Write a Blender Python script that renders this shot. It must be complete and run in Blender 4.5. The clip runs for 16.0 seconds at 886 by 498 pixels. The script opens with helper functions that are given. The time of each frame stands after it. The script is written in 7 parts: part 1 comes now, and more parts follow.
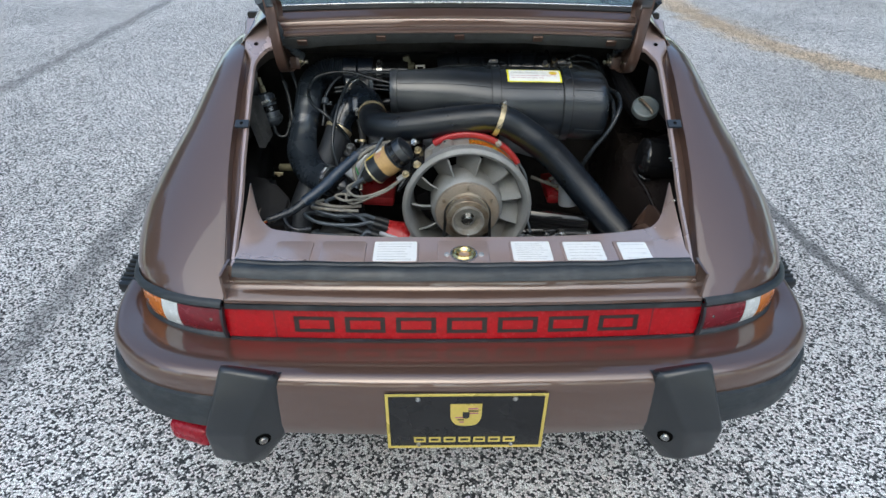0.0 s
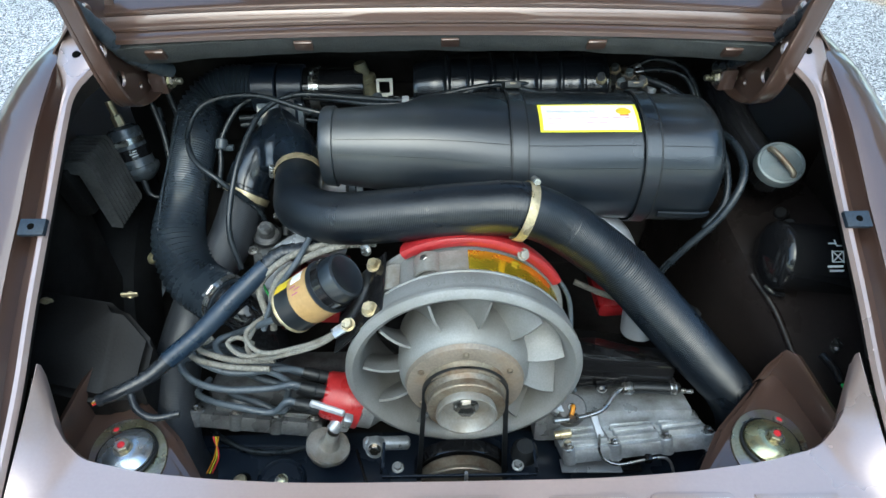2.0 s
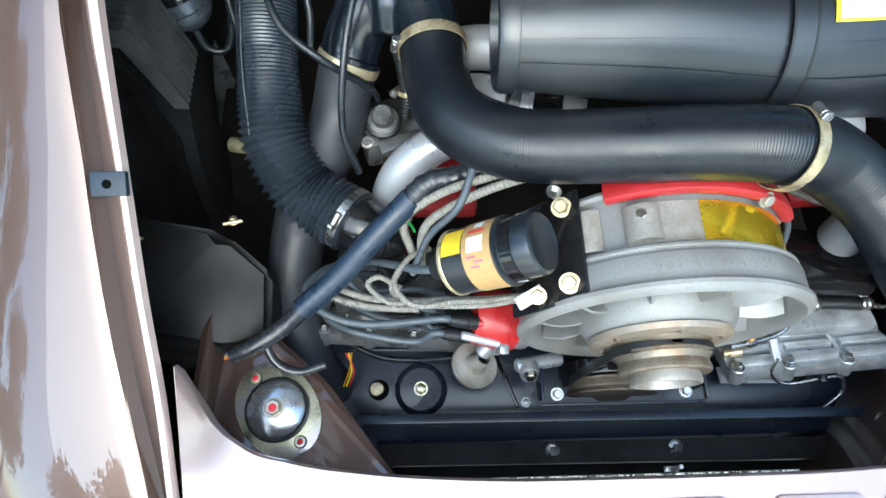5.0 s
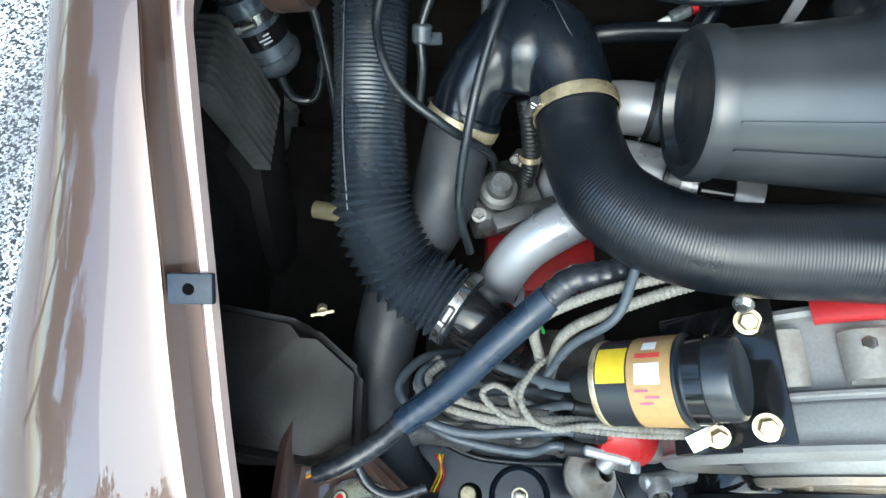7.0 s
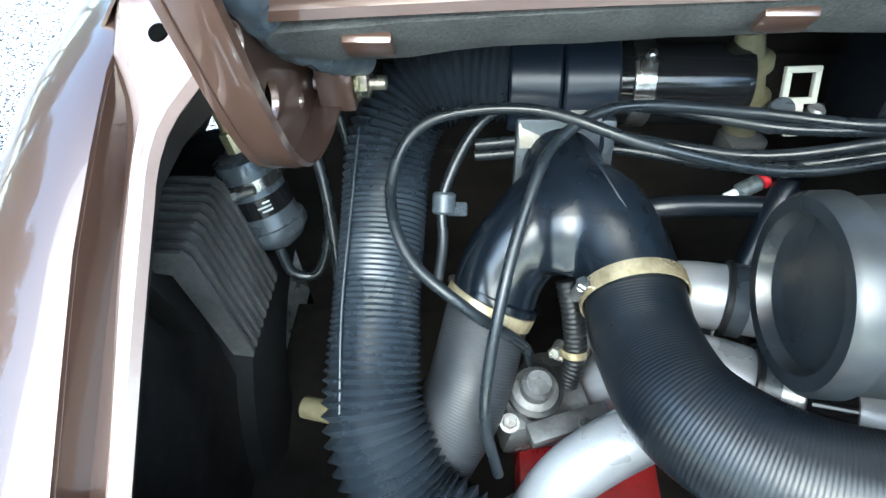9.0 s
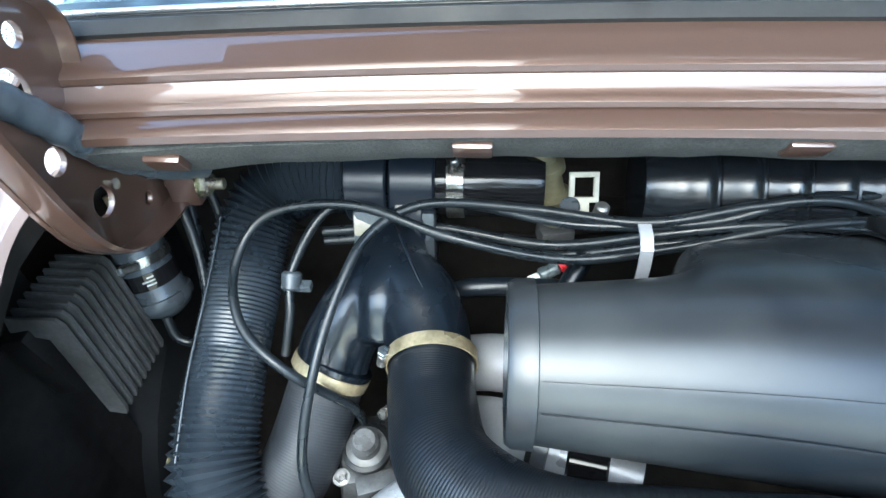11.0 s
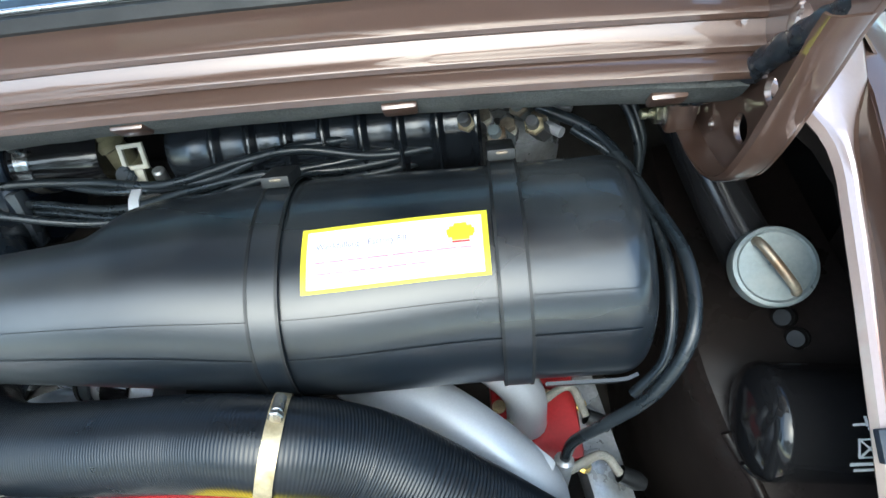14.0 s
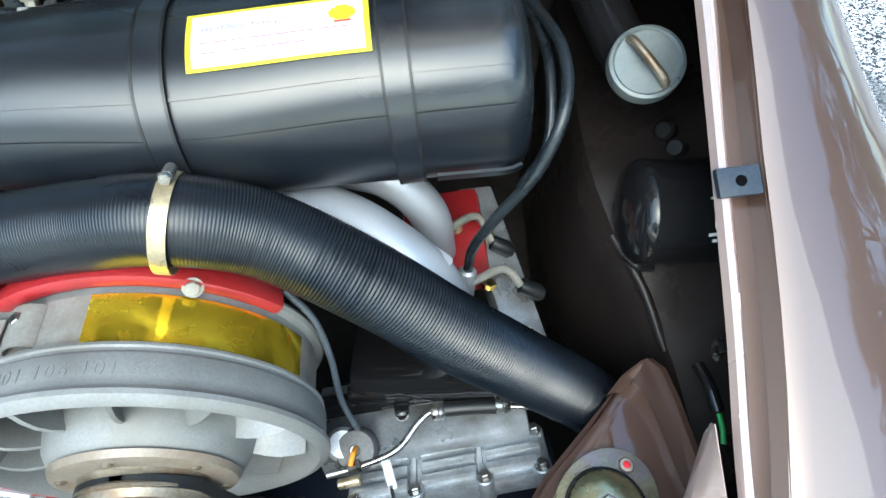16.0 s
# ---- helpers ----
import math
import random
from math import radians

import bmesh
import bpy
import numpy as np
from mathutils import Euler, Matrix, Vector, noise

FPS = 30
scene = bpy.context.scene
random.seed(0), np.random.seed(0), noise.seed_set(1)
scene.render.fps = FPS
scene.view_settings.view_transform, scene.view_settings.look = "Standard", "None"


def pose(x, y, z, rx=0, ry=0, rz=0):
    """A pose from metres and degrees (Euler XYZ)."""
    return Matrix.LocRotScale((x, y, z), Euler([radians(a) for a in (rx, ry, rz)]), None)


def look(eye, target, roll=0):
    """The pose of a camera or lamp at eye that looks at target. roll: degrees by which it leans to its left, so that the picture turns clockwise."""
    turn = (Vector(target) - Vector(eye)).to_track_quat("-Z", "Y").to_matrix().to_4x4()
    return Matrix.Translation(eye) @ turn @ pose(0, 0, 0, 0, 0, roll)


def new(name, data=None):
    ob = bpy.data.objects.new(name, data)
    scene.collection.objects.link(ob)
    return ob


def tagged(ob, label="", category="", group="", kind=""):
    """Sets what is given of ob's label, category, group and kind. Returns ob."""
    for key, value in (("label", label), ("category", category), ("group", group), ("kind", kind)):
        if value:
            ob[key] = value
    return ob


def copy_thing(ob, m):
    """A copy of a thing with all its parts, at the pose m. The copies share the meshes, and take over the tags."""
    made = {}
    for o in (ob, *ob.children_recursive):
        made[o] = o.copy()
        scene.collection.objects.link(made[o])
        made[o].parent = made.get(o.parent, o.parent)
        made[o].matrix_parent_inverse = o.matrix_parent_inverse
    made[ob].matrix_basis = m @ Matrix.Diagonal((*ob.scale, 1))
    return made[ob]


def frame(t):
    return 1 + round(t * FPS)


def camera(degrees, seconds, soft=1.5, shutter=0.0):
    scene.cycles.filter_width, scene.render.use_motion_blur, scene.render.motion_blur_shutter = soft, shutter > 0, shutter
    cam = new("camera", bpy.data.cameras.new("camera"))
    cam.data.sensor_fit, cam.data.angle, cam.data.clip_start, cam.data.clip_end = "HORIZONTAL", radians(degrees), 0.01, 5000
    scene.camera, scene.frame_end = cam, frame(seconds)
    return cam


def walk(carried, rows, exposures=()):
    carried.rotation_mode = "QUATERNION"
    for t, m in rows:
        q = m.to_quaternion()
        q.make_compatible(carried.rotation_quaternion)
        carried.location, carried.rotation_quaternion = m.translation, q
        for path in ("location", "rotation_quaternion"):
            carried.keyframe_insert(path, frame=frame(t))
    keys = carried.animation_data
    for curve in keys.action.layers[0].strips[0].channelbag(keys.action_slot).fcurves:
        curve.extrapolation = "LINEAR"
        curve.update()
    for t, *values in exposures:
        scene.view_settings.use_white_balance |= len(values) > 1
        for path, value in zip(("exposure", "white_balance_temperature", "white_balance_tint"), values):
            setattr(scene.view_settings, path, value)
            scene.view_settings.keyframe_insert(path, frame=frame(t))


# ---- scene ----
cam = camera(74.6, 16.0)
PATH = [
    (0, (-0.062, -0.072, 1.37), (-0.031, 1.589, 0.256), 0.4),
    (0.5, (-0.033, 0.117, 1.371), (-0.001, 1.773, 0.249), 0.3),
    (1, (-0.023, 0.293, 1.355), (0.008, 1.942, 0.224), 0.3),
    (1.5, (-0.036, 0.484, 1.33), (-0.002, 2.086, 0.134), 0.4),
    (2, (-0.021, 0.675, 1.292), (0.012, 2.199, -0.004), 0.2),
    (2.5, (-0.004, 0.8, 1.291), (0.022, 2.107, -0.223), -0.1),
    (3, (-0.036, 0.857, 1.305), (-0.007, 1.927, -0.385), 0.1),
    (3.5, (-0.085, 0.907, 1.304), (-0.04, 1.872, -0.447), 1.0),
    (4, (-0.142, 0.96, 1.308), (-0.082, 1.816, -0.498), 2.2),
    (6.5, (-0.309, 1.063, 1.268), (-0.353, 1.766, -0.604), -3.4),
    (7, (-0.331, 1.123, 1.227), (-0.384, 1.899, -0.616), -3.1),
    (7.5, (-0.346, 1.148, 1.19), (-0.415, 2.024, -0.607), -3.3),
    (8, (-0.352, 1.168, 1.154), (-0.435, 2.205, -0.554), -2.6),
    (8.5, (-0.35, 1.194, 1.134), (-0.459, 2.375, -0.477), -2.9),
    (11, (-0.183, 1.153, 1.192), (-0.34, 2.612, -0.167), -2.5),
    (11.5, (-0.127, 1.141, 1.221), (-0.273, 2.523, -0.217), -2.6),
    (12, (-0.052, 1.127, 1.231), (-0.233, 2.465, -0.245), -4.5),
    (12.5, (0.023, 1.125, 1.238), (-0.152, 2.425, -0.271), -6.0),
    (13, (0.106, 1.121, 1.245), (-0.071, 2.401, -0.282), -7.8),
    (13.5, (0.19, 1.119, 1.251), (0.024, 2.39, -0.284), -9.1),
    (14, (0.258, 1.118, 1.245), (0.117, 2.385, -0.295), -9.6),
    (14.5, (0.306, 1.115, 1.236), (0.203, 2.372, -0.317), -9.4),
    (15, (0.304, 1.076, 1.214), (0.252, 2.314, -0.357), -8.2),
    (15.5, (0.301, 1.037, 1.197), (0.28, 2.213, -0.421), -7.3),
    (16, (0.301, 0.992, 1.182), (0.288, 2.119, -0.47), -7.1),
]
EXPOSURES = [(0, 1.03, 6280, 1), (1, 1.24, 6230, -1), (2, 1.74, 5800, -7), (2.5, 2.4, 5600, -8), (3, 2.45, 5800, -5), (4, 2.40, 5950, -4), (6.5, 2.15, 5950, -5), (7.5, 2.52, 5840, -7), (8.5, 3.0, 5820, -7), (11, 2.85, 5700, -5), (12.5, 2.46, 5700, -5), (13.5, 2.15, 5800, -5), (14.5, 2.22, 5900, -5), (16, 2.24, 5880, -6)]
walk(cam, [(t, look(eye, target, roll)) for t, eye, target, roll in PATH], EXPOSURES)

# ---- light ----
world = bpy.data.worlds.new("open_sky")
scene.world = world
world.use_nodes = True
wn = world.node_tree
sky = wn.nodes.new("ShaderNodeTexSky")
sky.sky_type, sky.sun_disc = "NISHITA", False
sky.sun_elevation, sky.sun_rotation = radians(50), radians(186)
sky.air_density, sky.dust_density, sky.ozone_density = 1.0, 2.0, 1.0
wn.links.new(sky.outputs["Color"], wn.nodes["Background"].inputs["Color"])
wn.nodes["Background"].inputs["Strength"].default_value = 0.15
sun = new("sun", bpy.data.lights.new("sun", "SUN"))
sun.data.energy, sun.data.angle, sun.data.color = 0.68, radians(85), (1.0, 0.95, 0.87)
sun.matrix_basis = look((-0.45, -4.4, 5.2), (0, 0, 0))

# ---- materials ----


def mat(name, col, rough=0.5, metal=0.0, var=0.18, scale=14.0, fine=160.0, bump=0.08, dirt=None, dirt_amount=0.0, dirt_scale=9.0,
        coat=0.0, coat_rough=0.05, rough_var=0.15, spec=0.5, stretch=(1, 1, 1), coat_ior=1.55):
    """A surface of one colour, varied at two scales, with patches of dirt or wear and fine relief."""
    m = bpy.data.materials.new(name)
    m.use_nodes = True
    nt = m.node_tree
    n, link = nt.nodes, nt.links.new
    b = n["Principled BSDF"]
    tc = n.new("ShaderNodeTexCoord")
    mp = n.new("ShaderNodeMapping")
    mp.inputs["Scale"].default_value = stretch
    link(tc.outputs["Object"], mp.inputs["Vector"])
    big = n.new("ShaderNodeTexNoise")
    big.inputs["Scale"].default_value, big.inputs["Detail"].default_value = scale, 5
    small = n.new("ShaderNodeTexNoise")
    small.inputs["Scale"].default_value, small.inputs["Detail"].default_value = fine, 3
    for t in (big, small):
        link(mp.outputs["Vector"], t.inputs["Vector"])
    both = n.new("ShaderNodeMath")
    both.operation = "ADD"
    link(big.outputs["Fac"], both.inputs[0])
    link(small.outputs["Fac"], both.inputs[1])
    rng = n.new("ShaderNodeMapRange")
    rng.inputs["From Min"].default_value, rng.inputs["From Max"].default_value = 0.7, 1.3
    rng.inputs["To Min"].default_value, rng.inputs["To Max"].default_value = 1 - var, 1 + var
    link(both.outputs[0], rng.inputs["Value"])
    mul = n.new("ShaderNodeVectorMath")
    mul.operation = "SCALE"
    mul.inputs[0].default_value = col
    link(rng.outputs[0], mul.inputs["Scale"])
    colour = mul.outputs[0]
    rr = n.new("ShaderNodeMapRange")
    rr.inputs["From Min"].default_value, rr.inputs["From Max"].default_value = 0.35, 0.65
    rr.inputs["To Min"].default_value, rr.inputs["To Max"].default_value = max(0.02, rough - rough_var), min(1, rough + rough_var)
    link(big.outputs["Fac"], rr.inputs["Value"])
    link(rr.outputs[0], b.inputs["Roughness"])
    if dirt:
        dn = n.new("ShaderNodeTexNoise")
        dn.inputs["Scale"].default_value, dn.inputs["Detail"].default_value = dirt_scale, 5
        dn.inputs["Roughness"].default_value = 0.5
        link(tc.outputs["Object"], dn.inputs["Vector"])
        ramp = n.new("ShaderNodeMapRange")
        ramp.inputs["From Min"].default_value, ramp.inputs["From Max"].default_value = 0.54 - 0.25 * dirt_amount, 0.82 - 0.25 * dirt_amount
        ramp.inputs["To Max"].default_value = 0.85
        link(dn.outputs["Fac"], ramp.inputs["Value"])
        mx = n.new("ShaderNodeMix")
        mx.data_type = "RGBA"
        mx.inputs["B"].default_value = (*dirt, 1)
        link(ramp.outputs[0], mx.inputs["Factor"])
        link(colour, mx.inputs["A"])
        colour = mx.outputs["Result"]
    link(colour, b.inputs["Base Color"])
    if bump > 0.035:
        bp = n.new("ShaderNodeBump")
        bp.inputs["Strength"].default_value, bp.inputs["Distance"].default_value = bump, 0.002
        link(small.outputs["Fac"], bp.inputs["Height"])
        link(bp.outputs[0], b.inputs["Normal"])
    b.inputs["Metallic"].default_value = metal
    b.inputs["Specular IOR Level"].default_value = spec
    b.inputs["Coat Weight"].default_value, b.inputs["Coat Roughness"].default_value, b.inputs["Coat IOR"].default_value = coat, coat_rough, coat_ior
    return m


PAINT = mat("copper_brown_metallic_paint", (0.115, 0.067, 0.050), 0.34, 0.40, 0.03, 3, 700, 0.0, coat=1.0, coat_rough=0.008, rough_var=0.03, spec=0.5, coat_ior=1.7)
# Body paint again, paled to put the sky's reflection into its colour.
PAINT_LIT = mat("copper_brown_paint_lit", (0.52, 0.395, 0.36), 0.30, 0.55, 0.03, 5, 300, 0.0, coat=0.9, coat_rough=0.03, rough_var=0.04)
# Brown far darker than the body paint, with still darker patches.
PAINT_BAY = mat("near_black_brown_paint", (0.019, 0.0145, 0.0132), 0.36, 0, 0.25, 8, 120, 0.03, (0.014, 0.012, 0.011), 0.5, 7, spec=0.2)
BAY = mat("black_bay_coating", (0.033, 0.030, 0.028), 0.5, 0, 0.25, 8, 60, 0.04, (0.008, 0.007, 0.006), 0.1, 14, spec=0.12)
HOSE = mat("satin_black_rubberised_hose", (0.005, 0.0075, 0.0115), 0.33, 0, 0.2, 20, 300, 0.03, (0.018, 0.019, 0.020), 0.1, 9, spec=0.55, rough_var=0.06)
HOSE_GREY = mat("grey_black_paper_hose", (0.020, 0.0225, 0.027), 0.55, 0, 0.2, 20, 300, 0.05)
BELLOWS = mat("satin_black_bellows", (0.025, 0.033, 0.044), 0.32, 0, 0.2, 15, 200, 0.03, spec=0.9)
RUBBER = mat("black_rubber", (0.010, 0.011, 0.012), 0.45, 0, 0.25, 25, 250, 0.06)
SEAL = mat("aged_blue_black_rubber_seal", (0.020, 0.025, 0.030), 0.48, 0, 0.35, 18, 140, 0.12, (0.06, 0.065, 0.07), 0.15, 22, stretch=(0.3, 1, 1))
PLASTIC = mat("black_airbox_plastic", (0.007, 0.0100, 0.0145), 0.27, 0, 0.3, 5, 90, 0.015, (0.046, 0.050, 0.052), 0.30, 7, stretch=(0.25, 1, 1), rough_var=0.10, spec=0.85)
PLASTIC_TEX = mat("grained_black_bumper_plastic", (0.015, 0.0175, 0.021), 0.36, 0, 0.10, 12, 900, 0.14, rough_var=0.05, spec=0.8)
GLOSS_BLACK = mat("gloss_black_enamel", (0.010, 0.010, 0.011), 0.09, 0, 0.2, 10, 200, 0.03, rough_var=0.06)
TIN = mat("blue_black_engine_tin", (0.010, 0.015, 0.025), 0.28, 0, 0.08, 6, 200, 0.0, rough_var=0.05)
DIGIT = mat("grimy_cast_digits", (0.20, 0.198, 0.19), 0.6, 0.1, 0.2, 30, 300, 0.05)
HUB = mat("tarnished_hub_plate", (0.27, 0.228, 0.185), 0.48, 0.3, 0.18, 25, 300, 0.05, (0.22, 0.15, 0.09), 0.3, 25)
DULL = mat("dull_beige_grey_steel", (0.34, 0.325, 0.295), 0.5, 0.45, 0.15, 25, 300, 0.05, (0.20, 0.165, 0.12), 0.35, 30)
BOX_BLACK = mat("matt_black_box", (0.012, 0.011, 0.0105), 0.48, 0, 0.3, 12, 300, 0.10, spec=0.25)
FIN_DARK = mat("sooty_grey_heat_sink", (0.115, 0.112, 0.108), 0.55, 0.3, 0.22, 20, 250, 0.1, (0.03, 0.03, 0.028), 0.35, 18)
MAGN = mat("dusty_magnesium_casting", (0.25, 0.25, 0.243), 0.5, 0.25, 0.14, 16, 420, 0.10, (0.165, 0.155, 0.135), 0.42, 11)
ALU = mat("cast_aluminium", (0.50, 0.52, 0.54), 0.36, 0.65, 0.18, 18, 300, 0.12, (0.16, 0.15, 0.125), 0.35, 22)
ALU_WHITE = mat("bead_blasted_aluminium", (0.43, 0.445, 0.47), 0.42, 0.4, 0.06, 15, 500, 0.06)
STEEL = mat("worn_bright_steel", (0.48, 0.48, 0.47), 0.3, 0.95, 0.2, 30, 400, 0.05, (0.16, 0.12, 0.08), 0.3, 40)
RUSTY = mat("tarnished_brown_steel", (0.25, 0.215, 0.165), 0.45, 0.6, 0.25, 30, 300, 0.08, (0.15, 0.085, 0.045), 0.35, 40)
ZINC = mat("yellow_zinc_plating", (0.42, 0.39, 0.26), 0.32, 0.85, 0.25, 25, 300, 0.04, (0.42, 0.36, 0.46), 0.35, 30)
CHROME_DISC = mat("polished_zinc_dome", (0.62, 0.64, 0.66), 0.24, 0.9, 0.08, 30, 300, 0.02, rough_var=0.05)
CHROME_YEL = mat("polished_yellow_zinc_dome", (0.58, 0.56, 0.34), 0.27, 0.9, 0.12, 30, 300, 0.02, rough_var=0.05)
BRASS = mat("gold_passivated_clamp", (0.60, 0.51, 0.33), 0.4, 0.7, 0.2, 40, 300, 0.04, (0.30, 0.23, 0.12), 0.3, 50)
GOLD = mat("polished_gold_lock", (0.80, 0.62, 0.28), 0.2, 1.0, 0.15, 60, 400, 0.02)
RED = mat("red_fibreglass_shroud", (0.34, 0.018, 0.022), 0.42, 0, 0.16, 14, 250, 0.05, (0.20, 0.02, 0.018), 0.2, 16)
RED_CAP = mat("red_distributor_cap", (0.36, 0.020, 0.022), 0.38, 0, 0.12, 30, 300, 0.04)
RED_DOT = mat("red_inspection_paint", (0.65, 0.02, 0.03), 0.5)
YELLOW_FOIL = mat("gold_foil_label", (0.90, 0.64, 0.04), 0.20, 0.85, 0.15, 30, 90, 0.10, (0.45, 0.30, 0.02), 0.3, 30)
YELLOW = mat("yellow_sticker_border", (0.80, 0.74, 0.04), 0.45, 0, 0.05)
WHITE = mat("white_label_paper", (0.80, 0.80, 0.78), 0.4, 0, 0.04)
METAL_LABEL = mat("brushed_foil_label", (0.88, 0.88, 0.87), 0.34, 0.15, 0.03, 30, 300, 0.03, rough_var=0.04)
INK_RED = mat("red_print", (0.55, 0.06, 0.05), 0.5)
# Paled to imitate glare on the foil labels; canister print is plainly pale.
INK_PALE = mat("pale_grey_print", (0.66, 0.66, 0.65), 0.5)
INK_BLACK = mat("black_print", (0.02, 0.02, 0.02), 0.45)
INK_ROSE = mat("rose_print", (0.50, 0.24, 0.30), 0.5)
INK_NAVY = mat("navy_print", (0.07, 0.075, 0.16), 0.5)
INK_MAUVE = mat("mauve_print", (0.38, 0.11, 0.19), 0.5)
INK_GOLD = mat("gold_print", (0.66, 0.52, 0.13), 0.38, 0.35, 0.06)
PLATE_BLACK = mat("gloss_black_plate", (0.012, 0.012, 0.013), 0.22, 0, 0.2)
OLIVE = mat("olive_rubber", (0.16, 0.145, 0.085), 0.6)
# Cast aluminium darker than ALU, with near-black patches.
ALU_DARK = mat("dark_cast_aluminium", (0.17, 0.175, 0.18), 0.40, 0.5, 0.25, 20, 300, 0.12, (0.035, 0.032, 0.028), 0.6, 26)
BRAID = mat("cream_cloth_braid", (0.24, 0.23, 0.20), 0.85, 0, 0.45, 60, 700, 0.35, (0.12, 0.105, 0.085), 0.45, 60)
CABLE = mat("satin_black_cable", (0.014, 0.018, 0.022), 0.3, 0, 0.2, 30, 200, 0.03)
CABLE_GREY = mat("slate_grey_ignition_lead", (0.068, 0.082, 0.097), 0.42, 0, 0.2, 30, 200, 0.04)
CLIP = mat("dark_spring_steel", (0.030, 0.040, 0.056), 0.45, 0, 0.2, 30, 300, 0.03, spec=0.25)
# Colour of flat black discs that stand in for the shade inside holes.
HOLE_SHADE = mat("hole_shade", (0.004, 0.004, 0.004), 0.9, 0, 0.1, 20, 200, 0.0, spec=0.0)
TAPE = mat("shiny_black_tape", (0.022, 0.025, 0.030), 0.26, 0, 0.3, 40, 160, 0.25)
SLEEVE = mat("blue_black_slit_sleeve", (0.016, 0.028, 0.048), 0.34, 0, 0.25, 30, 160, 0.08)
GREEN = mat("green_wire", (0.06, 0.38, 0.09), 0.45)
ORANGE_WIRE = mat("orange_wire", (0.65, 0.26, 0.02), 0.45)
FELT = mat("grey_black_sound_felt", (0.060, 0.062, 0.060), 0.9, 0, 0.4, 40, 500, 0.4)
CREAM = mat("cream_nylon", (0.55, 0.53, 0.44), 0.5, 0, 0.1)
CAP_GREY = mat("blue_grey_filler_cap", (0.15, 0.175, 0.18), 0.42, 0.3, 0.12, 30, 300, 0.05, (0.22, 0.23, 0.22), 0.3, 30)
FIN = mat("dusty_grey_heat_sink", (0.13, 0.13, 0.132), 0.6, 0.4, 0.22, 20, 250, 0.1, (0.07, 0.065, 0.06), 0.35, 18)
CANISTER = mat("blue_grey_anodised_can", (0.085, 0.098, 0.112), 0.33, 0.3, 0.12, 30, 300, 0.03)
LENS_RED = mat("red_lens", (0.36, 0.004, 0.010), 0.22, 0, 0.12, 60, 260, 0.04, spec=0.4)
LENS_CRIMSON = mat("crimson_reflector", (0.24, 0.004, 0.014), 0.25, 0, 0.15, 60, 260, 0.05, spec=0.4)
LENS_DARK = mat("dark_red_lens", (0.16, 0.010, 0.018), 0.16, 0, 0.15, 60, 260, 0.06, coat=0.6)
LENS_AMBER = mat("amber_lens", (0.52, 0.15, 0.012), 0.18, 0, 0.15, 60, 260, 0.06, coat=0.6)
LENS_CLEAR = mat("clear_lens", (0.62, 0.66, 0.68), 0.18, 0, 0.1, 60, 260, 0.05, coat=0.6)
# Shelf colour paled to stand in for sky reflected in the rear window.
SHELF_SKY = mat("shelf_with_sky_sheen", (0.45, 0.50, 0.50), 0.7, 0, 0.1)
ELBOW = mat("satin_black_moulding", (0.005, 0.008, 0.013), 0.25, 0, 0.2, 10, 200, 0.02, rough_var=0.06, spec=0.8)
BOOT = mat("gloss_black_rubber_boot", (0.010, 0.012, 0.015), 0.20, 0, 0.2, 10, 200, 0.02, rough_var=0.06, spec=0.8)
LEATHER = mat("dark_cabin_trim", (0.05, 0.045, 0.04), 0.8)
ORANGE_LABEL = mat("tan_coil_label", (0.44, 0.28, 0.115), 0.45, 0, 0.12, 40, 200, 0.03, (0.35, 0.22, 0.10), 0.3, 40)
YELLOW_LABEL = mat("yellow_warning_label", (0.72, 0.52, 0.03), 0.45, 0, 0.1)
TYRE = mat("tyre_rubber", (0.02, 0.02, 0.02), 0.75)


def glass_mat():
    m = bpy.data.materials.new("tinted_window_glass")
    m.use_nodes = True
    b = m.node_tree.nodes["Principled BSDF"]
    b.inputs["Base Color"].default_value = (0.55, 0.68, 0.66, 1)
    b.inputs["Roughness"].default_value = 0.02
    b.inputs["Transmission Weight"].default_value = 0.85
    b.inputs["IOR"].default_value = 1.5
    return m


GLASS = glass_mat()


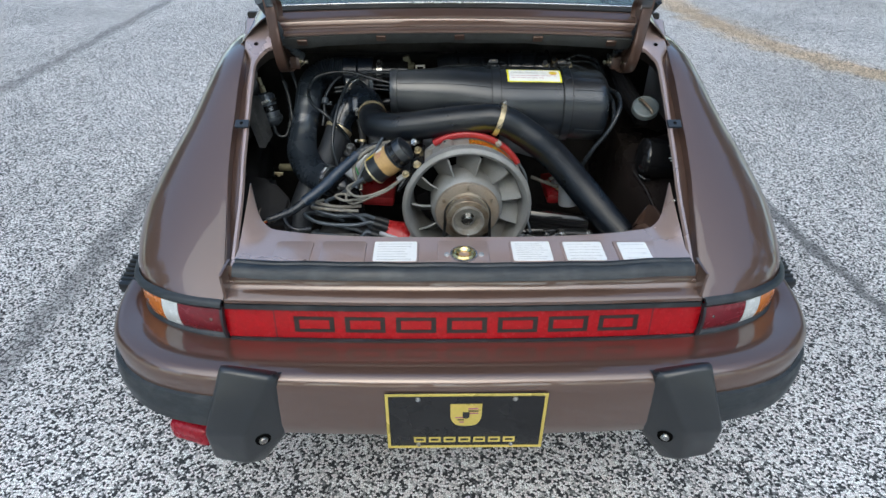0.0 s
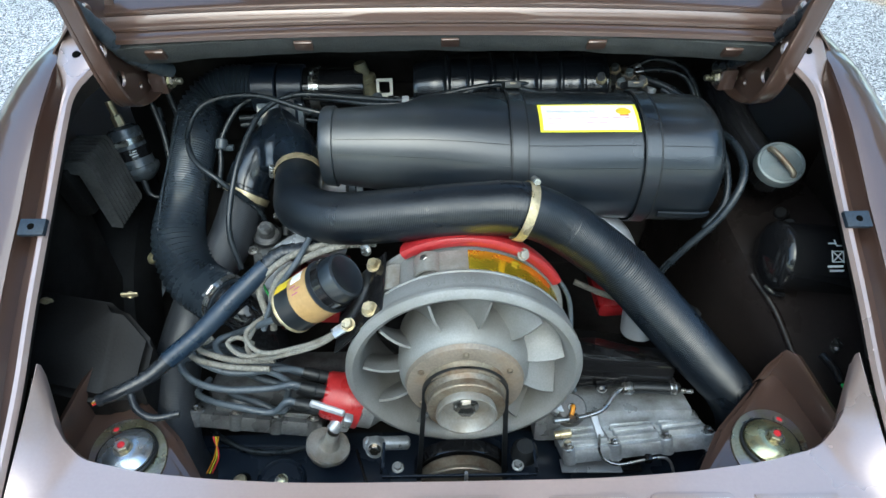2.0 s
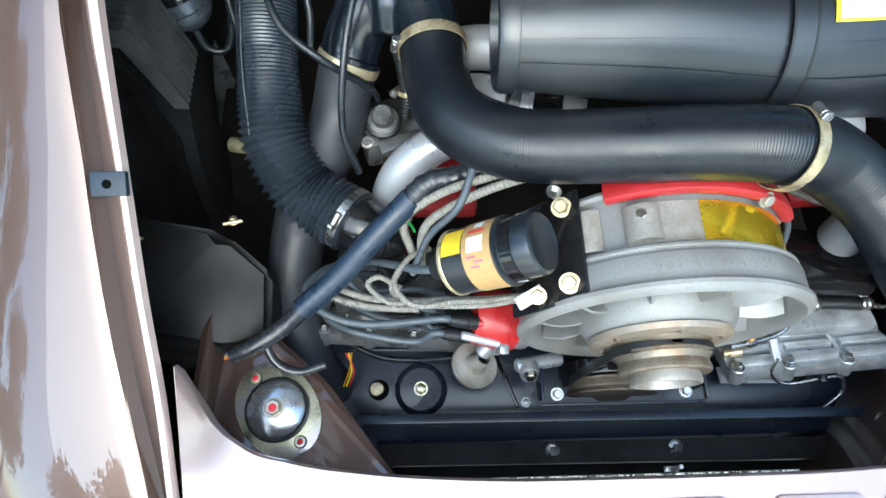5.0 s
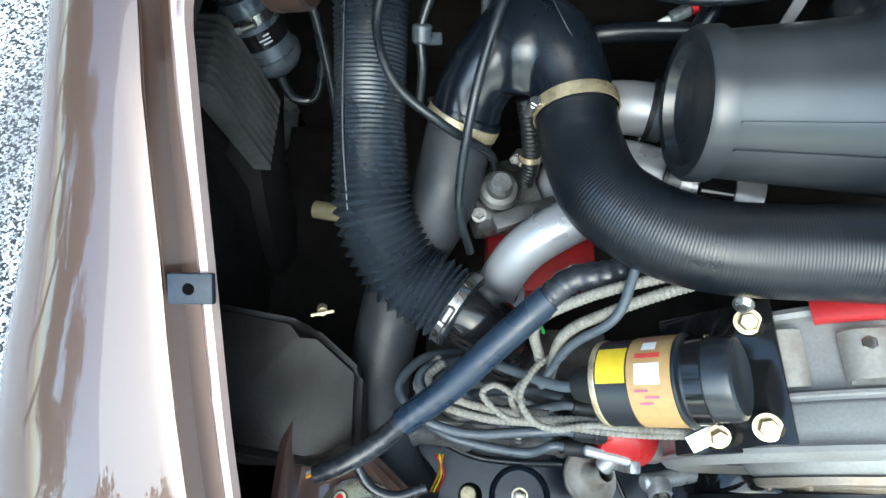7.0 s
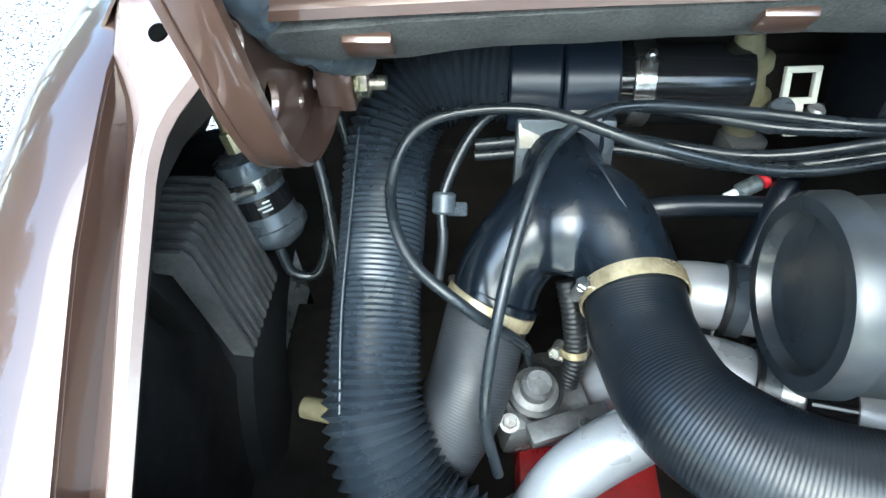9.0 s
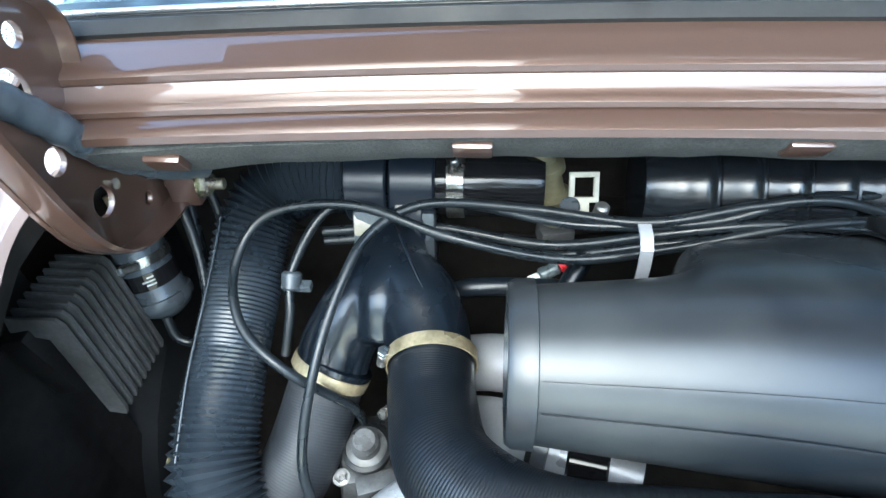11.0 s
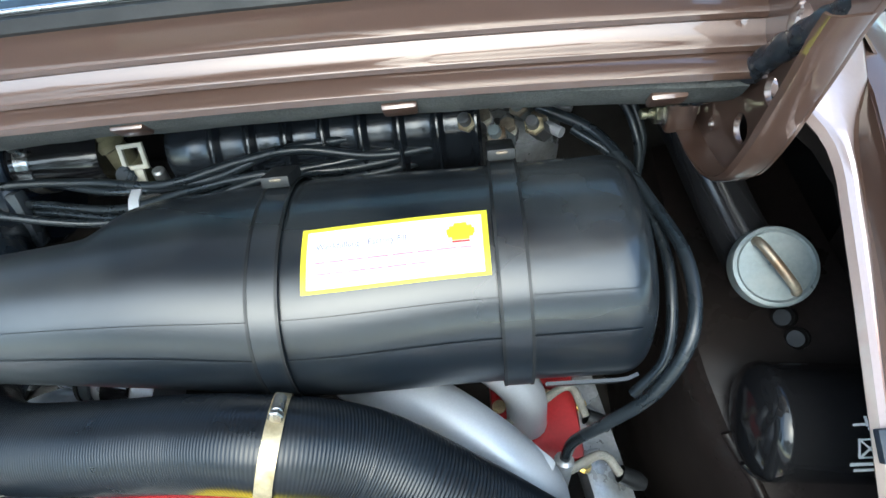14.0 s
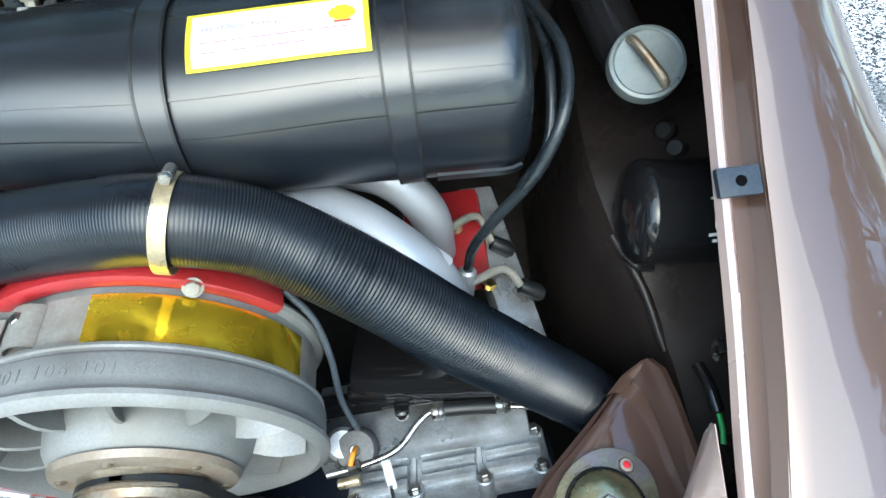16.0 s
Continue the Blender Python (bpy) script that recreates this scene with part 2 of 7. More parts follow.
def ground_mat():
    """Exposed pebble paving: pale and dark chips in a grey binder, with broad stains."""
    m = bpy.data.materials.new("exposed_pebble_paving")
    m.use_nodes = True
    nt = m.node_tree
    n, link = nt.nodes, nt.links.new
    b = n["Principled BSDF"]
    tc = n.new("ShaderNodeTexCoord")
    warp = n.new("ShaderNodeTexNoise")
    warp.inputs["Scale"].default_value = 60
    link(tc.outputs["Object"], warp.inputs["Vector"])
    off = n.new("ShaderNodeVectorMath")
    off.operation = "MULTIPLY_ADD"
    off.inputs[1].default_value = (0.006, 0.006, 0.006)
    link(warp.outputs["Color"], off.inputs[0])
    link(tc.outputs["Object"], off.inputs[2])
    v = n.new("ShaderNodeTexVoronoi")
    v.inputs["Scale"].default_value = 160
    link(off.outputs[0], v.inputs["Vector"])
    sep = n.new("ShaderNodeSeparateColor")
    link(v.outputs["Color"], sep.inputs[0])
    ramp = n.new("ShaderNodeValToRGB")
    ramp.color_ramp.interpolation = "CONSTANT"
    el = ramp.color_ramp.elements
    el[0].position, el[0].color = 0.0, (0.025, 0.026, 0.030, 1)
    el[1].position, el[1].color = 0.25, (0.16, 0.16, 0.163, 1)
    for p, c in ((0.35, (0.46, 0.455, 0.445, 1)), (0.50, (0.78, 0.735, 0.72, 1)), (0.74, (0.90, 0.895, 0.88, 1))):
        e = el.new(p)
        e.color = c
    link(sep.outputs[0], ramp.inputs[0])
    big = n.new("ShaderNodeTexNoise")
    big.inputs["Scale"].default_value, big.inputs["Detail"].default_value = 0.9, 6
    link(tc.outputs["Object"], big.inputs["Vector"])
    st = n.new("ShaderNodeMapRange")
    st.inputs["From Min"].default_value, st.inputs["From Max"].default_value = 0.3, 0.7
    st.inputs["To Min"].default_value, st.inputs["To Max"].default_value = 0.80, 1.12
    link(big.outputs["Fac"], st.inputs["Value"])
    sc = n.new("ShaderNodeVectorMath")
    sc.operation = "SCALE"
    link(ramp.outputs[0], sc.inputs[0])
    link(st.outputs[0], sc.inputs["Scale"])
    gap = n.new("ShaderNodeMapRange")
    gap.inputs["From Min"].default_value, gap.inputs["From Max"].default_value = 0.015, 0.09
    gap.inputs["To Min"].default_value = 0.12
    lay = n.new("ShaderNodeVectorMath")
    lay.operation = "SCALE"
    link(sc.outputs[0], lay.inputs[0])
    link(gap.outputs[0], lay.inputs["Scale"])
    # worn dark joints and an ochre stain that follow lines on the ground
    at = n.new("ShaderNodeSeparateXYZ")
    link(tc.outputs["Object"], at.inputs[0])
    fray = n.new("ShaderNodeTexNoise")
    fray.inputs["Scale"].default_value, fray.inputs["Detail"].default_value = 5, 6
    link(tc.outputs["Object"], fray.inputs["Vector"])

    def calc(op, a, c):
        k = n.new("ShaderNodeMath")
        k.operation = op
        for sock, v in zip(k.inputs, (a, c)):
            if isinstance(v, (int, float)):
                sock.default_value = v
            else:
                link(v, sock)
        return k.outputs[0]

    def fade(value, full, none, most):
        k = n.new("ShaderNodeMapRange")
        k.interpolation_type = "SMOOTHSTEP"
        for name, v in (("From Min", full), ("From Max", none), ("To Min", most), ("To Max", 0.0)):
            k.inputs[name].default_value = v
        link(value, k.inputs["Value"])
        return k.outputs[0]

    wob = calc("MULTIPLY", calc("SUBTRACT", fray.outputs["Fac"], 0.5), 0.16)
    colour = lay.outputs[0]
    for x0, slope, wide, most in ((-1.455, 0.0, 0.10, 0.55), (1.75, -0.097, 0.05, 0.75), (-3.10, 0.0, 0.11, 0.5)):
        off_line = calc("ABSOLUTE", calc("ADD", calc("SUBTRACT", calc("SUBTRACT", at.outputs["X"], calc("MULTIPLY", at.outputs["Y"], slope)), x0), wob), 0)
        dim = n.new("ShaderNodeMix")
        dim.data_type = "RGBA"
        dim.inputs["B"].default_value = (0.075, 0.075, 0.078, 1)
        link(fade(off_line, 0.01, wide, most), dim.inputs["Factor"])
        link(colour, dim.inputs["A"])
        colour = dim.outputs["Result"]
    bend = calc("ADD", calc("MULTIPLY", calc("EXPONENT", calc("MULTIPLY", calc("SUBTRACT", at.outputs["Y"], 4.2), -0.9), 0), 0.9), 2.62)
    off_line = calc("ABSOLUTE", calc("ADD", calc("SUBTRACT", at.outputs["X"], bend), calc("MULTIPLY", wob, 3.0)), 0)
    rust = n.new("ShaderNodeMix")
    rust.data_type, rust.blend_type = "RGBA", "MULTIPLY"
    rust.inputs["B"].default_value = (1.0, 0.78, 0.54, 1)
    link(calc("MULTIPLY", fade(off_line, 0.04, 0.34, 1.0), fade(at.outputs["Y"], 6.5, 9.0, 1.0)), rust.inputs["Factor"])
    link(colour, rust.inputs["A"])
    link(rust.outputs["Result"], b.inputs["Base Color"])
    b.inputs["Roughness"].default_value = 0.8
    edge = n.new("ShaderNodeTexVoronoi")
    edge.feature = "DISTANCE_TO_EDGE"
    edge.inputs["Scale"].default_value = 160
    link(off.outputs[0], edge.inputs["Vector"])
    bp = n.new("ShaderNodeBump")
    bp.inputs["Strength"].default_value, bp.inputs["Distance"].default_value = 0.7, 0.004
    link(edge.outputs["Distance"], gap.inputs["Value"])
    link(edge.outputs["Distance"], bp.inputs["Height"])
    link(bp.outputs[0], b.inputs["Normal"])
    return m


GROUND = ground_mat()

# ---- shape helpers ----


def V(*a):
    return np.array(a, float)


def shape(verts, faces, smooth=True, sharp=40):
    me = bpy.data.meshes.new("m")
    me.from_pydata([tuple(map(float, v)) for v in verts], [], [tuple(f) for f in faces])
    me.update()
    if smooth:
        me.shade_smooth()
        me.set_sharp_from_angle(angle=radians(sharp))
    return me


def mesh_of(bm, smooth=True, sharp=40):
    me = bpy.data.meshes.new("m")
    bmesh.ops.recalc_face_normals(bm, faces=bm.faces)
    bm.to_mesh(me)
    bm.free()
    if smooth:
        me.shade_smooth()
        me.set_sharp_from_angle(angle=radians(sharp))
    return me


def thing(name, at, label, category, group="", kind=""):
    ob = new(name)
    ob.empty_display_size = 0.05
    ob.matrix_basis = Matrix.Translation(at)
    return tagged(ob, label, category, group, kind)


def part(name, me, material, parent=None, label=""):
    """One mesh, given in world metres, under a thing or a part."""
    me.name = name
    me.materials.clear()
    me.materials.append(material)
    ob = new(name, me)
    if parent:
        ob.parent = parent
        if parent.data is None:
            ob.matrix_parent_inverse = parent.matrix_basis.inverted()
    return tagged(ob, label)


def joined(*meshes):
    """Several meshes of one piece as one."""
    bm = bmesh.new()
    for me in meshes:
        bm.from_mesh(me)
        bpy.data.meshes.remove(me)
    me = bpy.data.meshes.new("m")
    bm.to_mesh(me)
    bm.free()
    me.set_sharp_from_angle(angle=radians(40))
    return me


def frame_of(d, up=(0, 0, 1)):
    d = V(*d) / np.linalg.norm(d)
    u = V(*up)
    if abs(d @ u) > 0.97:
        u = V(1, 0, 0)
    s = np.cross(d, u)
    s /= np.linalg.norm(s)
    return d, s, np.cross(s, d)


def curve_pts(pts, step):
    """A smooth line through the points, at even steps."""
    p = [V(*q) for q in pts]
    p = [2 * p[0] - p[1]] + p + [2 * p[-1] - p[-2]]
    out = []
    for a, b, c, d in zip(p, p[1:], p[2:], p[3:]):
        for k in range(24):
            t = k / 24
            out.append(0.5 * (2 * b + (c - a) * t + (2 * a - 5 * b + 4 * c - d) * t * t + (3 * b - a - 3 * c + d) * t**3))
    out.append(p[-2])
    out = np.array(out)
    s = np.r_[0, np.cumsum(np.linalg.norm(np.diff(out, axis=0), axis=1))]
    n = max(2, int(round(s[-1] / step)))
    at = np.linspace(0, s[-1], n + 1)
    return np.stack([np.interp(at, s, out[:, i]) for i in range(3)], 1), at


def sweep(pts, radius, segs=16, step=0.008, rib=0.0, pitch=0.0, caps=True, flat=1.0, wall=0.0):
    """A tube along a smooth line. rib, pitch: the depth and spacing of its rings. radius may depend on the share of the way."""
    if pitch and not callable(pitch):
        step = pitch / 4
    line, at = curve_pts(pts, step if not callable(pitch) else 0.0007)
    phase = np.r_[0, np.cumsum(np.diff(at) / [pitch(a / at[-1]) for a in at[1:]])] if callable(pitch) else at / pitch if pitch else at
    if callable(pitch):
        keep = np.interp(np.arange(0, phase[-1], 0.25), phase, at)
        line = np.stack([np.interp(keep, at, line[:, i]) for i in range(3)], 1)
        phase, at = np.arange(0, phase[-1], 0.25), keep
    tang = np.gradient(line, axis=0)
    tang /= np.linalg.norm(tang, axis=1)[:, None]
    _, s, u = frame_of(tang[0])
    ang = np.arange(segs) / segs * 2 * math.pi
    verts = []
    for i, (c, t) in enumerate(zip(line, tang)):
        s = s - t * (s @ t)
        s /= np.linalg.norm(s)
        u = np.cross(t, s)
        r = radius(at[i] / at[-1]) if callable(radius) else radius
        if pitch:
            r += (rib(at[i] / at[-1]) if callable(rib) else rib) * math.cos(2 * math.pi * phase[i])
        verts += [c + r * (math.cos(a) * s + flat * math.sin(a) * u) for a in ang]
    n = len(line)
    faces = [(i * segs + j, i * segs + (j + 1) % segs, (i + 1) * segs + (j + 1) % segs, (i + 1) * segs + j) for i in range(n - 1) for j in range(segs)]
    if caps:
        faces += [tuple(range(segs))[::-1], tuple(range((n - 1) * segs, n * segs))]
    return shape(verts, faces, True, 60)


def lathe(profile, at, axis, segs=40, start=0.0, turn=360.0, sharp=35):
    """A profile of (radius, distance along the axis) turned round the axis."""
    d, s, u = frame_of(axis)
    c = V(*at)
    full = turn >= 359.9
    k = segs if full else segs + 1
    verts = []
    for r, h in profile:
        for j in range(k):
            a = radians(start + turn * j / segs)
            verts.append(c + d * h + max(r, 1e-5) * (math.cos(a) * s + math.sin(a) * u))
    faces = []
    for i in range(len(profile) - 1):
        for j in range(segs):
            a, b = i * k + j, i * k + (j + 1) % k
            faces.append((a, b, b + k, a + k))
    return shape(verts, faces, True, sharp)


def rod(a, b, r, segs=14, bevel=0.0):
    a, b = V(*a), V(*b)
    h = np.linalg.norm(b - a)
    e = min(bevel, h / 3, r * 0.6)
    return lathe([(0, 0), (r - e, 0), (r, e), (r, h - e), (r - e, h), (0, h)], a, b - a, segs)


def hexbolt(at, axis, r=0.006, h=0.005, washer=0.009):
    d = V(*axis) / np.linalg.norm(axis)
    a = V(*at)
    w = lathe([(0, 0), (washer, 0), (washer, 0.0015), (0, 0.0015)], a, d, 18)
    hx = lathe([(r, 0.001), (r, 0.001 + h * 0.85), (r * 0.85, 0.001 + h), (0, 0.001 + h)], a, d, 6, sharp=20)
    return joined(w, hx)


def block(at, size, rot=(0, 0, 0), bevel=0.004, segs=2, taper=(1, 1)):
    """A box round its middle, with rounded edges; taper narrows its top in x and y."""
    bm = bmesh.new()
    bmesh.ops.create_cube(bm, size=1)
    for v in bm.verts:
        if v.co.z > 0:
            v.co.x *= taper[0]
            v.co.y *= taper[1]
        v.co = Vector((v.co.x * size[0], v.co.y * size[1], v.co.z * size[2]))
    if bevel:
        bmesh.ops.bevel(bm, geom=bm.edges[:], offset=bevel, segments=segs, affect="EDGES", profile=0.6)
    bm.transform(pose(*at, *rot))
    return mesh_of(bm)


def slab(outline, depth, m, bevel=0.0, segs=2):
    """A flat outline (x, y) drawn out by depth along its own z, laid by the matrix m."""
    bm = bmesh.new()
    vs = [bm.verts.new((x, y, 0)) for x, y in outline]
    f = bm.faces.new(vs)
    r = bmesh.ops.extrude_face_region(bm, geom=[f])
    top = [v for v in r["geom"] if isinstance(v, bmesh.types.BMVert)]
    for v in top:
        v.co.z += depth
    if bevel:
        tops = {*top}
        edges = [e for e in bm.edges if e.verts[0] in tops and e.verts[1] in tops]
        bmesh.ops.bevel(bm, geom=edges, offset=bevel, segments=segs, affect="EDGES", profile=0.6)
    bm.transform(m)
    return mesh_of(bm)


def sheet(rows, thick=0.0, closed=False):
    """A surface through rows of points, given a thickness along its normals."""
    g = np.array(rows, float)
    n, k = g.shape[:2]
    du = np.gradient(g, axis=0)
    dv = np.gradient(g, axis=1)
    nor = np.cross(du, dv)
    nor /= np.linalg.norm(nor, axis=2)[..., None] + 1e-12
    verts = list(g.reshape(-1, 3))
    q = lambda i, j: i * k + j
    faces = [(q(i, j), q(i + 1, j), q(i + 1, j + 1), q(i, j + 1)) for i in range(n - 1) for j in range(k - 1)]
    if thick:
        o = n * k
        verts += list((g - nor * thick).reshape(-1, 3))
        faces += [tuple(o + v for v in f[::-1]) for f in faces]
        rim = [q(i, 0) for i in range(n)] + [q(n - 1, j) for j in range(1, k)] + [q(i, k - 1) for i in range(n - 2, -1, -1)] + [q(0, j) for j in range(k - 2, 0, -1)]
        faces += [(b, a, a + o, b + o) for a, b in zip(rim, rim[1:] + rim[:1])]
    return shape(verts, faces, True, 38)


def lerp(table, x):
    return float(np.interp(x, [a for a, _ in table], [b for _, b in table]))


def ease(table, x):
    """A smooth line through a table."""
    xs, ys = np.array([a for a, _ in table]), np.array([b for _, b in table])
    if x <= xs[0]:
        return float(ys[0] + (x - xs[0]) * (ys[1] - ys[0]) / (xs[1] - xs[0]))
    if x >= xs[-1]:
        return float(ys[-1] + (x - xs[-1]) * (ys[-1] - ys[-2]) / (xs[-1] - xs[-2]))
    i = int(np.searchsorted(xs, x)) - 1
    m = np.gradient(ys, xs)
    h = xs[i + 1] - xs[i]
    t = (x - xs[i]) / h
    return float((1 + 2 * t) * (1 - t) ** 2 * ys[i] + t * (1 - t) ** 2 * h * m[i] + t * t * (3 - 2 * t) * ys[i + 1] + t * t * (t - 1) * h * m[i + 1])


def hose_clamp(parent, at, axis, r, width=0.011, screw=90, material=None, name="hose_clamp"):
    """A worm-drive clamp: a band with its screw housing."""
    material = material or BRASS
    d, s, u = frame_of(axis)
    a = V(*at) - d * width / 2
    band = lathe([(r, 0), (r + 0.0012, 0), (r + 0.0014, width / 2), (r + 0.0012, width), (r, width)], a, d, 40)
    c = part(name, band, material, parent)
    k = radians(screw)
    out = math.cos(k) * s + math.sin(k) * u
    side = np.cross(d, out)
    p = V(*at) + out * (r + 0.004)
    part("clamp_screw", joined(rod(p - side * 0.009, p + side * 0.007, 0.0045, 10, 0.001), rod(p + side * 0.007, p + side * 0.012, 0.0055, 6, 0.001)), STEEL, c)
    return c

# ---- ground ----
ground = part("ground", shape([(-160, -160, 0), (160, -160, 0), (160, 160, 0), (-160, 160, 0)], [(0, 1, 2, 3)], False), GROUND)
tagged(ground, "grey and white exposed pebble paving", "ground", kind="structure")

# ---- the car's shell ----
car = thing("car", (0, 2.7, 0), "copper-brown metallic sports coupe with its engine lid raised", "car")


def gut_z(y):
    return ease([(0.86, 0.632), (0.935, 0.674), (1.09, 0.750), (1.25, 0.833), (1.47, 0.953), (1.62, 1.02)], y)


def gut_in(y):
    return ease([(0.86, 0.470), (0.935, 0.476), (1.09, 0.488), (1.155, 0.496), (1.235, 0.503), (1.33, 0.510), (1.40, 0.514), (1.42, 0.515), (1.445, 0.510), (1.465, 0.498), (1.480, 0.487), (1.495, 0.458), (1.60, 0.456)], y)


def fen_in(y):
    return ease([(0.86, 0.488), (1.0, 0.507), (1.09, 0.524), (1.19, 0.536), (1.28, 0.5415), (1.37, 0.546), (1.42, 0.547), (1.49, 0.555), (1.6, 0.572), (2.3, 0.60)], y)


def fen_z(y):
    return ease([(0.86, 0.622), (0.935, 0.682), (1.09, 0.758), (1.25, 0.842), (1.47, 0.955), (1.56, 0.962), (1.75, 0.945), (2.2, 0.865), (2.5, 0.83)], y)


def fen_wide(y):
    return ease([(0.86, 0.72), (1.0, 0.735), (1.1, 0.750), (1.25, 0.749), (1.4, 0.742), (1.55, 0.748), (1.75, 0.764), (2.2, 0.784), (2.6, 0.79)], y)


LAMP = [(0.492, 0.858), (0.56, 0.871), (0.62, 0.893), (0.67, 0.924), (0.70, 0.962), (0.715, 1.01)]


def lamp_at(s):
    """The plan of the tail lamp's edge, s from 0 (inside) to 1 (outside)."""
    return V(ease([(i / 5, p[0]) for i, p in enumerate(LAMP)], s), ease([(i / 5, p[1]) for i, p in enumerate(LAMP)], s))


def fender_section(y, u):
    th = u * math.pi / 2
    w, xe, ze, zs = fen_wide(y), fen_in(y), fen_z(y), 0.57
    full = ease([(1.12, 0.62), (1.25, 0.78), (1.4, 1.36), (1.55, 1.6), (1.75, 1.575), (2.2, 1.42)], y)
    return V(xe + (w - xe) * math.sin(th) ** 0.88, y, zs + (ze - zs) * math.cos(th) ** full)


def fender(side):
    rows = []
    for u in [0, 0.012, 0.03] + [0.06 + 0.94 * i / 22 for i in range(23)]:
        row = []
        e = lamp_at(max(0, u) ** 0.9)
        end = V(e[0], e[1], 0.622 - 0.012 * u)
        for k in range(13):
            t = k / 12
            a = fender_section(1.12, u)
            zz = end[2] + (a[2] - end[2]) * (t ** (0.98 - 0.42 * u ** 0.6))
            xx = end[0] + (a[0] - end[0]) * (t ** (1.0 - 0.45 * u))
            row.append((side * xx, end[1] + (a[1] - end[1]) * t, zz))
        for k in range(1, 30):
            p = fender_section(1.12 + k * 0.05, u)
            row.append((side * p[0], p[1], p[2]))
        if u == 0:
            low = [(x - side * 0.0, y, z - 0.03) for x, y, z in row]
            rows.append(low)
        rows.append(row)
    if side > 0:
        rows = rows[::-1]
    return sheet(rows, 0.0012)


def skirt(side):
    rows = []
    for j in range(9):
        row = []
        for k in range(33):
            y = 1.0 + k * 0.05
            w = fen_wide(y)
            arch = 0.31 + math.sqrt(max(0, 0.335**2 - (y - 1.74) ** 2)) if abs(y - 1.74) < 0.335 else 0.0
            zb = max(0.24, arch)
            z = 0.572 + (zb - 0.572) * j / 8 if zb < 0.56 else 0.572 + (0.60 - 0.572) * j / 8
            row.append((side * (w - 0.02 * max(0, (0.45 - z) / 0.2) ** 2 + (0.012 if arch and j > 5 else 0)), y, z))
        rows.append(row)
    return sheet(rows if side < 0 else rows[::-1], 0.0015)


def rail(side, cut):
    """The gutter's flat, or the channel beside it."""
    rows = []
    for k in range(60):
        y = 0.885 + k * 0.0120
        xi, gz, xe, ze = gut_in(y), gut_z(y), fen_in(y), fen_z(y)
        shut = min(1, max(0, (y - 1.435) / 0.05)) ** 1.5
        mid = ease([(0.88, 0.478), (1.0, 0.488), (1.19, 0.512), (1.3, 0.521), (1.38, 0.529), (1.44, 0.531), (1.7, 0.531)], y)
        mid = mid + (xe - 0.002 - mid) * shut
        deep = 0.026 - 0.020 * shut ** 3
        crown = 0.004 * math.sin(math.pi * min(1, max(0, (y - 1.40) / 0.2)))
        prof = [(xi + 0.004, gz - 0.007), (xi, gz - 0.002), (xi + 0.003, gz + 0.003), (xi + 0.008, gz + 0.002), (xi + 0.0095, gz - 0.001 + crown), ((xi + mid) / 2 + 0.004, gz + crown), (mid - 0.003, gz - 0.001), (mid - 0.001, gz - 0.003),
                (mid, gz - 0.006), (mid + 0.001, gz - deep), (max(mid + 0.0015, xe - 0.001), gz - deep), (max(mid + 0.002, xe - 0.0005), ze - 0.004)]
        rows.append([(side * x, y, z) for x, z in prof[cut]])
    return sheet(rows if side > 0 else rows[::-1], 0.001)


for side in (-1, 1):
    part("rear_wing", fender(side), PAINT, car)
    part("side_panel", skirt(side), PAINT, car)
    g = part("lid_gutter", rail(side, slice(0, 9)), PAINT_LIT, car, "copper-brown drain gutter beside the engine bay, coloured paler for sky reflection")
    part("gutter_channel", rail(side, slice(8, 12)), PAINT, g)
    y = 1.253
    cx, cz = side * (gut_in(y) + 0.014), gut_z(y) + 0.008
    clip = part("seal_clip", block((cx, y, cz), (0.032, 0.022, 0.007), (28, 0, 0), 0.0015), CLIP, g, "dark blue-grey spring clip")
    d = V(0, -0.47, 0.88)
    part("clip_hole_shade", lathe([(0, 0.0042), (0.004, 0.0042), (0.0045, 0.003)], V(cx + side * 0.001, y, cz), d, 16), HOLE_SHADE, clip)

# rear panel with the lid lock
def lip_y(x):
    return ease([(0, 0.995), (0.2, 0.998), (0.3, 1.006), (0.38, 1.019), (0.43, 1.036), (0.455, 1.060), (0.474, 1.104)], abs(x))


def panel_z(x, y):
    k = min(1, max(0, (abs(x) - 0.425) / 0.049)) ** 1.6
    return 0.684 + 0.03 * (y - 0.95) + k * (max(gut_z(y), 0.684) - 0.684)


rows = []
for j in range(14):
    row = []
    for i in range(97):
        x = -0.474 + i * 0.948 / 96
        y0 = 0.878 + 0.016 * (x / 0.47) ** 2
        if j < 12:
            y = y0 + (lip_y(x) - y0) * j / 11
            row.append((x, y, panel_z(x, y)))
        else:
            y = lip_y(x)
            row.append((x, y + (0.003 if j == 12 else 0.001), panel_z(x, y) - (0.006 if j == 12 else 0.024)))
    rows.append(row)
# The lit paint copy carries the sky's brightness on this panel.
rear_panel = part("rear_panel", sheet(rows[::-1], 0.0012), PAINT_LIT, car, "copper-brown lock panel with pressed pads, coloured paler for sky reflection")


def round_rect(x0, y0, x1, y1, r=0.008, k=4):
    out = []
    for cx, cy, a in ((x1 - r, y1 - r, 0), (x0 + r, y1 - r, 90), (x0 + r, y0 + r, 180), (x1 - r, y0 + r, 270)):
        out += [(cx + r * math.cos(radians(a + 90 * i / k)), cy + r * math.sin(radians(a + 90 * i / k))) for i in range(k + 1)]
    return out


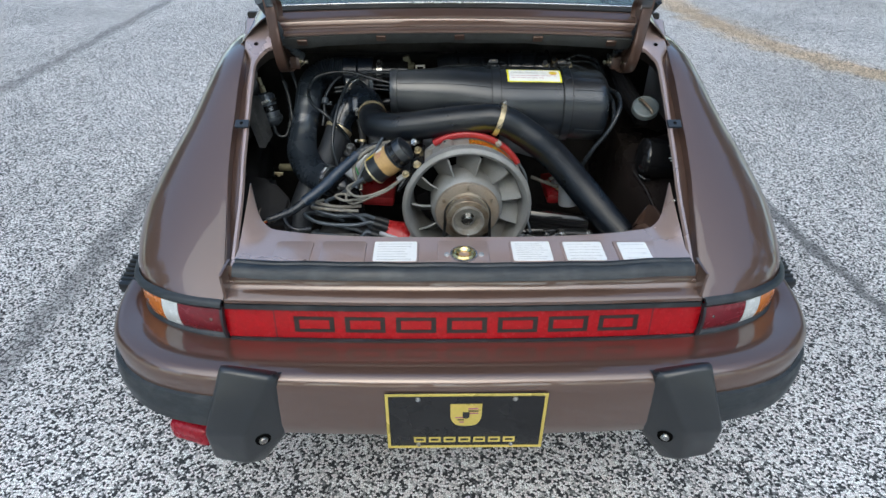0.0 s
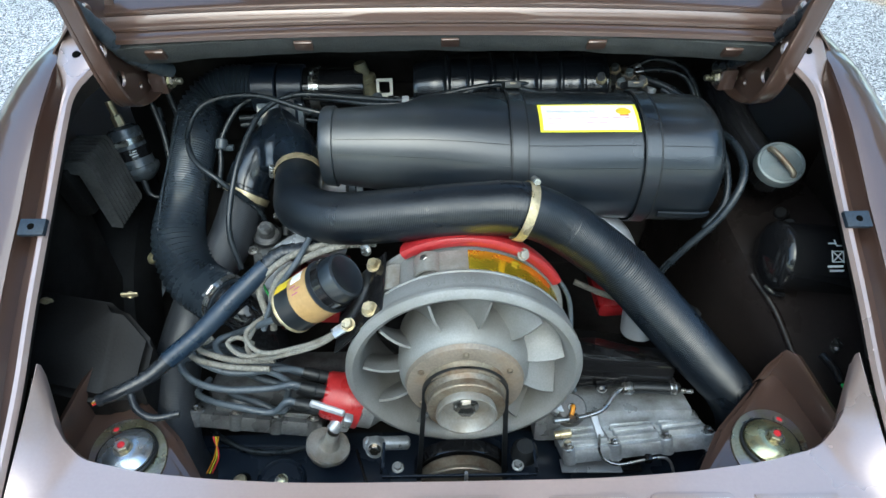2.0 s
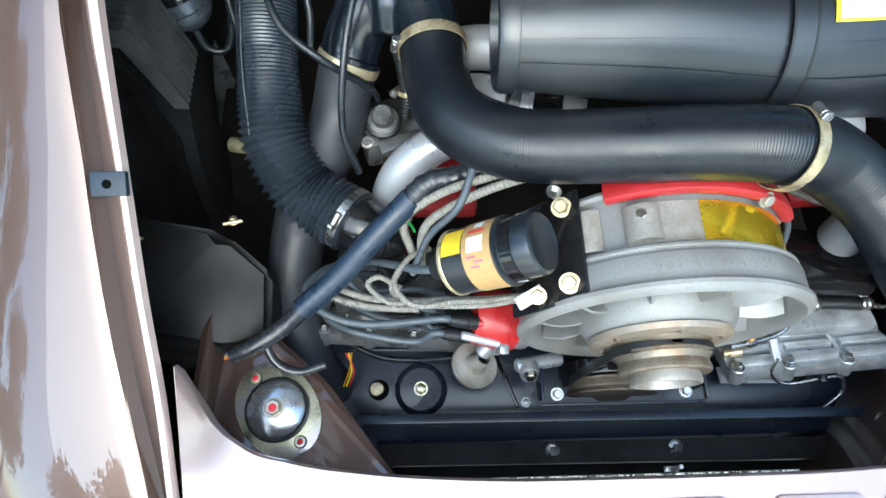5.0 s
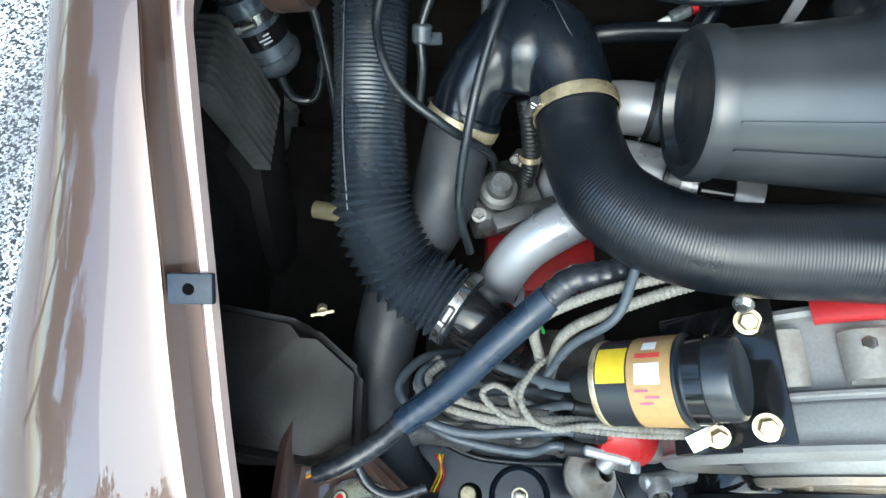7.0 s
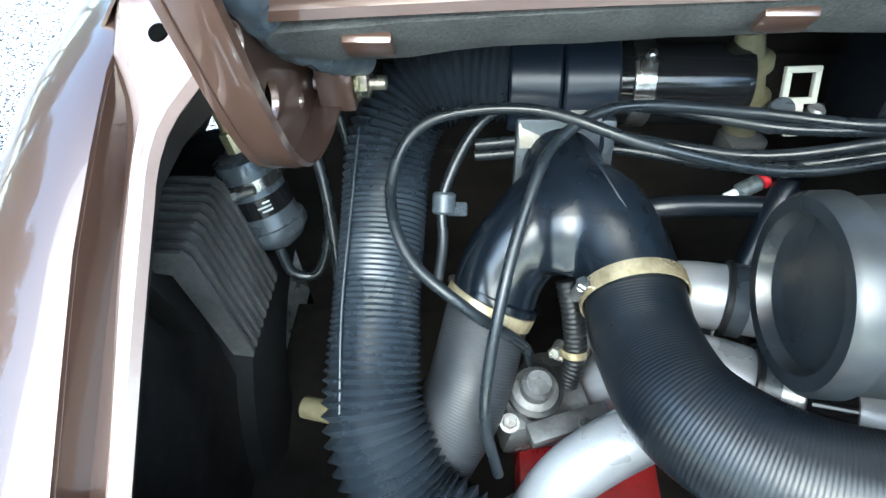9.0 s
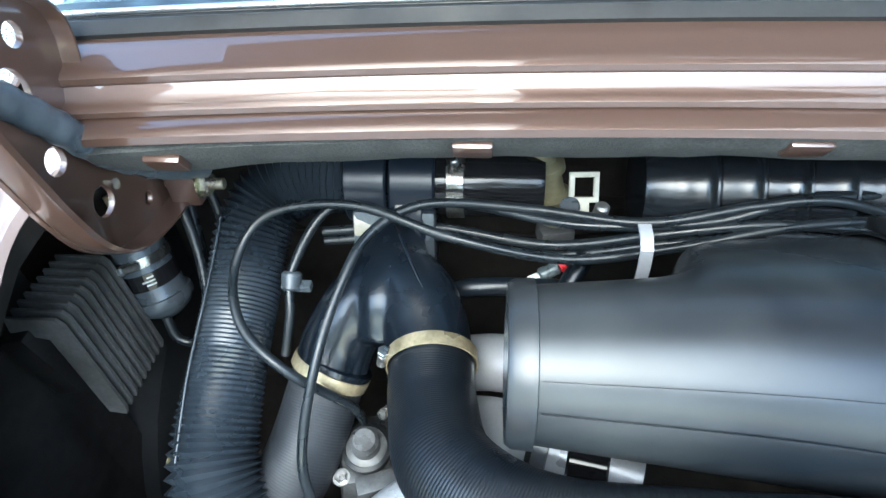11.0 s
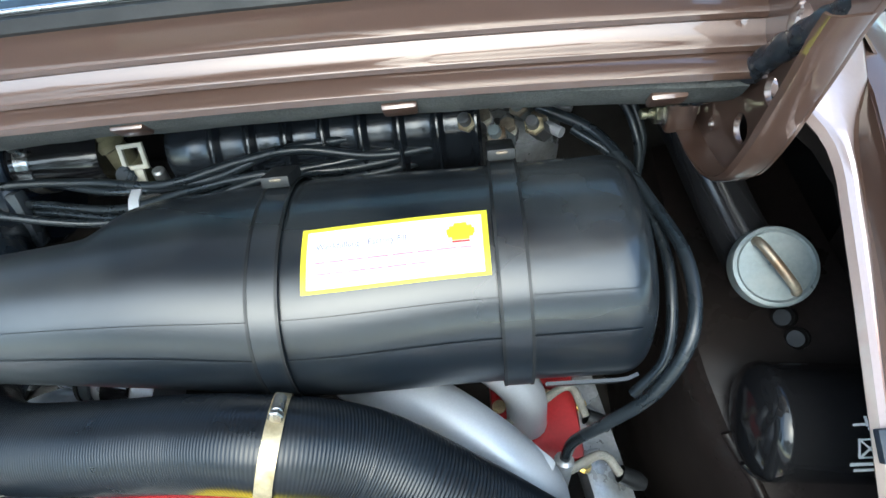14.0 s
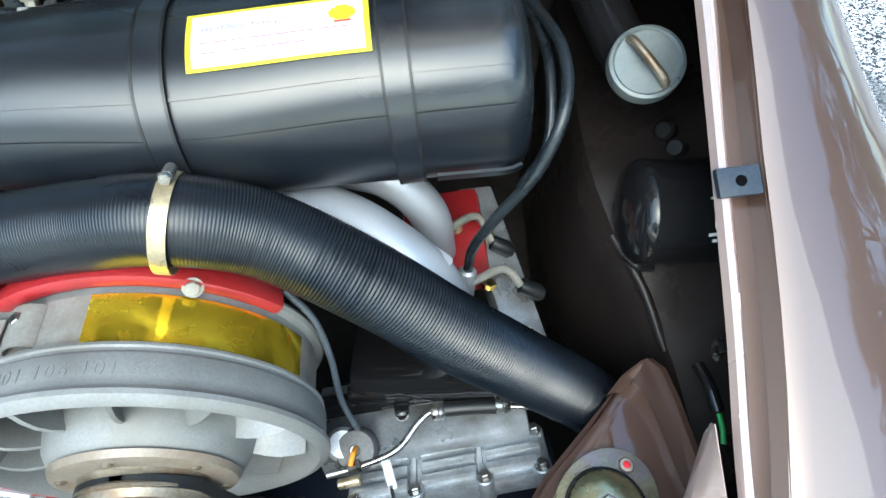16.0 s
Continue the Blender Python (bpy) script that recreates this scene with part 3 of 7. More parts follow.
PZ = pose(0, 0, 0.6832 - 0.0282, 1.7)
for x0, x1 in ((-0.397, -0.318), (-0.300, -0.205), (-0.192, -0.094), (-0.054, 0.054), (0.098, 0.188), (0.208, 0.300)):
    part("pressed_pad", slab(round_rect(x0, 0.898 if x0 != -0.054 else 0.888, x1, 0.978), 0.0042, PZ, 0.003), PAINT_LIT, rear_panel)
part("pressed_pad", slab([(0.322, 0.900), (0.395, 0.900), (0.412, 0.975), (0.322, 0.975)], 0.0042, PZ, 0.003), PAINT_LIT, rear_panel)


def foil_label(x0, y0, x1, y1, lines):
    lab = part("foil_label", slab(round_rect(x0, y0, x1, y1, 0.004), 0.0008, PZ @ Matrix.Translation((0, 0, 0.0046))), METAL_LABEL, rear_panel, "shiny foil information label")
    bars = []
    for k in range(lines):
        y = y1 - 0.010 - k * (y1 - y0 - 0.016) / max(1, lines - 1)
        w = (x1 - x0) * (0.55 + 0.3 * random.random())
        bars.append(slab([(x0 + 0.008, y - 0.0011), (x0 + 0.008 + w, y - 0.0011), (x0 + 0.008 + w, y + 0.0011), (x0 + 0.008, y + 0.0011)], 0.0003, PZ @ Matrix.Translation((0, 0, 0.0055))))
    # Bars this faint put the washing-out by glare into the ink.
    part("print", joined(*bars), INK_PALE, lab)


foil_label(-0.188, 0.903, -0.098, 0.973, 7)
foil_label(0.102, 0.903, 0.184, 0.972, 8)
foil_label(0.213, 0.904, 0.295, 0.970, 6)
foil_label(0.329, 0.906, 0.391, 0.968, 4)
lock = part("lid_lock", lathe([(0.0105, -0.012), (0.0110, 0.002), (0.016, 0.007), (0.021, 0.0068), (0.0245, 0.004), (0.0250, -0.002)], (0, 0.925, 0.688), (0, 0, 1), 40), GOLD, rear_panel, "gold-plated round lid lock")
# Black disc paints the shade at the bottom of the lock.
part("lock_hole_shade", lathe([(0, -0.010), (0.0106, -0.010)], (0, 0.925, 0.688), (0, 0, 1), 30), INK_BLACK, lock)
part("lock_ring", lathe([(0.0250, -0.001), (0.0285, -0.001), (0.0285, 0.0025), (0.0250, 0.003)], (0, 0.925, 0.688), (0, 0, 1), 40), CHROME_DISC, lock)
for x in (-0.035, 0.036):
    part("lock_rivet", lathe([(0, 0.004), (0.0045, 0.0034), (0.006, 0.001), (0.006, -0.002)], (x, 0.925, 0.6875), (0, 0, 1), 16), ALU_WHITE, lock)

# seal along the panel's rear edge
rows = []
for i in range(61):
    x = -0.466 + i * 0.932 / 60
    s = 0.020 * (x / 0.47) ** 2
    w = 0.003 * noise.noise((x * 9, 0, 2))
    rows.append([(x, y + s + w, z - 0.10 * s + w) for y, z in ((0.888, 0.685), (0.886, 0.6895), (0.880, 0.6905), (0.876, 0.6875), (0.872, 0.6895), (0.866, 0.6900), (0.860, 0.6865), (0.857, 0.684), (0.853, 0.679), (0.850, 0.674))])
part("lid_seal", sheet(rows, 0.004), SEAL, car, "aged blue-black rubber lid seal, slightly torn")
rows = []
for i in range(41):
    x = -0.487 + i * 0.974 / 40
    s = 0.013 * (x / 0.487) ** 2
    rows.append([(x, y + s, z) for y, z in ((0.884, 0.681), (0.878, 0.672), (0.8765, 0.655), (0.873, 0.643), (0.862, 0.6345), (0.848, 0.6305), (0.8420, 0.6260), (0.841, 0.620), (0.850, 0.6165))])
part("tail_panel", sheet(rows, 0.001), PAINT, car)
for side in (-1, 1):
    part("tail_panel_end", block((side * 0.484, 0.885, 0.648), (0.006, 0.06, 0.075), (0, 0, 0), 0.002), PAINT, car)

# reflector strip
def refl(z0, z1, x0, x1, out, n=41, thick=0.003):
    rows = []
    for i in range(n):
        x = x0 + (x1 - x0) * i / (n - 1)
        s = 0.013 * (x / 0.487) ** 2
        rows.append([(x, 0.8405 + 0.10 * (z - 0.525) + s - out, z) for z in (z1, (z0 + z1) / 2, z0)])
    return sheet(rows, thick)


strip = part("reflector_strip", refl(0.532, 0.604, -0.495, 0.495, 0.0), LENS_RED, car, "bright red rear reflector strip with black lettering shapes")
part("reflector_seal", refl(0.6045, 0.616, -0.488, 0.488, 0.004, thick=0.006), SEAL, strip)
part("reflector_seal", refl(0.522, 0.5315, -0.488, 0.488, 0.004, thick=0.006), SEAL, strip)
for x in (-0.392, 0.392):
    part("reflector_rib", refl(0.533, 0.603, x - 0.0012, x + 0.0012, 0.0032, 3, 0.001), LENS_DARK, strip)
for k in range(7):
    x0 = -0.352 + k * 0.1055
    bars = [refl(0.5785, 0.586, x0, x0 + 0.083, 0.0034, 5, 0.0008), refl(0.548, 0.5555, x0, x0 + 0.083, 0.0034, 5, 0.0008),
            refl(0.556, 0.578, x0, x0 + 0.010, 0.0034, 3, 0.0008), refl(0.556, 0.578, x0 + 0.073, x0 + 0.083, 0.0034, 3, 0.0008)]
    part("black_shape", joined(*bars), INK_BLACK, strip)


# tail lamps
def lamp_piece(side, s0, s1, z0, z1, out=0.0, thick=0.004, n=9):
    rows = []
    for i in range(n):
        s = s0 + (s1 - s0) * i / (n - 1)
        p, q = lamp_at(s), lamp_at(s + 0.01)
        t = (q - p) / np.linalg.norm(q - p)
        nx, ny = t[1], -t[0]
        row = []
        for j in range(6):
            z = z1 + (z0 - z1) * j / 5
            b = out + 0.007 * math.sin(math.pi * j / 5) ** 0.7 - 0.004 * (1 - j / 5)
            row.append((side * (p[0] + nx * b), p[1] + ny * b, z))
        rows.append(row)
    return sheet(rows if side > 0 else rows[::-1], thick)


for side in (-1, 1):
    lamp = part("tail_lamp", lamp_piece(side, 0.03, 0.985, 0.534, 0.612, -0.012, 0.002, 19), GLOSS_BLACK, car, "wrap-round tail lamp with amber, clear and dark red lenses")
    part("red_lens", lamp_piece(side, 0.016, 0.315, 0.536, 0.609), LENS_DARK, lamp, "dark red lens")
    part("clear_lens", lamp_piece(side, 0.318, 0.455, 0.536, 0.609), LENS_CLEAR, lamp, "clear reversing lens")
    part("amber_lens", lamp_piece(side, 0.458, 0.985, 0.536, 0.609, n=15), LENS_AMBER, lamp, "amber indicator lens")
    part("lamp_seal", lamp_piece(side, 0.0, 1.0, 0.610, 0.621, 0.004, 0.006, 19), SEAL, lamp, "blue-black rubber lamp seal")
    part("lamp_seal", lamp_piece(side, 0.0, 1.0, 0.525, 0.535, 0.002, 0.006, 19), SEAL, lamp)
    part("lamp_seal", lamp_piece(side, -0.004, 0.014, 0.535, 0.610, 0.006, 0.008, 3), SEAL, lamp)
    for s in (0.09, 0.62):
        p, q = lamp_at(s), lamp_at(s + 0.01)
        t = (q - p) / np.linalg.norm(q - p)
        part("lens_screw", lathe([(0, 0.010), (0.0035, 0.0095), (0.0035, 0.004)], (side * p[0], p[1], 0.575), (side * t[1], -t[0], 0), 12), STEEL, lamp)

# bumper
OUT = [(0, 0.703), (0.2, 0.706), (0.4, 0.715), (0.55, 0.735), (0.65, 0.772), (0.72, 0.832), (0.752, 0.90), (0.772, 1.0), (0.79, 1.18), (0.80, 1.36)]
INN = [(0, 0.846), (0.2, 0.846), (0.4, 0.852), (0.49, 0.862), (0.585, 0.889), (0.665, 0.935), (0.705, 0.985), (0.715, 1.05), (0.72, 1.2), (0.73, 1.36)]


def plan(tab, k):
    t = [(i, p) for i, p in enumerate(tab)]
    a = abs(k)
    return V((1 if k >= 0 else -1) * abs(ease([(i, p[0]) for i, p in t], a)), ease([(i, p[1]) for i, p in t], a))


def bumper_rows(prof, k0, k1, n):
    """prof: share of the way from the outer to the inner line, further out in metres, height."""
    rows = []
    for i in range(n):
        k = k0 + (k1 - k0) * i / (n - 1)
        o, c = plan(OUT, k), plan(INN, k)
        e = plan(OUT, k + 0.02) - plan(OUT, k - 0.02)
        e /= np.linalg.norm(e)
        nx, ny = e[1], -e[0]
        rows.append([(o[0] + (c[0] - o[0]) * s + nx * d, o[1] + (c[1] - o[1]) * s + ny * d, z) for s, d, z in prof])
    return rows


prof = [(1.0, 0, 0.522), (0.8, 0, 0.532), (0.55, 0, 0.541), (0.3, 0, 0.546), (0.14, 0, 0.547), (0.06, 0, 0.544), (0.02, 0, 0.538), (0, 0.001, 0.530), (0, 0.0015, 0.51), (0, 0.0015, 0.47), (0, 0, 0.42), (0, -0.003, 0.392), (0, -0.010, 0.382), (0, -0.03, 0.378)]
bumper = part("bumper", sheet(bumper_rows(prof, -9, 9, 145), 0.002), PAINT, car, "body-coloured rear bumper")
for side in (-1, 1):
    pr = [(0, 0.001, 0.490), (0, 0.009, 0.488), (0, 0.012, 0.480), (0, 0.0125, 0.462), (0, 0.0145, 0.458), (0, 0.015, 0.435), (0, 0.012, 0.412), (0, 0.002, 0.404)]
    k0, k1 = (2.35, 8.8) if side > 0 else (-8.8, -2.35)
    part("rubber_strip", sheet(bumper_rows(pr, k0, k1, 60), 0.002), SEAL, bumper, "scuffed black rubber rubbing strip")
    bel = part("bumper_bellows", block((side * 0.768, 1.062, 0.538), (0.044, 0.10, 0.020), (2, 0, side * 8), 0.003), RUBBER, bumper, "ribbed black rubber bumper bellows")
    for i in range(7):
        part("bellows_rib", block((side * 0.772, 1.02 + 0.014 * i, 0.532 + 0.003 * i), (0.05, 0.009, 0.03), (0, 0, side * 8), 0.003), RUBBER, bel)


def overrider(side):
    bm = bmesh.new()
    for x, y, z in ((-0.466, 0.712, 0.574), (-0.370, 0.702, 0.558), (-0.5166, 0.684, 0.4234), (-0.4364, 0.679, 0.425), (-0.519, 0.695, 0.3335), (-0.449, 0.688, 0.3236), (-0.426, 0.716, 0.296), (-0.362, 0.716, 0.392), (-0.358, 0.716, 0.550),
                    (-0.470, 0.731, 0.570), (-0.362, 0.724, 0.556), (-0.488, 0.765, 0.520), (-0.360, 0.765, 0.510), (-0.524, 0.765, 0.405), (-0.360, 0.765, 0.388), (-0.516, 0.765, 0.330), (-0.424, 0.765, 0.300)):
        bm.verts.new((side * -x, y, z))
    bmesh.ops.convex_hull(bm, input=bm.verts)
    bmesh.ops.dissolve_limit(bm, angle_limit=0.13, verts=bm.verts, edges=bm.edges)
    bmesh.ops.bevel(bm, geom=bm.edges[:], offset=0.0075, segments=3, affect="EDGES", profile=0.55)
    ob = part("overrider", mesh_of(bm), PLASTIC_TEX, bumper, "grained black bumper overrider")
    at, out = V(side * 0.408, 0.6945, 0.394), V(-side * 0.417, -0.908, 0.02)
    part("bolt_well_shade", lathe([(0.0, 0.0012), (0.015, 0.0012), (0.016, -0.004)], at, out, 24), HOLE_SHADE, ob)
    part("overrider_bolt", rod(at - out * 0.004, at + out * 0.007, 0.0085, 12, 0.002), STEEL, ob, "steel bolt")


overrider(-1)
overrider(1)
part("rear_reflector", block((-0.590, 0.782, 0.325), (0.100, 0.05, 0.056), (0, 0, -18), 0.020, 5), LENS_CRIMSON, bumper, "red reflector hung below the bumper")

# show plate
plate = thing("show_plate", (0, 0.695, 0.35), "black show plate with gold border and crest, on the rear bumper", "plate")
PM = Matrix(((1, 0, 0, 0), (0, 0, -1, 0.6985), (0, 1.02, 0, 0.361), (0, 0, 0, 1)))
part("plate_sheet", slab(round_rect(-0.1585, 0, 0.1585, 0.158, 0.008), 0.002, PM, 0.0005), PLATE_BLACK, plate)
for x0, y0, x1, y1 in ((-0.1575, 0.151, 0.1575, 0.157), (-0.1575, 0.001, 0.1575, 0.007), (-0.1575, 0.007, -0.1515, 0.151), (0.1515, 0.007, 0.1575, 0.151)):
    part("gold_border", slab([(x0, y0), (x1, y0), (x1, y1), (x0, y1)], 0.0012, PM @ Matrix.Translation((0, 0, 0.002)), 0.0004), INK_GOLD, plate)
for k in range(7):
    x0 = -0.104 + k * 0.0302
    bars = [slab([(a, b), (c, b), (c, d), (a, d)], 0.0007, PM @ Matrix.Translation((0, 0, 0.002))) for a, b, c, d in
            ((x0, 0.029, x0 + 0.024, 0.033), (x0, 0.018, x0 + 0.024, 0.022), (x0, 0.022, x0 + 0.004, 0.029), (x0 + 0.020, 0.022, x0 + 0.024, 0.029))]
    part("gold_shape", joined(*bars), INK_GOLD, plate)
def shield(w, h, n=8):
    pts = [(-w, h), (w, h)]
    for i in range(1, n + 1):
        a = i / n
        pts.append((w * math.cos(a * math.pi / 2) ** 0.6, h - 2 * h * (0.45 + 0.55 * math.sin(a * math.pi / 2)) if i < n else -h))
    pts += [(-x, y) for x, y in pts[:1:-1][1:]]
    return pts


crest = part("crest", slab(shield(0.031, 0.031), 0.0008, PM @ Matrix.Translation((0, 0.098, 0.002))), INK_GOLD, plate, "gold crest with red and black stripes")
for sx, sy in ((1, 1), (-1, -1)):
    for k in range(3):
        y = 0.102 + 0.0065 * k if sy > 0 else 0.090 - 0.0065 * k
        w = 0.024 if sy > 0 else 0.021 - 0.004 * k
        part("crest_stripe", slab([(0.004 * sx, y), (w * sx, y), (w * sx, y + 0.0032), (0.004 * sx, y + 0.0032)][::sx], 0.0004, PM @ Matrix.Translation((0, 0, 0.0029))), INK_MAUVE if k != 1 else INK_BLACK, crest)
part("crest_shape", slab(shield(0.007, 0.009, 5), 0.0005, PM @ Matrix.Translation((0, 0.098, 0.0031))), INK_BLACK, crest)
for x, z in ((-0.094, 0.143), (0.094, 0.143), (-0.094, 0.012), (0.094, 0.012)):
    p = PM @ Vector((x, z, 0.002))
    part("plate_screw", lathe([(0, 0.004), (0.004, 0.0035), (0.0055, 0.001), (0.0055, 0)], p, (0, -1, 0.09), 14), STEEL, plate)

# cowl, rear window and lid
rows = []
for i in range(41):
    x = -0.475 + i * 0.02375
    bow = 0.010 * (x / 0.5) ** 2
    rows.append([(x, y - 1.2 * bow, z - bow) for y, z in ((1.478, 0.998), (1.462, 1.003), (1.4565, 1.0060), (1.4570, 1.0095), (1.4600, 1.0120), (1.4718, 1.0145), (1.4708, 1.0172), (1.4710, 1.0198), (1.4735, 1.0220), (1.4775, 1.0240), (1.4828, 1.0325), (1.4815, 1.0352), (1.4817, 1.0378), (1.4840, 1.0400), (1.488, 1.0415), (1.497, 1.0480), (1.506, 1.0525), (1.520, 1.056))])
cowl = part("rear_cowl", sheet(rows[::-1], 0.0015), PAINT, car, "brown cowl panel with pressed flutes below the rear window")
rows = [[(x + dx, 1.507 - 0.010 * (x / 0.46) ** 2 + y, 1.0500 - 0.008 * (x / 0.46) ** 2 + z) for y, z, dx in ((0, 0, 0), (-0.003, 0.006, 0), (0.003, 0.012, 0), (0.010, 0.0115, 0), (0.013, 0.016, 0), (0.024, 0.016, 0), (0.028, 0.008, 0))] for x in np.linspace(-0.47, 0.47, 31)]
part("window_seal", sheet(rows[::-1], 0.001), RUBBER, cowl, "black rubber window seal")
part("window_trim", sweep([(x, 1.518 - 0.010 * (x / 0.46) ** 2, 1.0650 - 0.008 * (x / 0.46) ** 2) for x in np.linspace(-0.46, 0.46, 9)], 0.0022, 8, 0.02), CHROME_DISC, cowl)
rows = [[(x * (1 - 0.12 * t), 1.526 - 0.010 * (x / 0.46) ** 2 + 0.62 * t, 1.0585 - 0.008 * (x / 0.46) ** 2 + 0.27 * t - 0.05 * t * t - 0.03 * t * (x / 0.46) ** 2) for t in np.linspace(0, 1, 9)] for x in np.linspace(-0.47, 0.47, 21)]
part("rear_window", sheet(rows[::-1], 0.004), GLASS, car, "tinted rear window")
for side in (-1, 1):
    rows = []
    for t in np.linspace(0, 1, 9):
        xi = 0.472 * (1 - 0.12 * t)
        y, z = 1.54 + 0.60 * t, 1.034 + 0.27 * t - 0.05 * t * t - 0.03 * t
        xo = fen_in(1.5 + 0.6 * t) + 0.012
        zo = fen_z(1.5 + 0.6 * t)
        rows.append([(side * (xi + (xo - xi) * s), y - 0.03 * s, z + (zo - z) * s ** 1.6) for s in (0, 0.1, 0.25, 0.45, 0.7, 0.9, 1.0)])
    part("rear_pillar", sheet(rows if side > 0 else rows[::-1], 0.002), PAINT, car)
    part("drain_hole_shade", lathe([(0, 0.0015), (0.0055, 0.0015), (0.006, 0.0)], (side * 0.523, 1.490, gut_z(1.49) + 0.0048), (0, -0.45, 0.9), 16), HOLE_SHADE, car)
roof_rows = [[(x * (1 + 0.05 * math.sin(math.pi * t)), 2.145 + 1.0 * t, 1.27 + 0.06 * math.sin(math.pi * (0.15 + 0.7 * t)) - 0.05 * (abs(x) / 0.5) ** 2.5 - 0.02 * t) for t in np.linspace(0, 1, 11)] for x in np.linspace(-0.50, 0.50, 17)]
part("roof", sheet(roof_rows[::-1], 0.002), PAINT, car)
part("cabin_trim", block((0, 2.34, 0.75), (1.05, 1.1, 0.45), (0, 0, 0), 0.05), LEATHER, car, "dark cabin interior")
# Pale shelf behind the glass imitates the window's bright reflection.
part("parcel_shelf", block((0, 1.80, 0.99), (0.92, 0.42, 0.02), (4, 0, 0), 0.006), SHELF_SKY, car)

LIDM = Matrix.Translation((0, 1.468, 1.098)) @ Euler((radians(-60), 0, 0)).to_matrix().to_4x4()


def lid_point(x, d, up):
    """A point of the lid: across, along from its hinge edge, off its inner face."""
    crown = 0.062 * (1 - (x / 0.52) ** 2) - 0.045 * max(0, (abs(x) - 0.44) / 0.085) ** 2
    p = LIDM @ Vector((x, -d, up + crown))
    return tuple(p)


rows = [[lid_point(x, d + 0.02 * (x / 0.5) ** 2, 0.012) for d in np.linspace(0, 0.62, 15)] for x in np.linspace(-0.525, 0.525, 25)]
lid = part("engine_lid", sheet(rows[::-1], 0.0015), PAINT, car, "raised brown engine lid")
for d0, d1 in ((0.0, 0.055), (0.565, 0.625)):
    rows = [[lid_point(x, d0 + (d1 - d0) * s + 0.02 * (x / 0.5) ** 2, u) for s, u in ((0, 0.010), (0.05, -0.004), (0.25, -0.012), (0.7, -0.014), (0.95, -0.004), (1, 0.008))] for x in np.linspace(-0.52, 0.52, 25)]
    part("lid_brace", sheet(rows, 0.001), PAINT, lid)
for x in (-0.485, -0.18, 0.18, 0.485):
    rows = [[lid_point(x + w, d, u) for w, u in ((-0.03, 0.010), (-0.024, -0.012), (0.0, -0.015), (0.024, -0.012), (0.03, 0.010))] for d in np.linspace(0.05, 0.57, 12)]
    part("lid_brace", sheet(rows, 0.001), PAINT, lid)
for i in range(14):
    rows = [[lid_point(x, 0.14 + i * 0.024 + w, u) for w, u in ((0, 0.008), (0.014, -0.002))] for x in (-0.155, -0.08, 0, 0.08, 0.155)]
    part("grille_slat", sheet(rows, 0.0015), GLOSS_BLACK, lid)

# firewall, walls and floor of the bay
rows = [[(x, y, z) for y, z in ((1.4590, 1.0040), (1.4650, 0.9930), (1.4740, 0.9820), (1.4840, 0.9730))] for x in np.linspace(-0.445, 0.445, 40)]
rows = [[(x, y - 0.06 * x * x + 0.002 * noise.noise((x * 30, y * 40, 1)), z - 0.07 * x * x + 0.004 * noise.noise((x * 14, 0, 7)) * (k > 1)) for k, (x, y, z) in enumerate(r)] for r in rows]
felt = part("sound_felt", sheet(rows[::-1], 0.006), FELT, car, "dark grey sound-deadening felt under the cowl")
for x in (-0.395, -0.195, 0.005, 0.206, 0.394):
    part("felt_tab", block((x, 1.4655 - 0.06 * x * x, 0.9925 - 0.08 * x * x), (0.026, 0.007, 0.018), (35, 0, 2 * x), 0.003), PAINT, felt, "folded brown metal tab")
bay = part("bay_firewall", block((0, 1.72, 0.675), (1.20, 0.02, 0.65)), BAY, car)
part("bay_ceiling", block((0, 1.62, 0.972), (1.0, 0.20, 0.012)), BAY, car)
part("bay_floor", block((0, 1.36, 0.36), (1.26, 0.72, 0.012)), BAY, car)
part("bay_rear_wall", block((0, 0.93, 0.52), (0.96, 0.012, 0.28)), BAY, car)
for side in (-1, 1):
    rows = []
    for k in range(24):
        y = 0.90 + k * 0.0265
        rows.append([(side * (gut_in(y) + 0.002), y, gut_z(y) - 0.0035), (side * (gut_in(y) + 0.012), y, gut_z(y) - 0.030), (side * (gut_in(y) + 0.075), y, gut_z(y) - 0.050), (side * 0.625, y, gut_z(y) - 0.11), (side * 0.625, y, 0.36)])
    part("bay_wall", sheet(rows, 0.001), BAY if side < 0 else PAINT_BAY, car)

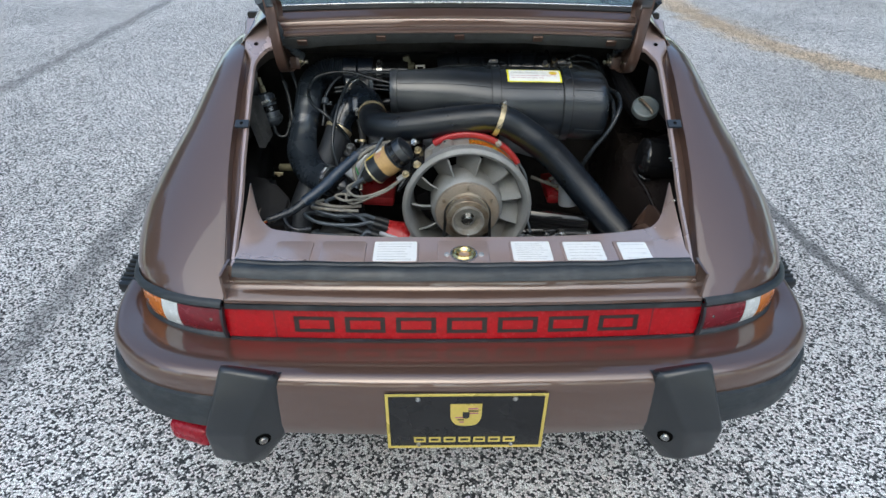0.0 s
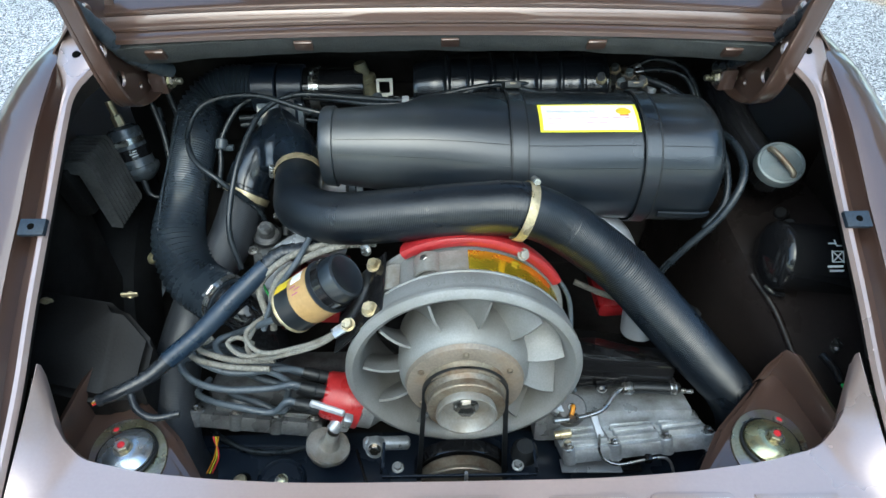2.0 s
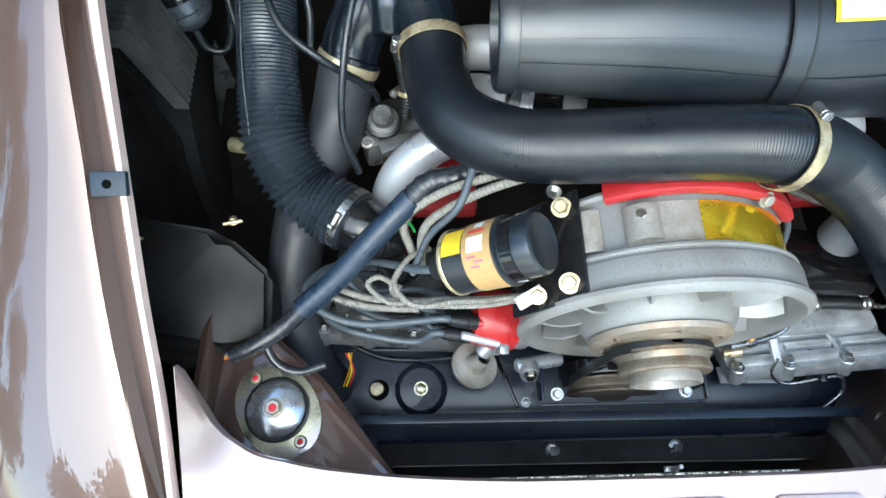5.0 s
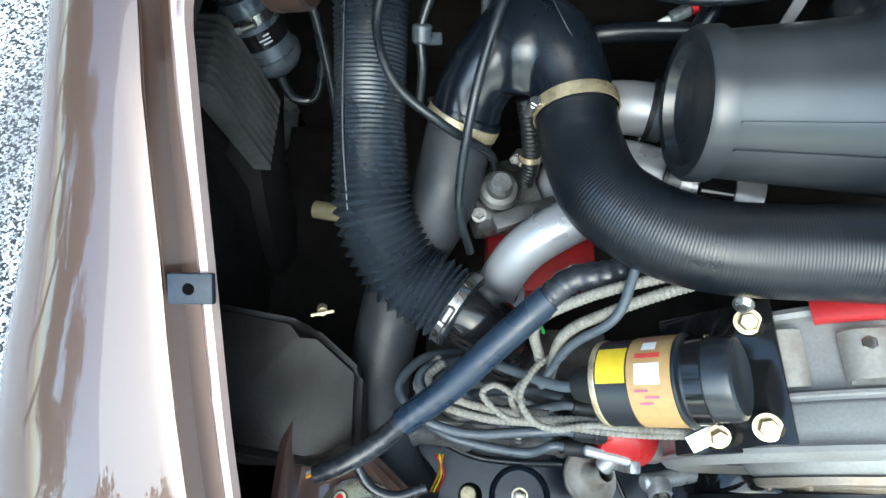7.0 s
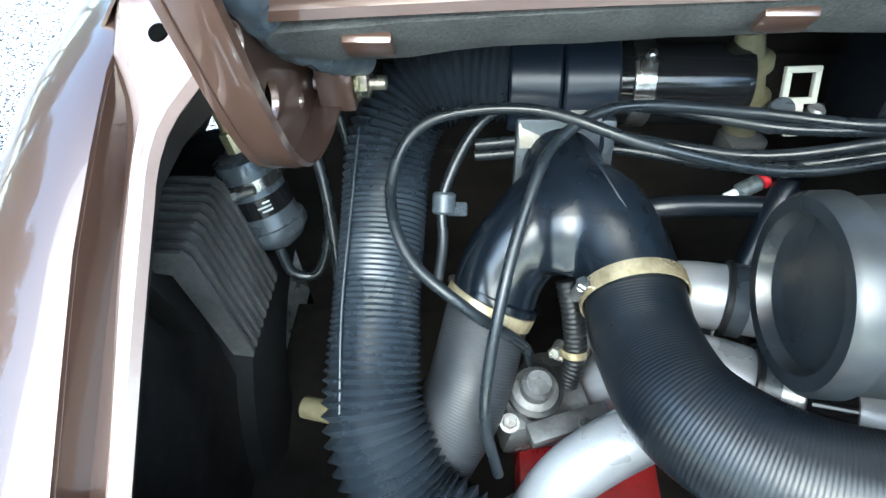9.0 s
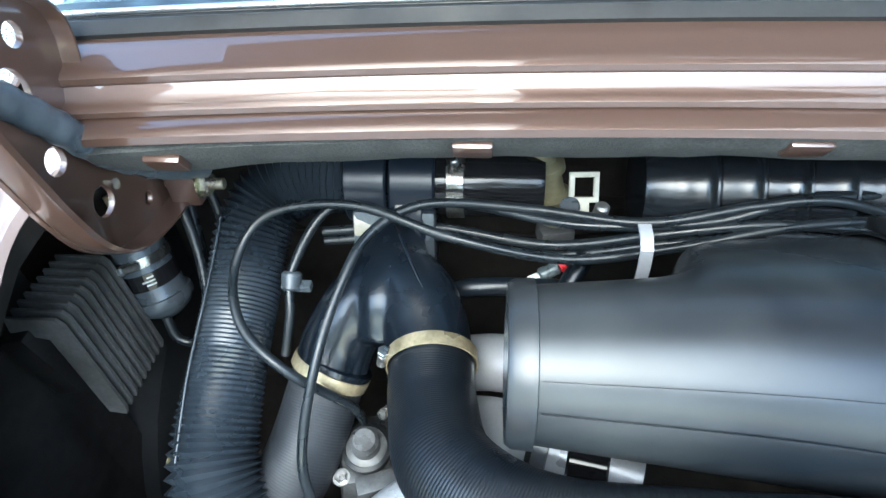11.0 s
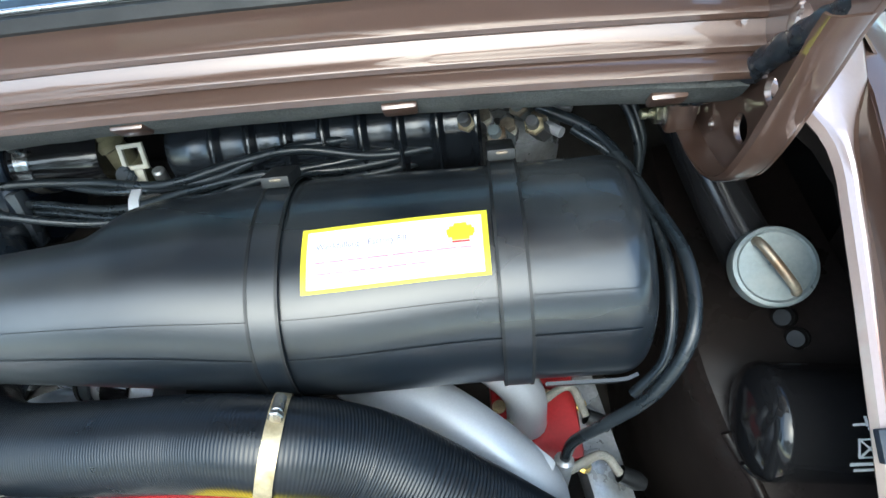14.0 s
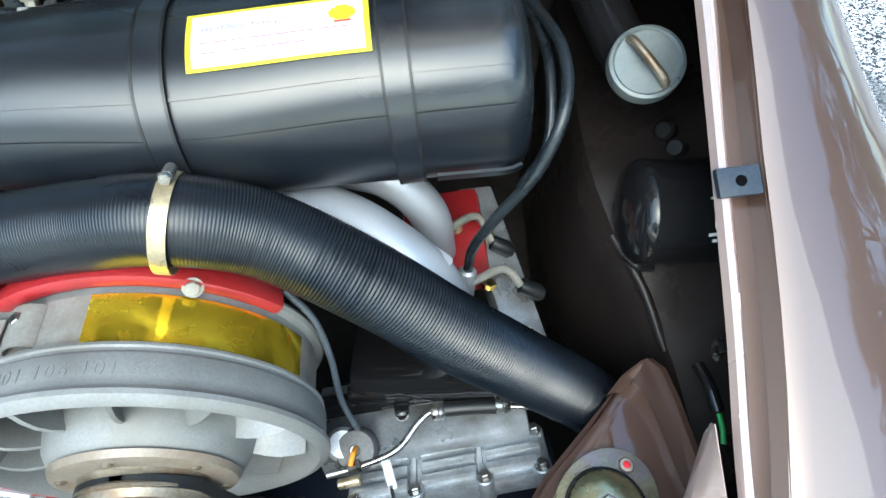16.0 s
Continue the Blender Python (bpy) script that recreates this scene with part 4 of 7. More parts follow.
# rear damper towers
for side in (-1, 1):
    bm = bmesh.new()
    for x, y, z in ((0.265, 0.985, 0.603), (0.365, 1.115, 0.592), (0.462, 1.200, 0.594), (0.487, 1.212, 0.596), (0.505, 1.21, 0.596), (0.535, 0.985, 0.603), (0.30, 0.99, 0.38), (0.36, 1.12, 0.38), (0.54, 1.22, 0.38), (0.54, 0.985, 0.38), (0.40, 1.0, 0.603), (0.44, 1.16, 0.594)):
        bm.verts.new((side * x, y, z))
    bmesh.ops.convex_hull(bm, input=bm.verts)
    bmesh.ops.dissolve_limit(bm, angle_limit=0.05, verts=bm.verts, edges=bm.edges)
    bmesh.ops.bevel(bm, geom=bm.edges[:], offset=0.006, segments=2, affect="EDGES")
    tower = part("damper_tower", mesh_of(bm), PAINT, car, "brown-painted rear damper tower")
    part("tower_flange", sheet([[(side * x, y, 0.590), (side * (x + 0.002), y, h - 0.006), (side * (x + 0.006), y, h), (side * (x + 0.012), y, h - 0.002), (side * (x + 0.018), y + 0.004, 0.58)] for x, y, h in ((0.446, 1.190, 0.600), (0.460, 1.200, 0.622), (0.474, 1.203, 0.648), (0.482, 1.190, 0.652), (0.488, 1.16, 0.646), (0.491, 1.12, 0.642), (0.495, 1.06, 0.640), (0.500, 1.0, 0.642))], 0.001), PAINT, tower)
    m = pose(side * 0.417, 1.081, 0.6025, 0, 0, side * 52)
    out = [(0.060 * math.cos(a) * (1 if abs(math.cos(a)) > 0.3 else 0.92), 0.046 * math.sin(a)) for a in np.linspace(0, 2 * math.pi, 33)[:-1]]
    top = part("top_mount_plate", slab(out, 0.004, m @ pose(0, 0, -0.003), 0.0015), ZINC, tower, "zinc-plated damper top mount")
    dome = CHROME_DISC if side < 0 else CHROME_YEL
    part("mount_ring", lathe([(0.034, 0), (0.037, 0.001), (0.0375, 0.006), (0.035, 0.007)], m @ Vector((0, 0, 0)), (0, 0, 1), 40), RUBBER, top)
    part("mount_dome", lathe([(0.0345, 0.004), (0.033, 0.010), (0.026, 0.0155), (0.015, 0.0185), (0.0, 0.019)], m @ Vector((0, 0, 0)), (0, 0, 1), 40), dome, top, "polished dished washer")
    nut = part("mount_nut", hexbolt(m @ Vector((0, 0, 0.0185)), (0, 0, 1), 0.0095, 0.008, 0.012), ZINC, top)
    part("paint_dot", lathe([(0, 0.0015), (0.004, 0.001), (0.0055, -0.002)], m @ Vector((0.001, 0, 0.028)), (0, 0, 1), 12), RED_DOT, nut)
    for a in (0, 180):
        c = m @ Vector((0.0465 * math.cos(radians(a)), 0, 0.0))
        bolt = part("mount_bolt", lathe([(0, 0.004), (0.006, 0.0036), (0.008, 0.0005), (0.008, -0.002)], c, (0, 0, 1), 14), ZINC, top)
        part("paint_dot", lathe([(0, 0.0045), (0.003, 0.0042), (0.004, 0.0035)], c, (0, 0, 1), 10), RED_DOT, bolt)


# wheels carry the shell
for side in (-1, 1):
    for yc in (1.74, 4.01):
        w = part("wheel", lathe([(0.20, -0.09), (0.27, -0.10), (0.305, -0.085), (0.312, -0.05), (0.312, 0.05), (0.305, 0.085), (0.27, 0.10), (0.20, 0.09)], (side * 0.69, yc, 0.312), (1, 0, 0), 40), TYRE, car, "black tyre on an alloy rim")
        part("rim", lathe([(0.0, 0.05), (0.06, 0.055), (0.10, 0.035), (0.18, 0.05), (0.205, 0.085), (0.205, -0.08)], (side * 0.69, yc, 0.312), (side, 0, 0), 36), ALU, w)


# ---- the car's front half ----
def front_half(y):
    """Half width, belt height and hood height along the front half."""
    w = ease([(2.5, 0.80), (3.0, 0.80), (3.6, 0.805), (4.2, 0.80), (4.6, 0.74), (4.85, 0.62), (4.95, 0.50)], y)
    belt = ease([(2.5, 0.89), (3.2, 0.885), (3.8, 0.84), (4.3, 0.78), (4.7, 0.68), (4.95, 0.56)], y)
    hood = ease([(2.5, 0.86), (3.4, 0.93), (3.8, 0.86), (4.3, 0.74), (4.7, 0.62), (4.95, 0.52)], y)
    return w, belt, hood


def front_side(side):
    rows = []
    for j in range(15):
        row = []
        for k in range(49):
            y = 2.55 + k * 0.05
            w, belt, hood = front_half(y)
            arch = 0.31 + math.sqrt(max(0, 0.33**2 - (y - 4.01) ** 2)) if abs(y - 4.01) < 0.33 else 0.0
            zb = max(0.24, arch)
            t = j / 14
            z = belt + (min(zb, belt - 0.12) - belt) * t
            row.append((side * (w - 0.10 * (1 - t) ** 3 - 0.03 * max(0, t - 0.75)), y, z))
        rows.append(row)
    return sheet(rows if side < 0 else rows[::-1], 0.0015)


for side in (-1, 1):
    part("front_wing", front_side(side), PAINT, car)
    rows = [[(side * 0.600, y, 0.90 if y < 2.5 else front_half(y)[1] + 0.03), (side * 0.495, y, min(1.262, z))] for y, z in ((2.18, 1.245), (2.4, 1.27), (2.8, 1.28), (3.1, 1.26), (3.35, 1.13), (3.62, 0.96))]
    part("side_window", sheet(rows, 0.003), GLASS, car)
    part("window_pillar", sweep([(side * 0.505, 3.13, 1.262), (side * 0.56, 3.40, 1.10), (side * 0.60, 3.72, 0.915)], 0.022, 10, 0.05), PAINT, car)
    part("window_pillar", sweep([(side * 0.505, 2.50, 1.262), (side * 0.60, 2.55, 0.90)], 0.014, 8, 0.05), PAINT, car)
    head = part("headlamp", lathe([(0.105, -0.16), (0.11, -0.02), (0.105, 0.01), (0.098, 0.014), (0.06, 0.030), (0, 0.036)], (side * 0.60, 4.72, 0.655), (0, 0.92, 0.30), 30), PAINT, car)
    part("lens", lathe([(0.094, 0.016), (0.06, 0.034), (0, 0.040)], (side * 0.60, 4.72, 0.655), (0, 0.92, 0.30), 30), GLASS, head)
rows = []
for k in range(29):
    y = 3.55 + k * 0.05
    w, belt, hood = front_half(y)
    rows.append([(x * (w - 0.095), y, hood + (belt - hood) * abs(x) ** 3 + 0.03 * math.exp(-((abs(x) - 0.92) / 0.12) ** 2) * (y < 4.8)) for x in np.linspace(-1, 1, 21)])
part("front_lid", sheet(rows, 0.0015), PAINT, car)
rows = [[(x * (0.50 + 0.10 * t), 3.14 + 0.60 * t - 0.06 * x * x, 1.268 - 0.35 * t - 0.02 * x * x) for t in np.linspace(0, 1, 9)] for x in np.linspace(-1, 1, 15)]
part("windscreen", sheet(rows, 0.004), GLASS, car)
part("front_bumper", sheet([[(x, 4.90 - 0.34 * (abs(x) / 0.78) ** 3 + d, z) for d, z in ((0, 0.52), (0.05, 0.50), (0.06, 0.44), (0.05, 0.38), (0, 0.36))] for x in np.linspace(-0.78, 0.78, 33)], 0.003), PAINT, car)
part("underbody", block((0, 2.9, 0.26), (1.30, 3.6, 0.04), (0, 0, 0), 0.01), BOX_BLACK, car)


# ---- trees round the yard ----
LEAF = mat("tree_leaves", (0.065, 0.105, 0.035), 0.6, 0, 0.5, 3, 40, 0.0)
BARK = mat("grey_brown_bark", (0.13, 0.105, 0.08), 0.9, 0, 0.4, 6, 60, 0.5)


def tree(seed, high):
    rnd = random.Random(seed)
    th = thing("tree", (0, 0, 0), "tall leafy broad-crowned tree, out of view, at the edge of the yard", "tree", "trees round the yard")
    stem = [(0, 0, -0.1), (0.1, 0.05, high * 0.2), (0.0, 0.15, high * 0.45), (0.15, 0.1, high * 0.8)]
    limbs = [sweep(stem, lambda t: 0.20 * (1 - 0.8 * t), 10, 0.5)]
    hubs = []
    for k in range(11):
        a, z = rnd.uniform(0, 6.28), high * rnd.uniform(0.28, 0.8)
        r = high * rnd.uniform(0.16, 0.30) * (1.1 - 0.6 * z / high)
        e = (r * math.cos(a), r * math.sin(a), z + rnd.uniform(0.4, 1.4))
        limbs.append(sweep([(0.05, 0.1, z * 0.85), (0.5 * e[0], 0.5 * e[1], 0.5 * (z * 0.85 + e[2]) + 0.2), e], lambda t: 0.07 * (1 - 0.75 * t), 6, 0.5))
        hubs.append(e)
    part("trunk", joined(*limbs), BARK, th)
    hubs.append((0.1, 0.1, high * 0.92))
    verts, faces = [], []
    for e in hubs:
        w = high * rnd.uniform(0.10, 0.16)
        for k in range(330):
            d = V(rnd.gauss(0, 1), rnd.gauss(0, 1), rnd.gauss(0, 0.8))
            d = d / np.linalg.norm(d) * w * rnd.uniform(0.35, 1.05)
            c = V(*e) + d
            u = V(rnd.gauss(0, 1), rnd.gauss(0, 1), rnd.gauss(0, 0.6))
            v = np.cross(u, V(rnd.gauss(0, 1), rnd.gauss(0, 1), rnd.gauss(0, 1)))
            u, v = 0.16 * u / np.linalg.norm(u), 0.10 * v / np.linalg.norm(v)
            i = len(verts)
            verts += [c - u, c - v, c + u, c + v]
            faces.append((i, i + 1, i + 2, i + 3))
    part("crown", shape(verts, faces, False), LEAF, th)
    return th


kinds = [tree(3, 9.0), tree(8, 10.5), tree(15, 8.0)]
# Side trees follow the paint's reflections; the rear row is added to block light.
spots = [(-15.0, 6.0), (-17.0, 14.0), (-16.0, 1.5), (-14.5, 10.5), (-18.0, 19.0), (-15.5, -3.0), (-17.5, -7.5), (-12.0, 26.0), (-3.5, 29.0), (5.0, 30.0), (13.0, 26.0), (12.5, 19.0), (11.5, 13.0), (12.0, 8.5), (11.0, 4.0), (12.0, -0.5), (13.0, -5.0), (11.5, -10.0), (7.5, -13.5), (3.5, -12.5), (-0.5, -13.5), (-4.5, -12.5), (-8.5, -13.5), (-12.5, -11.5), (-13.8, 3.8), (-14.6, -0.8), (-16.5, 9.0)]
for i, (x, y) in enumerate(spots):
    m = pose(x, y, 0, 0, 0, 47 * i)
    if i < 3:
        kinds[i].matrix_basis = m
    else:
        copy_thing(kinds[i % 3], m)

# ---- engine ----
FX, FZ = 0.018, 0.666
AX = (0, 1, 0)


def ring(profile, segs=72, **k):
    """A profile of (radius, y) round the fan's axis."""
    return lathe([(r, y) for r, y in profile], (FX, 0, FZ), AX, segs, **k)


fan = thing("cooling_fan", (FX, 1.2, FZ - 0.16), "dusty grey cast cooling fan in its housing, on the engine", "fan")
part("housing_ring", ring([(0.131, 1.245), (0.133, 1.19), (0.136, 1.165), (0.141, 1.153), (0.147, 1.149), (0.153, 1.151), (0.1565, 1.155), (0.1568, 1.159), (0.1545, 1.1615), (0.1530, 1.164), (0.1526, 1.170), (0.1522, 1.187), (0.1512, 1.189), (0.1490, 1.1905),
                           (0.1490, 1.193), (0.1505, 1.1945), (0.1500, 1.197), (0.146, 1.1985), (0.1395, 1.200), (0.1385, 1.206), (0.1385, 1.252), (0.146, 1.254), (0.148, 1.258), (0.146, 1.262), (0.132, 1.262), (0.131, 1.245)], 96), MAGN, fan, "chalky grey cast fan housing")
hub = part("fan_hub", ring([(0.052, 1.138), (0.060, 1.137), (0.070, 1.139), (0.079, 1.145), (0.085, 1.155), (0.088, 1.17), (0.088, 1.225), (0.06, 1.235), (0.0, 1.235)]), MAGN, fan)
part("alternator", ring([(0.0, 1.262), (0.10, 1.262), (0.128, 1.255)]), GLOSS_BLACK, fan)


def blade(a):
    g = []
    for i in range(5):
        s = i / 4
        r = 0.084 + (0.1335 - 0.084) * s
        row = []
        for j in range(6):
            t = j / 5
            y = 1.158 + 0.062 * t
            tw = radians(8 + 26 * (t ** 1.35)) * (1.05 - 0.25 * s)
            ang = radians(a) + tw
            row.append((FX + r * math.cos(ang), y - 0.004 * math.sin(math.pi * s), FZ + r * math.sin(ang)))
        g.append(row)
    return sheet(g, 0.0035)


for i in range(11):
    part("blade", blade(i * 360 / 11 + 6), MAGN, fan)
cover = part("hub_plate", ring([(0.0, 1.1335), (0.070, 1.1335), (0.0755, 1.1350), (0.078, 1.141)]), HUB, hub, "tarnished brown hub plate")
for i in range(6):
    a = radians(30 + 60 * i)
    part("hub_rivet", hexbolt((FX + 0.065 * math.cos(a), 1.1335, FZ + 0.065 * math.sin(a)), (0, -1, 0), 0.0035, 0.002, 0.0045), RUSTY, cover)
pulley = part("fan_pulley", ring([(0.0, 1.118), (0.044, 1.118), (0.051, 1.1185), (0.0535, 1.120), (0.0535, 1.122), (0.048, 1.126), (0.048, 1.128), (0.0545, 1.1325), (0.0545, 1.1335)][::-1]), RUSTY, fan)
part("pulley_half", ring([(0.052, 1.1215), (0.0495, 1.117), (0.0475, 1.112), (0.0490, 1.107), (0.0495, 1.105), (0.0495, 1.102), (0.048, 1.1005), (0.037, 1.1005), (0.0355, 1.103), (0.0345, 1.112), (0.0, 1.113)]), RUSTY, pulley)
part("pulley_cup", ring([(0.0345, 1.108), (0.0375, 1.097), (0.0382, 1.091), (0.0375, 1.089), (0.0350, 1.089), (0.0335, 1.092), (0.0300, 1.105), (0.0, 1.107)]), DULL, pulley, "worn steel pulley cup")
part("pulley_nut", joined(ring([(0.0115, 1.107), (0.0115, 1.0955), (0.009, 1.094), (0.0, 1.094)], 6, sharp=20), ring([(0.0165, 1.107), (0.0165, 1.104), (0.0, 1.104)], 24)), STEEL, pulley)


def on_band(r, a0, a1, y0, y1, thick=0.0012, n=24):
    """A patch round the fan housing, angles from the right-hand side."""
    rows = []
    for i in range(n):
        a = radians(a0 + (a1 - a0) * i / (n - 1))
        rows.append([(FX + r * math.cos(a), y, FZ + r * math.sin(a)) for y in (y0, (y0 + y1) / 2, y1)])
    return sheet(rows[::-1], thick)


strap = part("housing_strap", on_band(0.1408, -40, 116, 1.201, 1.243, 0.0018, 60), DULL, fan, "bare metal clamping strap")
part("gold_label", on_band(0.1417, 12, 88, 1.2015, 1.2425, 0.0006, 30), YELLOW_FOIL, fan, "worn gold foil label")
part("housing_strap", on_band(0.1408, 128, 210, 1.208, 1.248, 0.0018, 30), DULL, fan)
for a, y in ((110, 1.229),):
    c = V(FX + 0.146 * math.cos(radians(a)), y, FZ + 0.146 * math.sin(radians(a)))
    part("strap_bolt", hexbolt(c, (math.cos(radians(a)), 0, math.sin(radians(a))), 0.0055, 0.005, 0.008), STEEL, strap)
for a0, a1, y0, y1 in ((103, 117, 1.204, 1.240), (126, 142, 1.202, 1.246)):
    rows = []
    for i in range(15):
        a, r = radians(a0 + (a1 - a0) * i / 14), 0.1412 + 0.0095 * math.sin(math.pi * i / 14) ** 0.7
        rows.append([(FX + r * math.cos(a), y, FZ + r * math.sin(a)) for y in (y0, y0 + 0.002, (y0 + y1) / 2, y1 - 0.002, y1)])
    part("strap_loop", sheet(rows[::-1], 0.0022), DULL, strap, "folded loop at the strap's end")
# cast part number round the ring
for ch, k in zip("901106101" + "5R", (0, 1, 2, 3.6, 4.6, 5.6, 7.2, 8.2, 9.2, 10.8, 11.8)):
    cu = bpy.data.curves.new("t", "FONT")
    cu.body, cu.size, cu.extrude, cu.align_x = ch, 0.0150, 0.0006, "CENTER"
    tmp = bpy.data.objects.new("t", cu)
    me = bpy.data.meshes.new_from_object(tmp)
    bpy.data.objects.remove(tmp)
    a = radians(107 - 3.5 * k)
    er, et = Vector((math.cos(a), 0, math.sin(a))), Vector((math.sin(a), 0, -math.cos(a)))
    o = Vector((FX, 1.1705, FZ)) + er * 0.1523
    me.transform(Matrix(((et.x, 0, er.x, o.x), (0, 1, 0, o.y), (et.z, 0, er.z, o.z), (0, 0, 0, 1))))
    part("cast_digit", me, DIGIT, fan)

# red shroud
shroud = thing("engine_shroud", (0, 1.36, 0.50), "red fibreglass cooling shroud over the engine", "shroud")
part("shroud_rim", ring([(0.143, 1.2480), (0.148, 1.2460), (0.153, 1.2465), (0.1560, 1.249), (0.1565, 1.253), (0.155, 1.262), (0.150, 1.275), (0.140, 1.28), (0.140, 1.262), (0.143, 1.2480)], 60, start=30, turn=92), RED, shroud)
part("shroud_wing", block((-0.235, 1.410, 0.585), (0.13, 0.15, 0.03), (0, 4, 0), 0.012), RED, shroud)
part("shroud_wing", block((0.300, 1.405, 0.592), (0.10, 0.14, 0.03), (0, -4, 0), 0.012), RED, shroud)
part("rim_bolt", hexbolt((0.096, 1.247, FZ + 0.129), (0.3, -0.75, 0.6), 0.0062, 0.005, 0.0085), DULL, shroud)
part("rim_bolt", hexbolt((-0.11, 1.263, FZ + 0.125), (-0.4, -0.8, 0.4), 0.006, 0.005, 0.008), STEEL, shroud)

# crank pulley and belt
crank = thing("crank_pulley", (FX, 1.12, 0.38), "worn steel crank pulley under the fan", "pulley")
part("crank_disc", lathe([(0, 1.098), (0.02, 1.098), (0.03, 1.104), (0.055, 1.104), (0.066, 1.106), (0.067, 1.108), (0.060, 1.114), (0.060, 1.117), (0.067, 1.124), (0.067, 1.127), (0.05, 1.128), (0, 1.128)], (FX, 0, 0.445), AX, 60), RUSTY, crank)
part("crank_damper", lathe([(0, 1.13), (0.072, 1.13), (0.073, 1.133), (0.073, 1.15), (0, 1.15)], (FX, 0, 0.445), AX, 60), GLOSS_BLACK, crank)
belt = thing("fan_belt", (FX, 1.12, 0.40), "black rubber V-belt between fan and crank pulley", "belt")
loop = [(FX + 0.050 * math.cos(radians(a)), FZ + 0.050 * math.sin(radians(a))) for a in range(12, 169, 12)]
loop += [(FX + 0.062 * math.cos(radians(a)), 0.445 + 0.062 * math.sin(radians(a))) for a in range(168, 373, 12)]
rows = [[(x + dx * (x - FX), y, z) for dx, y in ((0.0, 1.127), (0.12, 1.1285), (0.12, 1.1185), (0.0, 1.120), (0.0, 1.127))] for x, z in loop + loop[:1]]
part("belt_loop", sheet(rows), RUBBER, belt)

# tinware at the rear of the engine
tin = thing("engine_tin", (0, 1.10, 0.40), "blue-black sheet metal round the engine's rear", "sheet metal")
rows = [[(x, y, 0.452 + z + 0.001 * math.sin(x * 40)) for y, z in ((1.045, -0.05), (1.05, -0.004), (1.055, 0.0), (1.13, 0.002), (1.20, 0.004))] for x in np.linspace(-0.40, 0.40, 41)]
part("tin_plate", sheet(rows[::-1], 0.0015), TIN, tin)
part("rear_crossbar", block((0.0115, 1.0715, 0.520), (0.725, 0.013, 0.007), (-6, 0, -0.5), 0.002), TIN, tin, "dark cross bar")
# Lower bar is given a dull black to put the gap's shade here.
part("rear_crossbar", block((0.01, 1.030, 0.455), (0.78, 0.03, 0.012), (-8, 0, -0.5), 0.003), BAY, tin)
part("tin_step", block((-0.131, 1.131, 0.456), (0.005, 0.085, 0.010), (0, 0, 20), 0.002), GLOSS_BLACK, tin)
part("tin_ridge", block((-0.280, 1.179, 0.457), (0.160, 0.007, 0.009), (0, 0, -1), 0.003), TIN, tin)
cup = part("tin_recess", lathe([(0.038, -0.001), (0.0365, 0.004), (0.034, 0.006), (0.0315, 0.004), (0.0295, 0.0005), (0, 0.0005)], (-0.254, 1.121, 0.4550), (0, 0, 1), 44), TIN, tin)
part("tin_bolt", hexbolt((-0.254, 1.122, 0.4560), (0, -0.15, 1), 0.0085, 0.006, 0.010), ZINC, cup)
part("tin_hole_shade", lathe([(0, 0.0012), (0.0145, 0.0012), (0.015, 0.0)], (-0.314, 1.122, 0.4550), (0, 0, 1), 20), HOLE_SHADE, tin)
part("tin_screw", lathe([(0, 0.003), (0.009, 0.0025), (0.0105, 0.0)], (-0.317, 1.123, 0.4560), (0, 0, 1), 18), BRASS, tin)
part("tin_screw", hexbolt((-0.105, 1.099, 0.4555), (0, 0, 1), 0.005, 0.003, 0.007), STEEL, tin)
mount = part("mount_bracket", joined(block((-0.096, 1.112, 0.533), (0.004, 0.040, 0.018), (0, 12, 0), 0.001), block((0.120, 1.110, 0.533), (0.004, 0.040, 0.018), (0, -12, 0), 0.001), block((0.012, 1.087, 0.527), (0.215, 0.003, 0.006), (0, 0, 0), 0.001)), TIN, tin, "dark engine carrier bracket")
for x in (-0.074, 0.095):
    part("mount_bolt", hexbolt((x, 1.100, 0.528), (0, -0.1, 1), 0.006, 0.007, 0.0085), STEEL, mount)
    part("mount_bolt", hexbolt((x, 1.034, 0.462), (0, -0.3, 1), 0.007, 0.007, 0.010), STEEL, mount)
part("mount_rubber", lathe([(0, 0.02), (0.012, 0.02), (0.018, 0.012), (0.020, 0), (0, 0)], (0.107, 1.122, 0.522), (0, 0, 1), 24), RUBBER, mount)
part("tin_clip", joined(rod((0.013, 1.003, 0.655), (0.013, 1.006, 0.684), 0.0022, 8), block((0.013, 1.004, 0.655), (0.014, 0.006, 0.006), (0, 0, 0), 0.001)), STEEL, tin)

# camshaft housings
cam_r = thing("cam_housing", (0.27, 1.17, 0.44), "ribbed cast aluminium camshaft cover with fuel line", "engine cover")
M = pose(0.275, 1.150, 0.508, -32, -5, 3)


def on(m, me):
    me.transform(m)
    return me


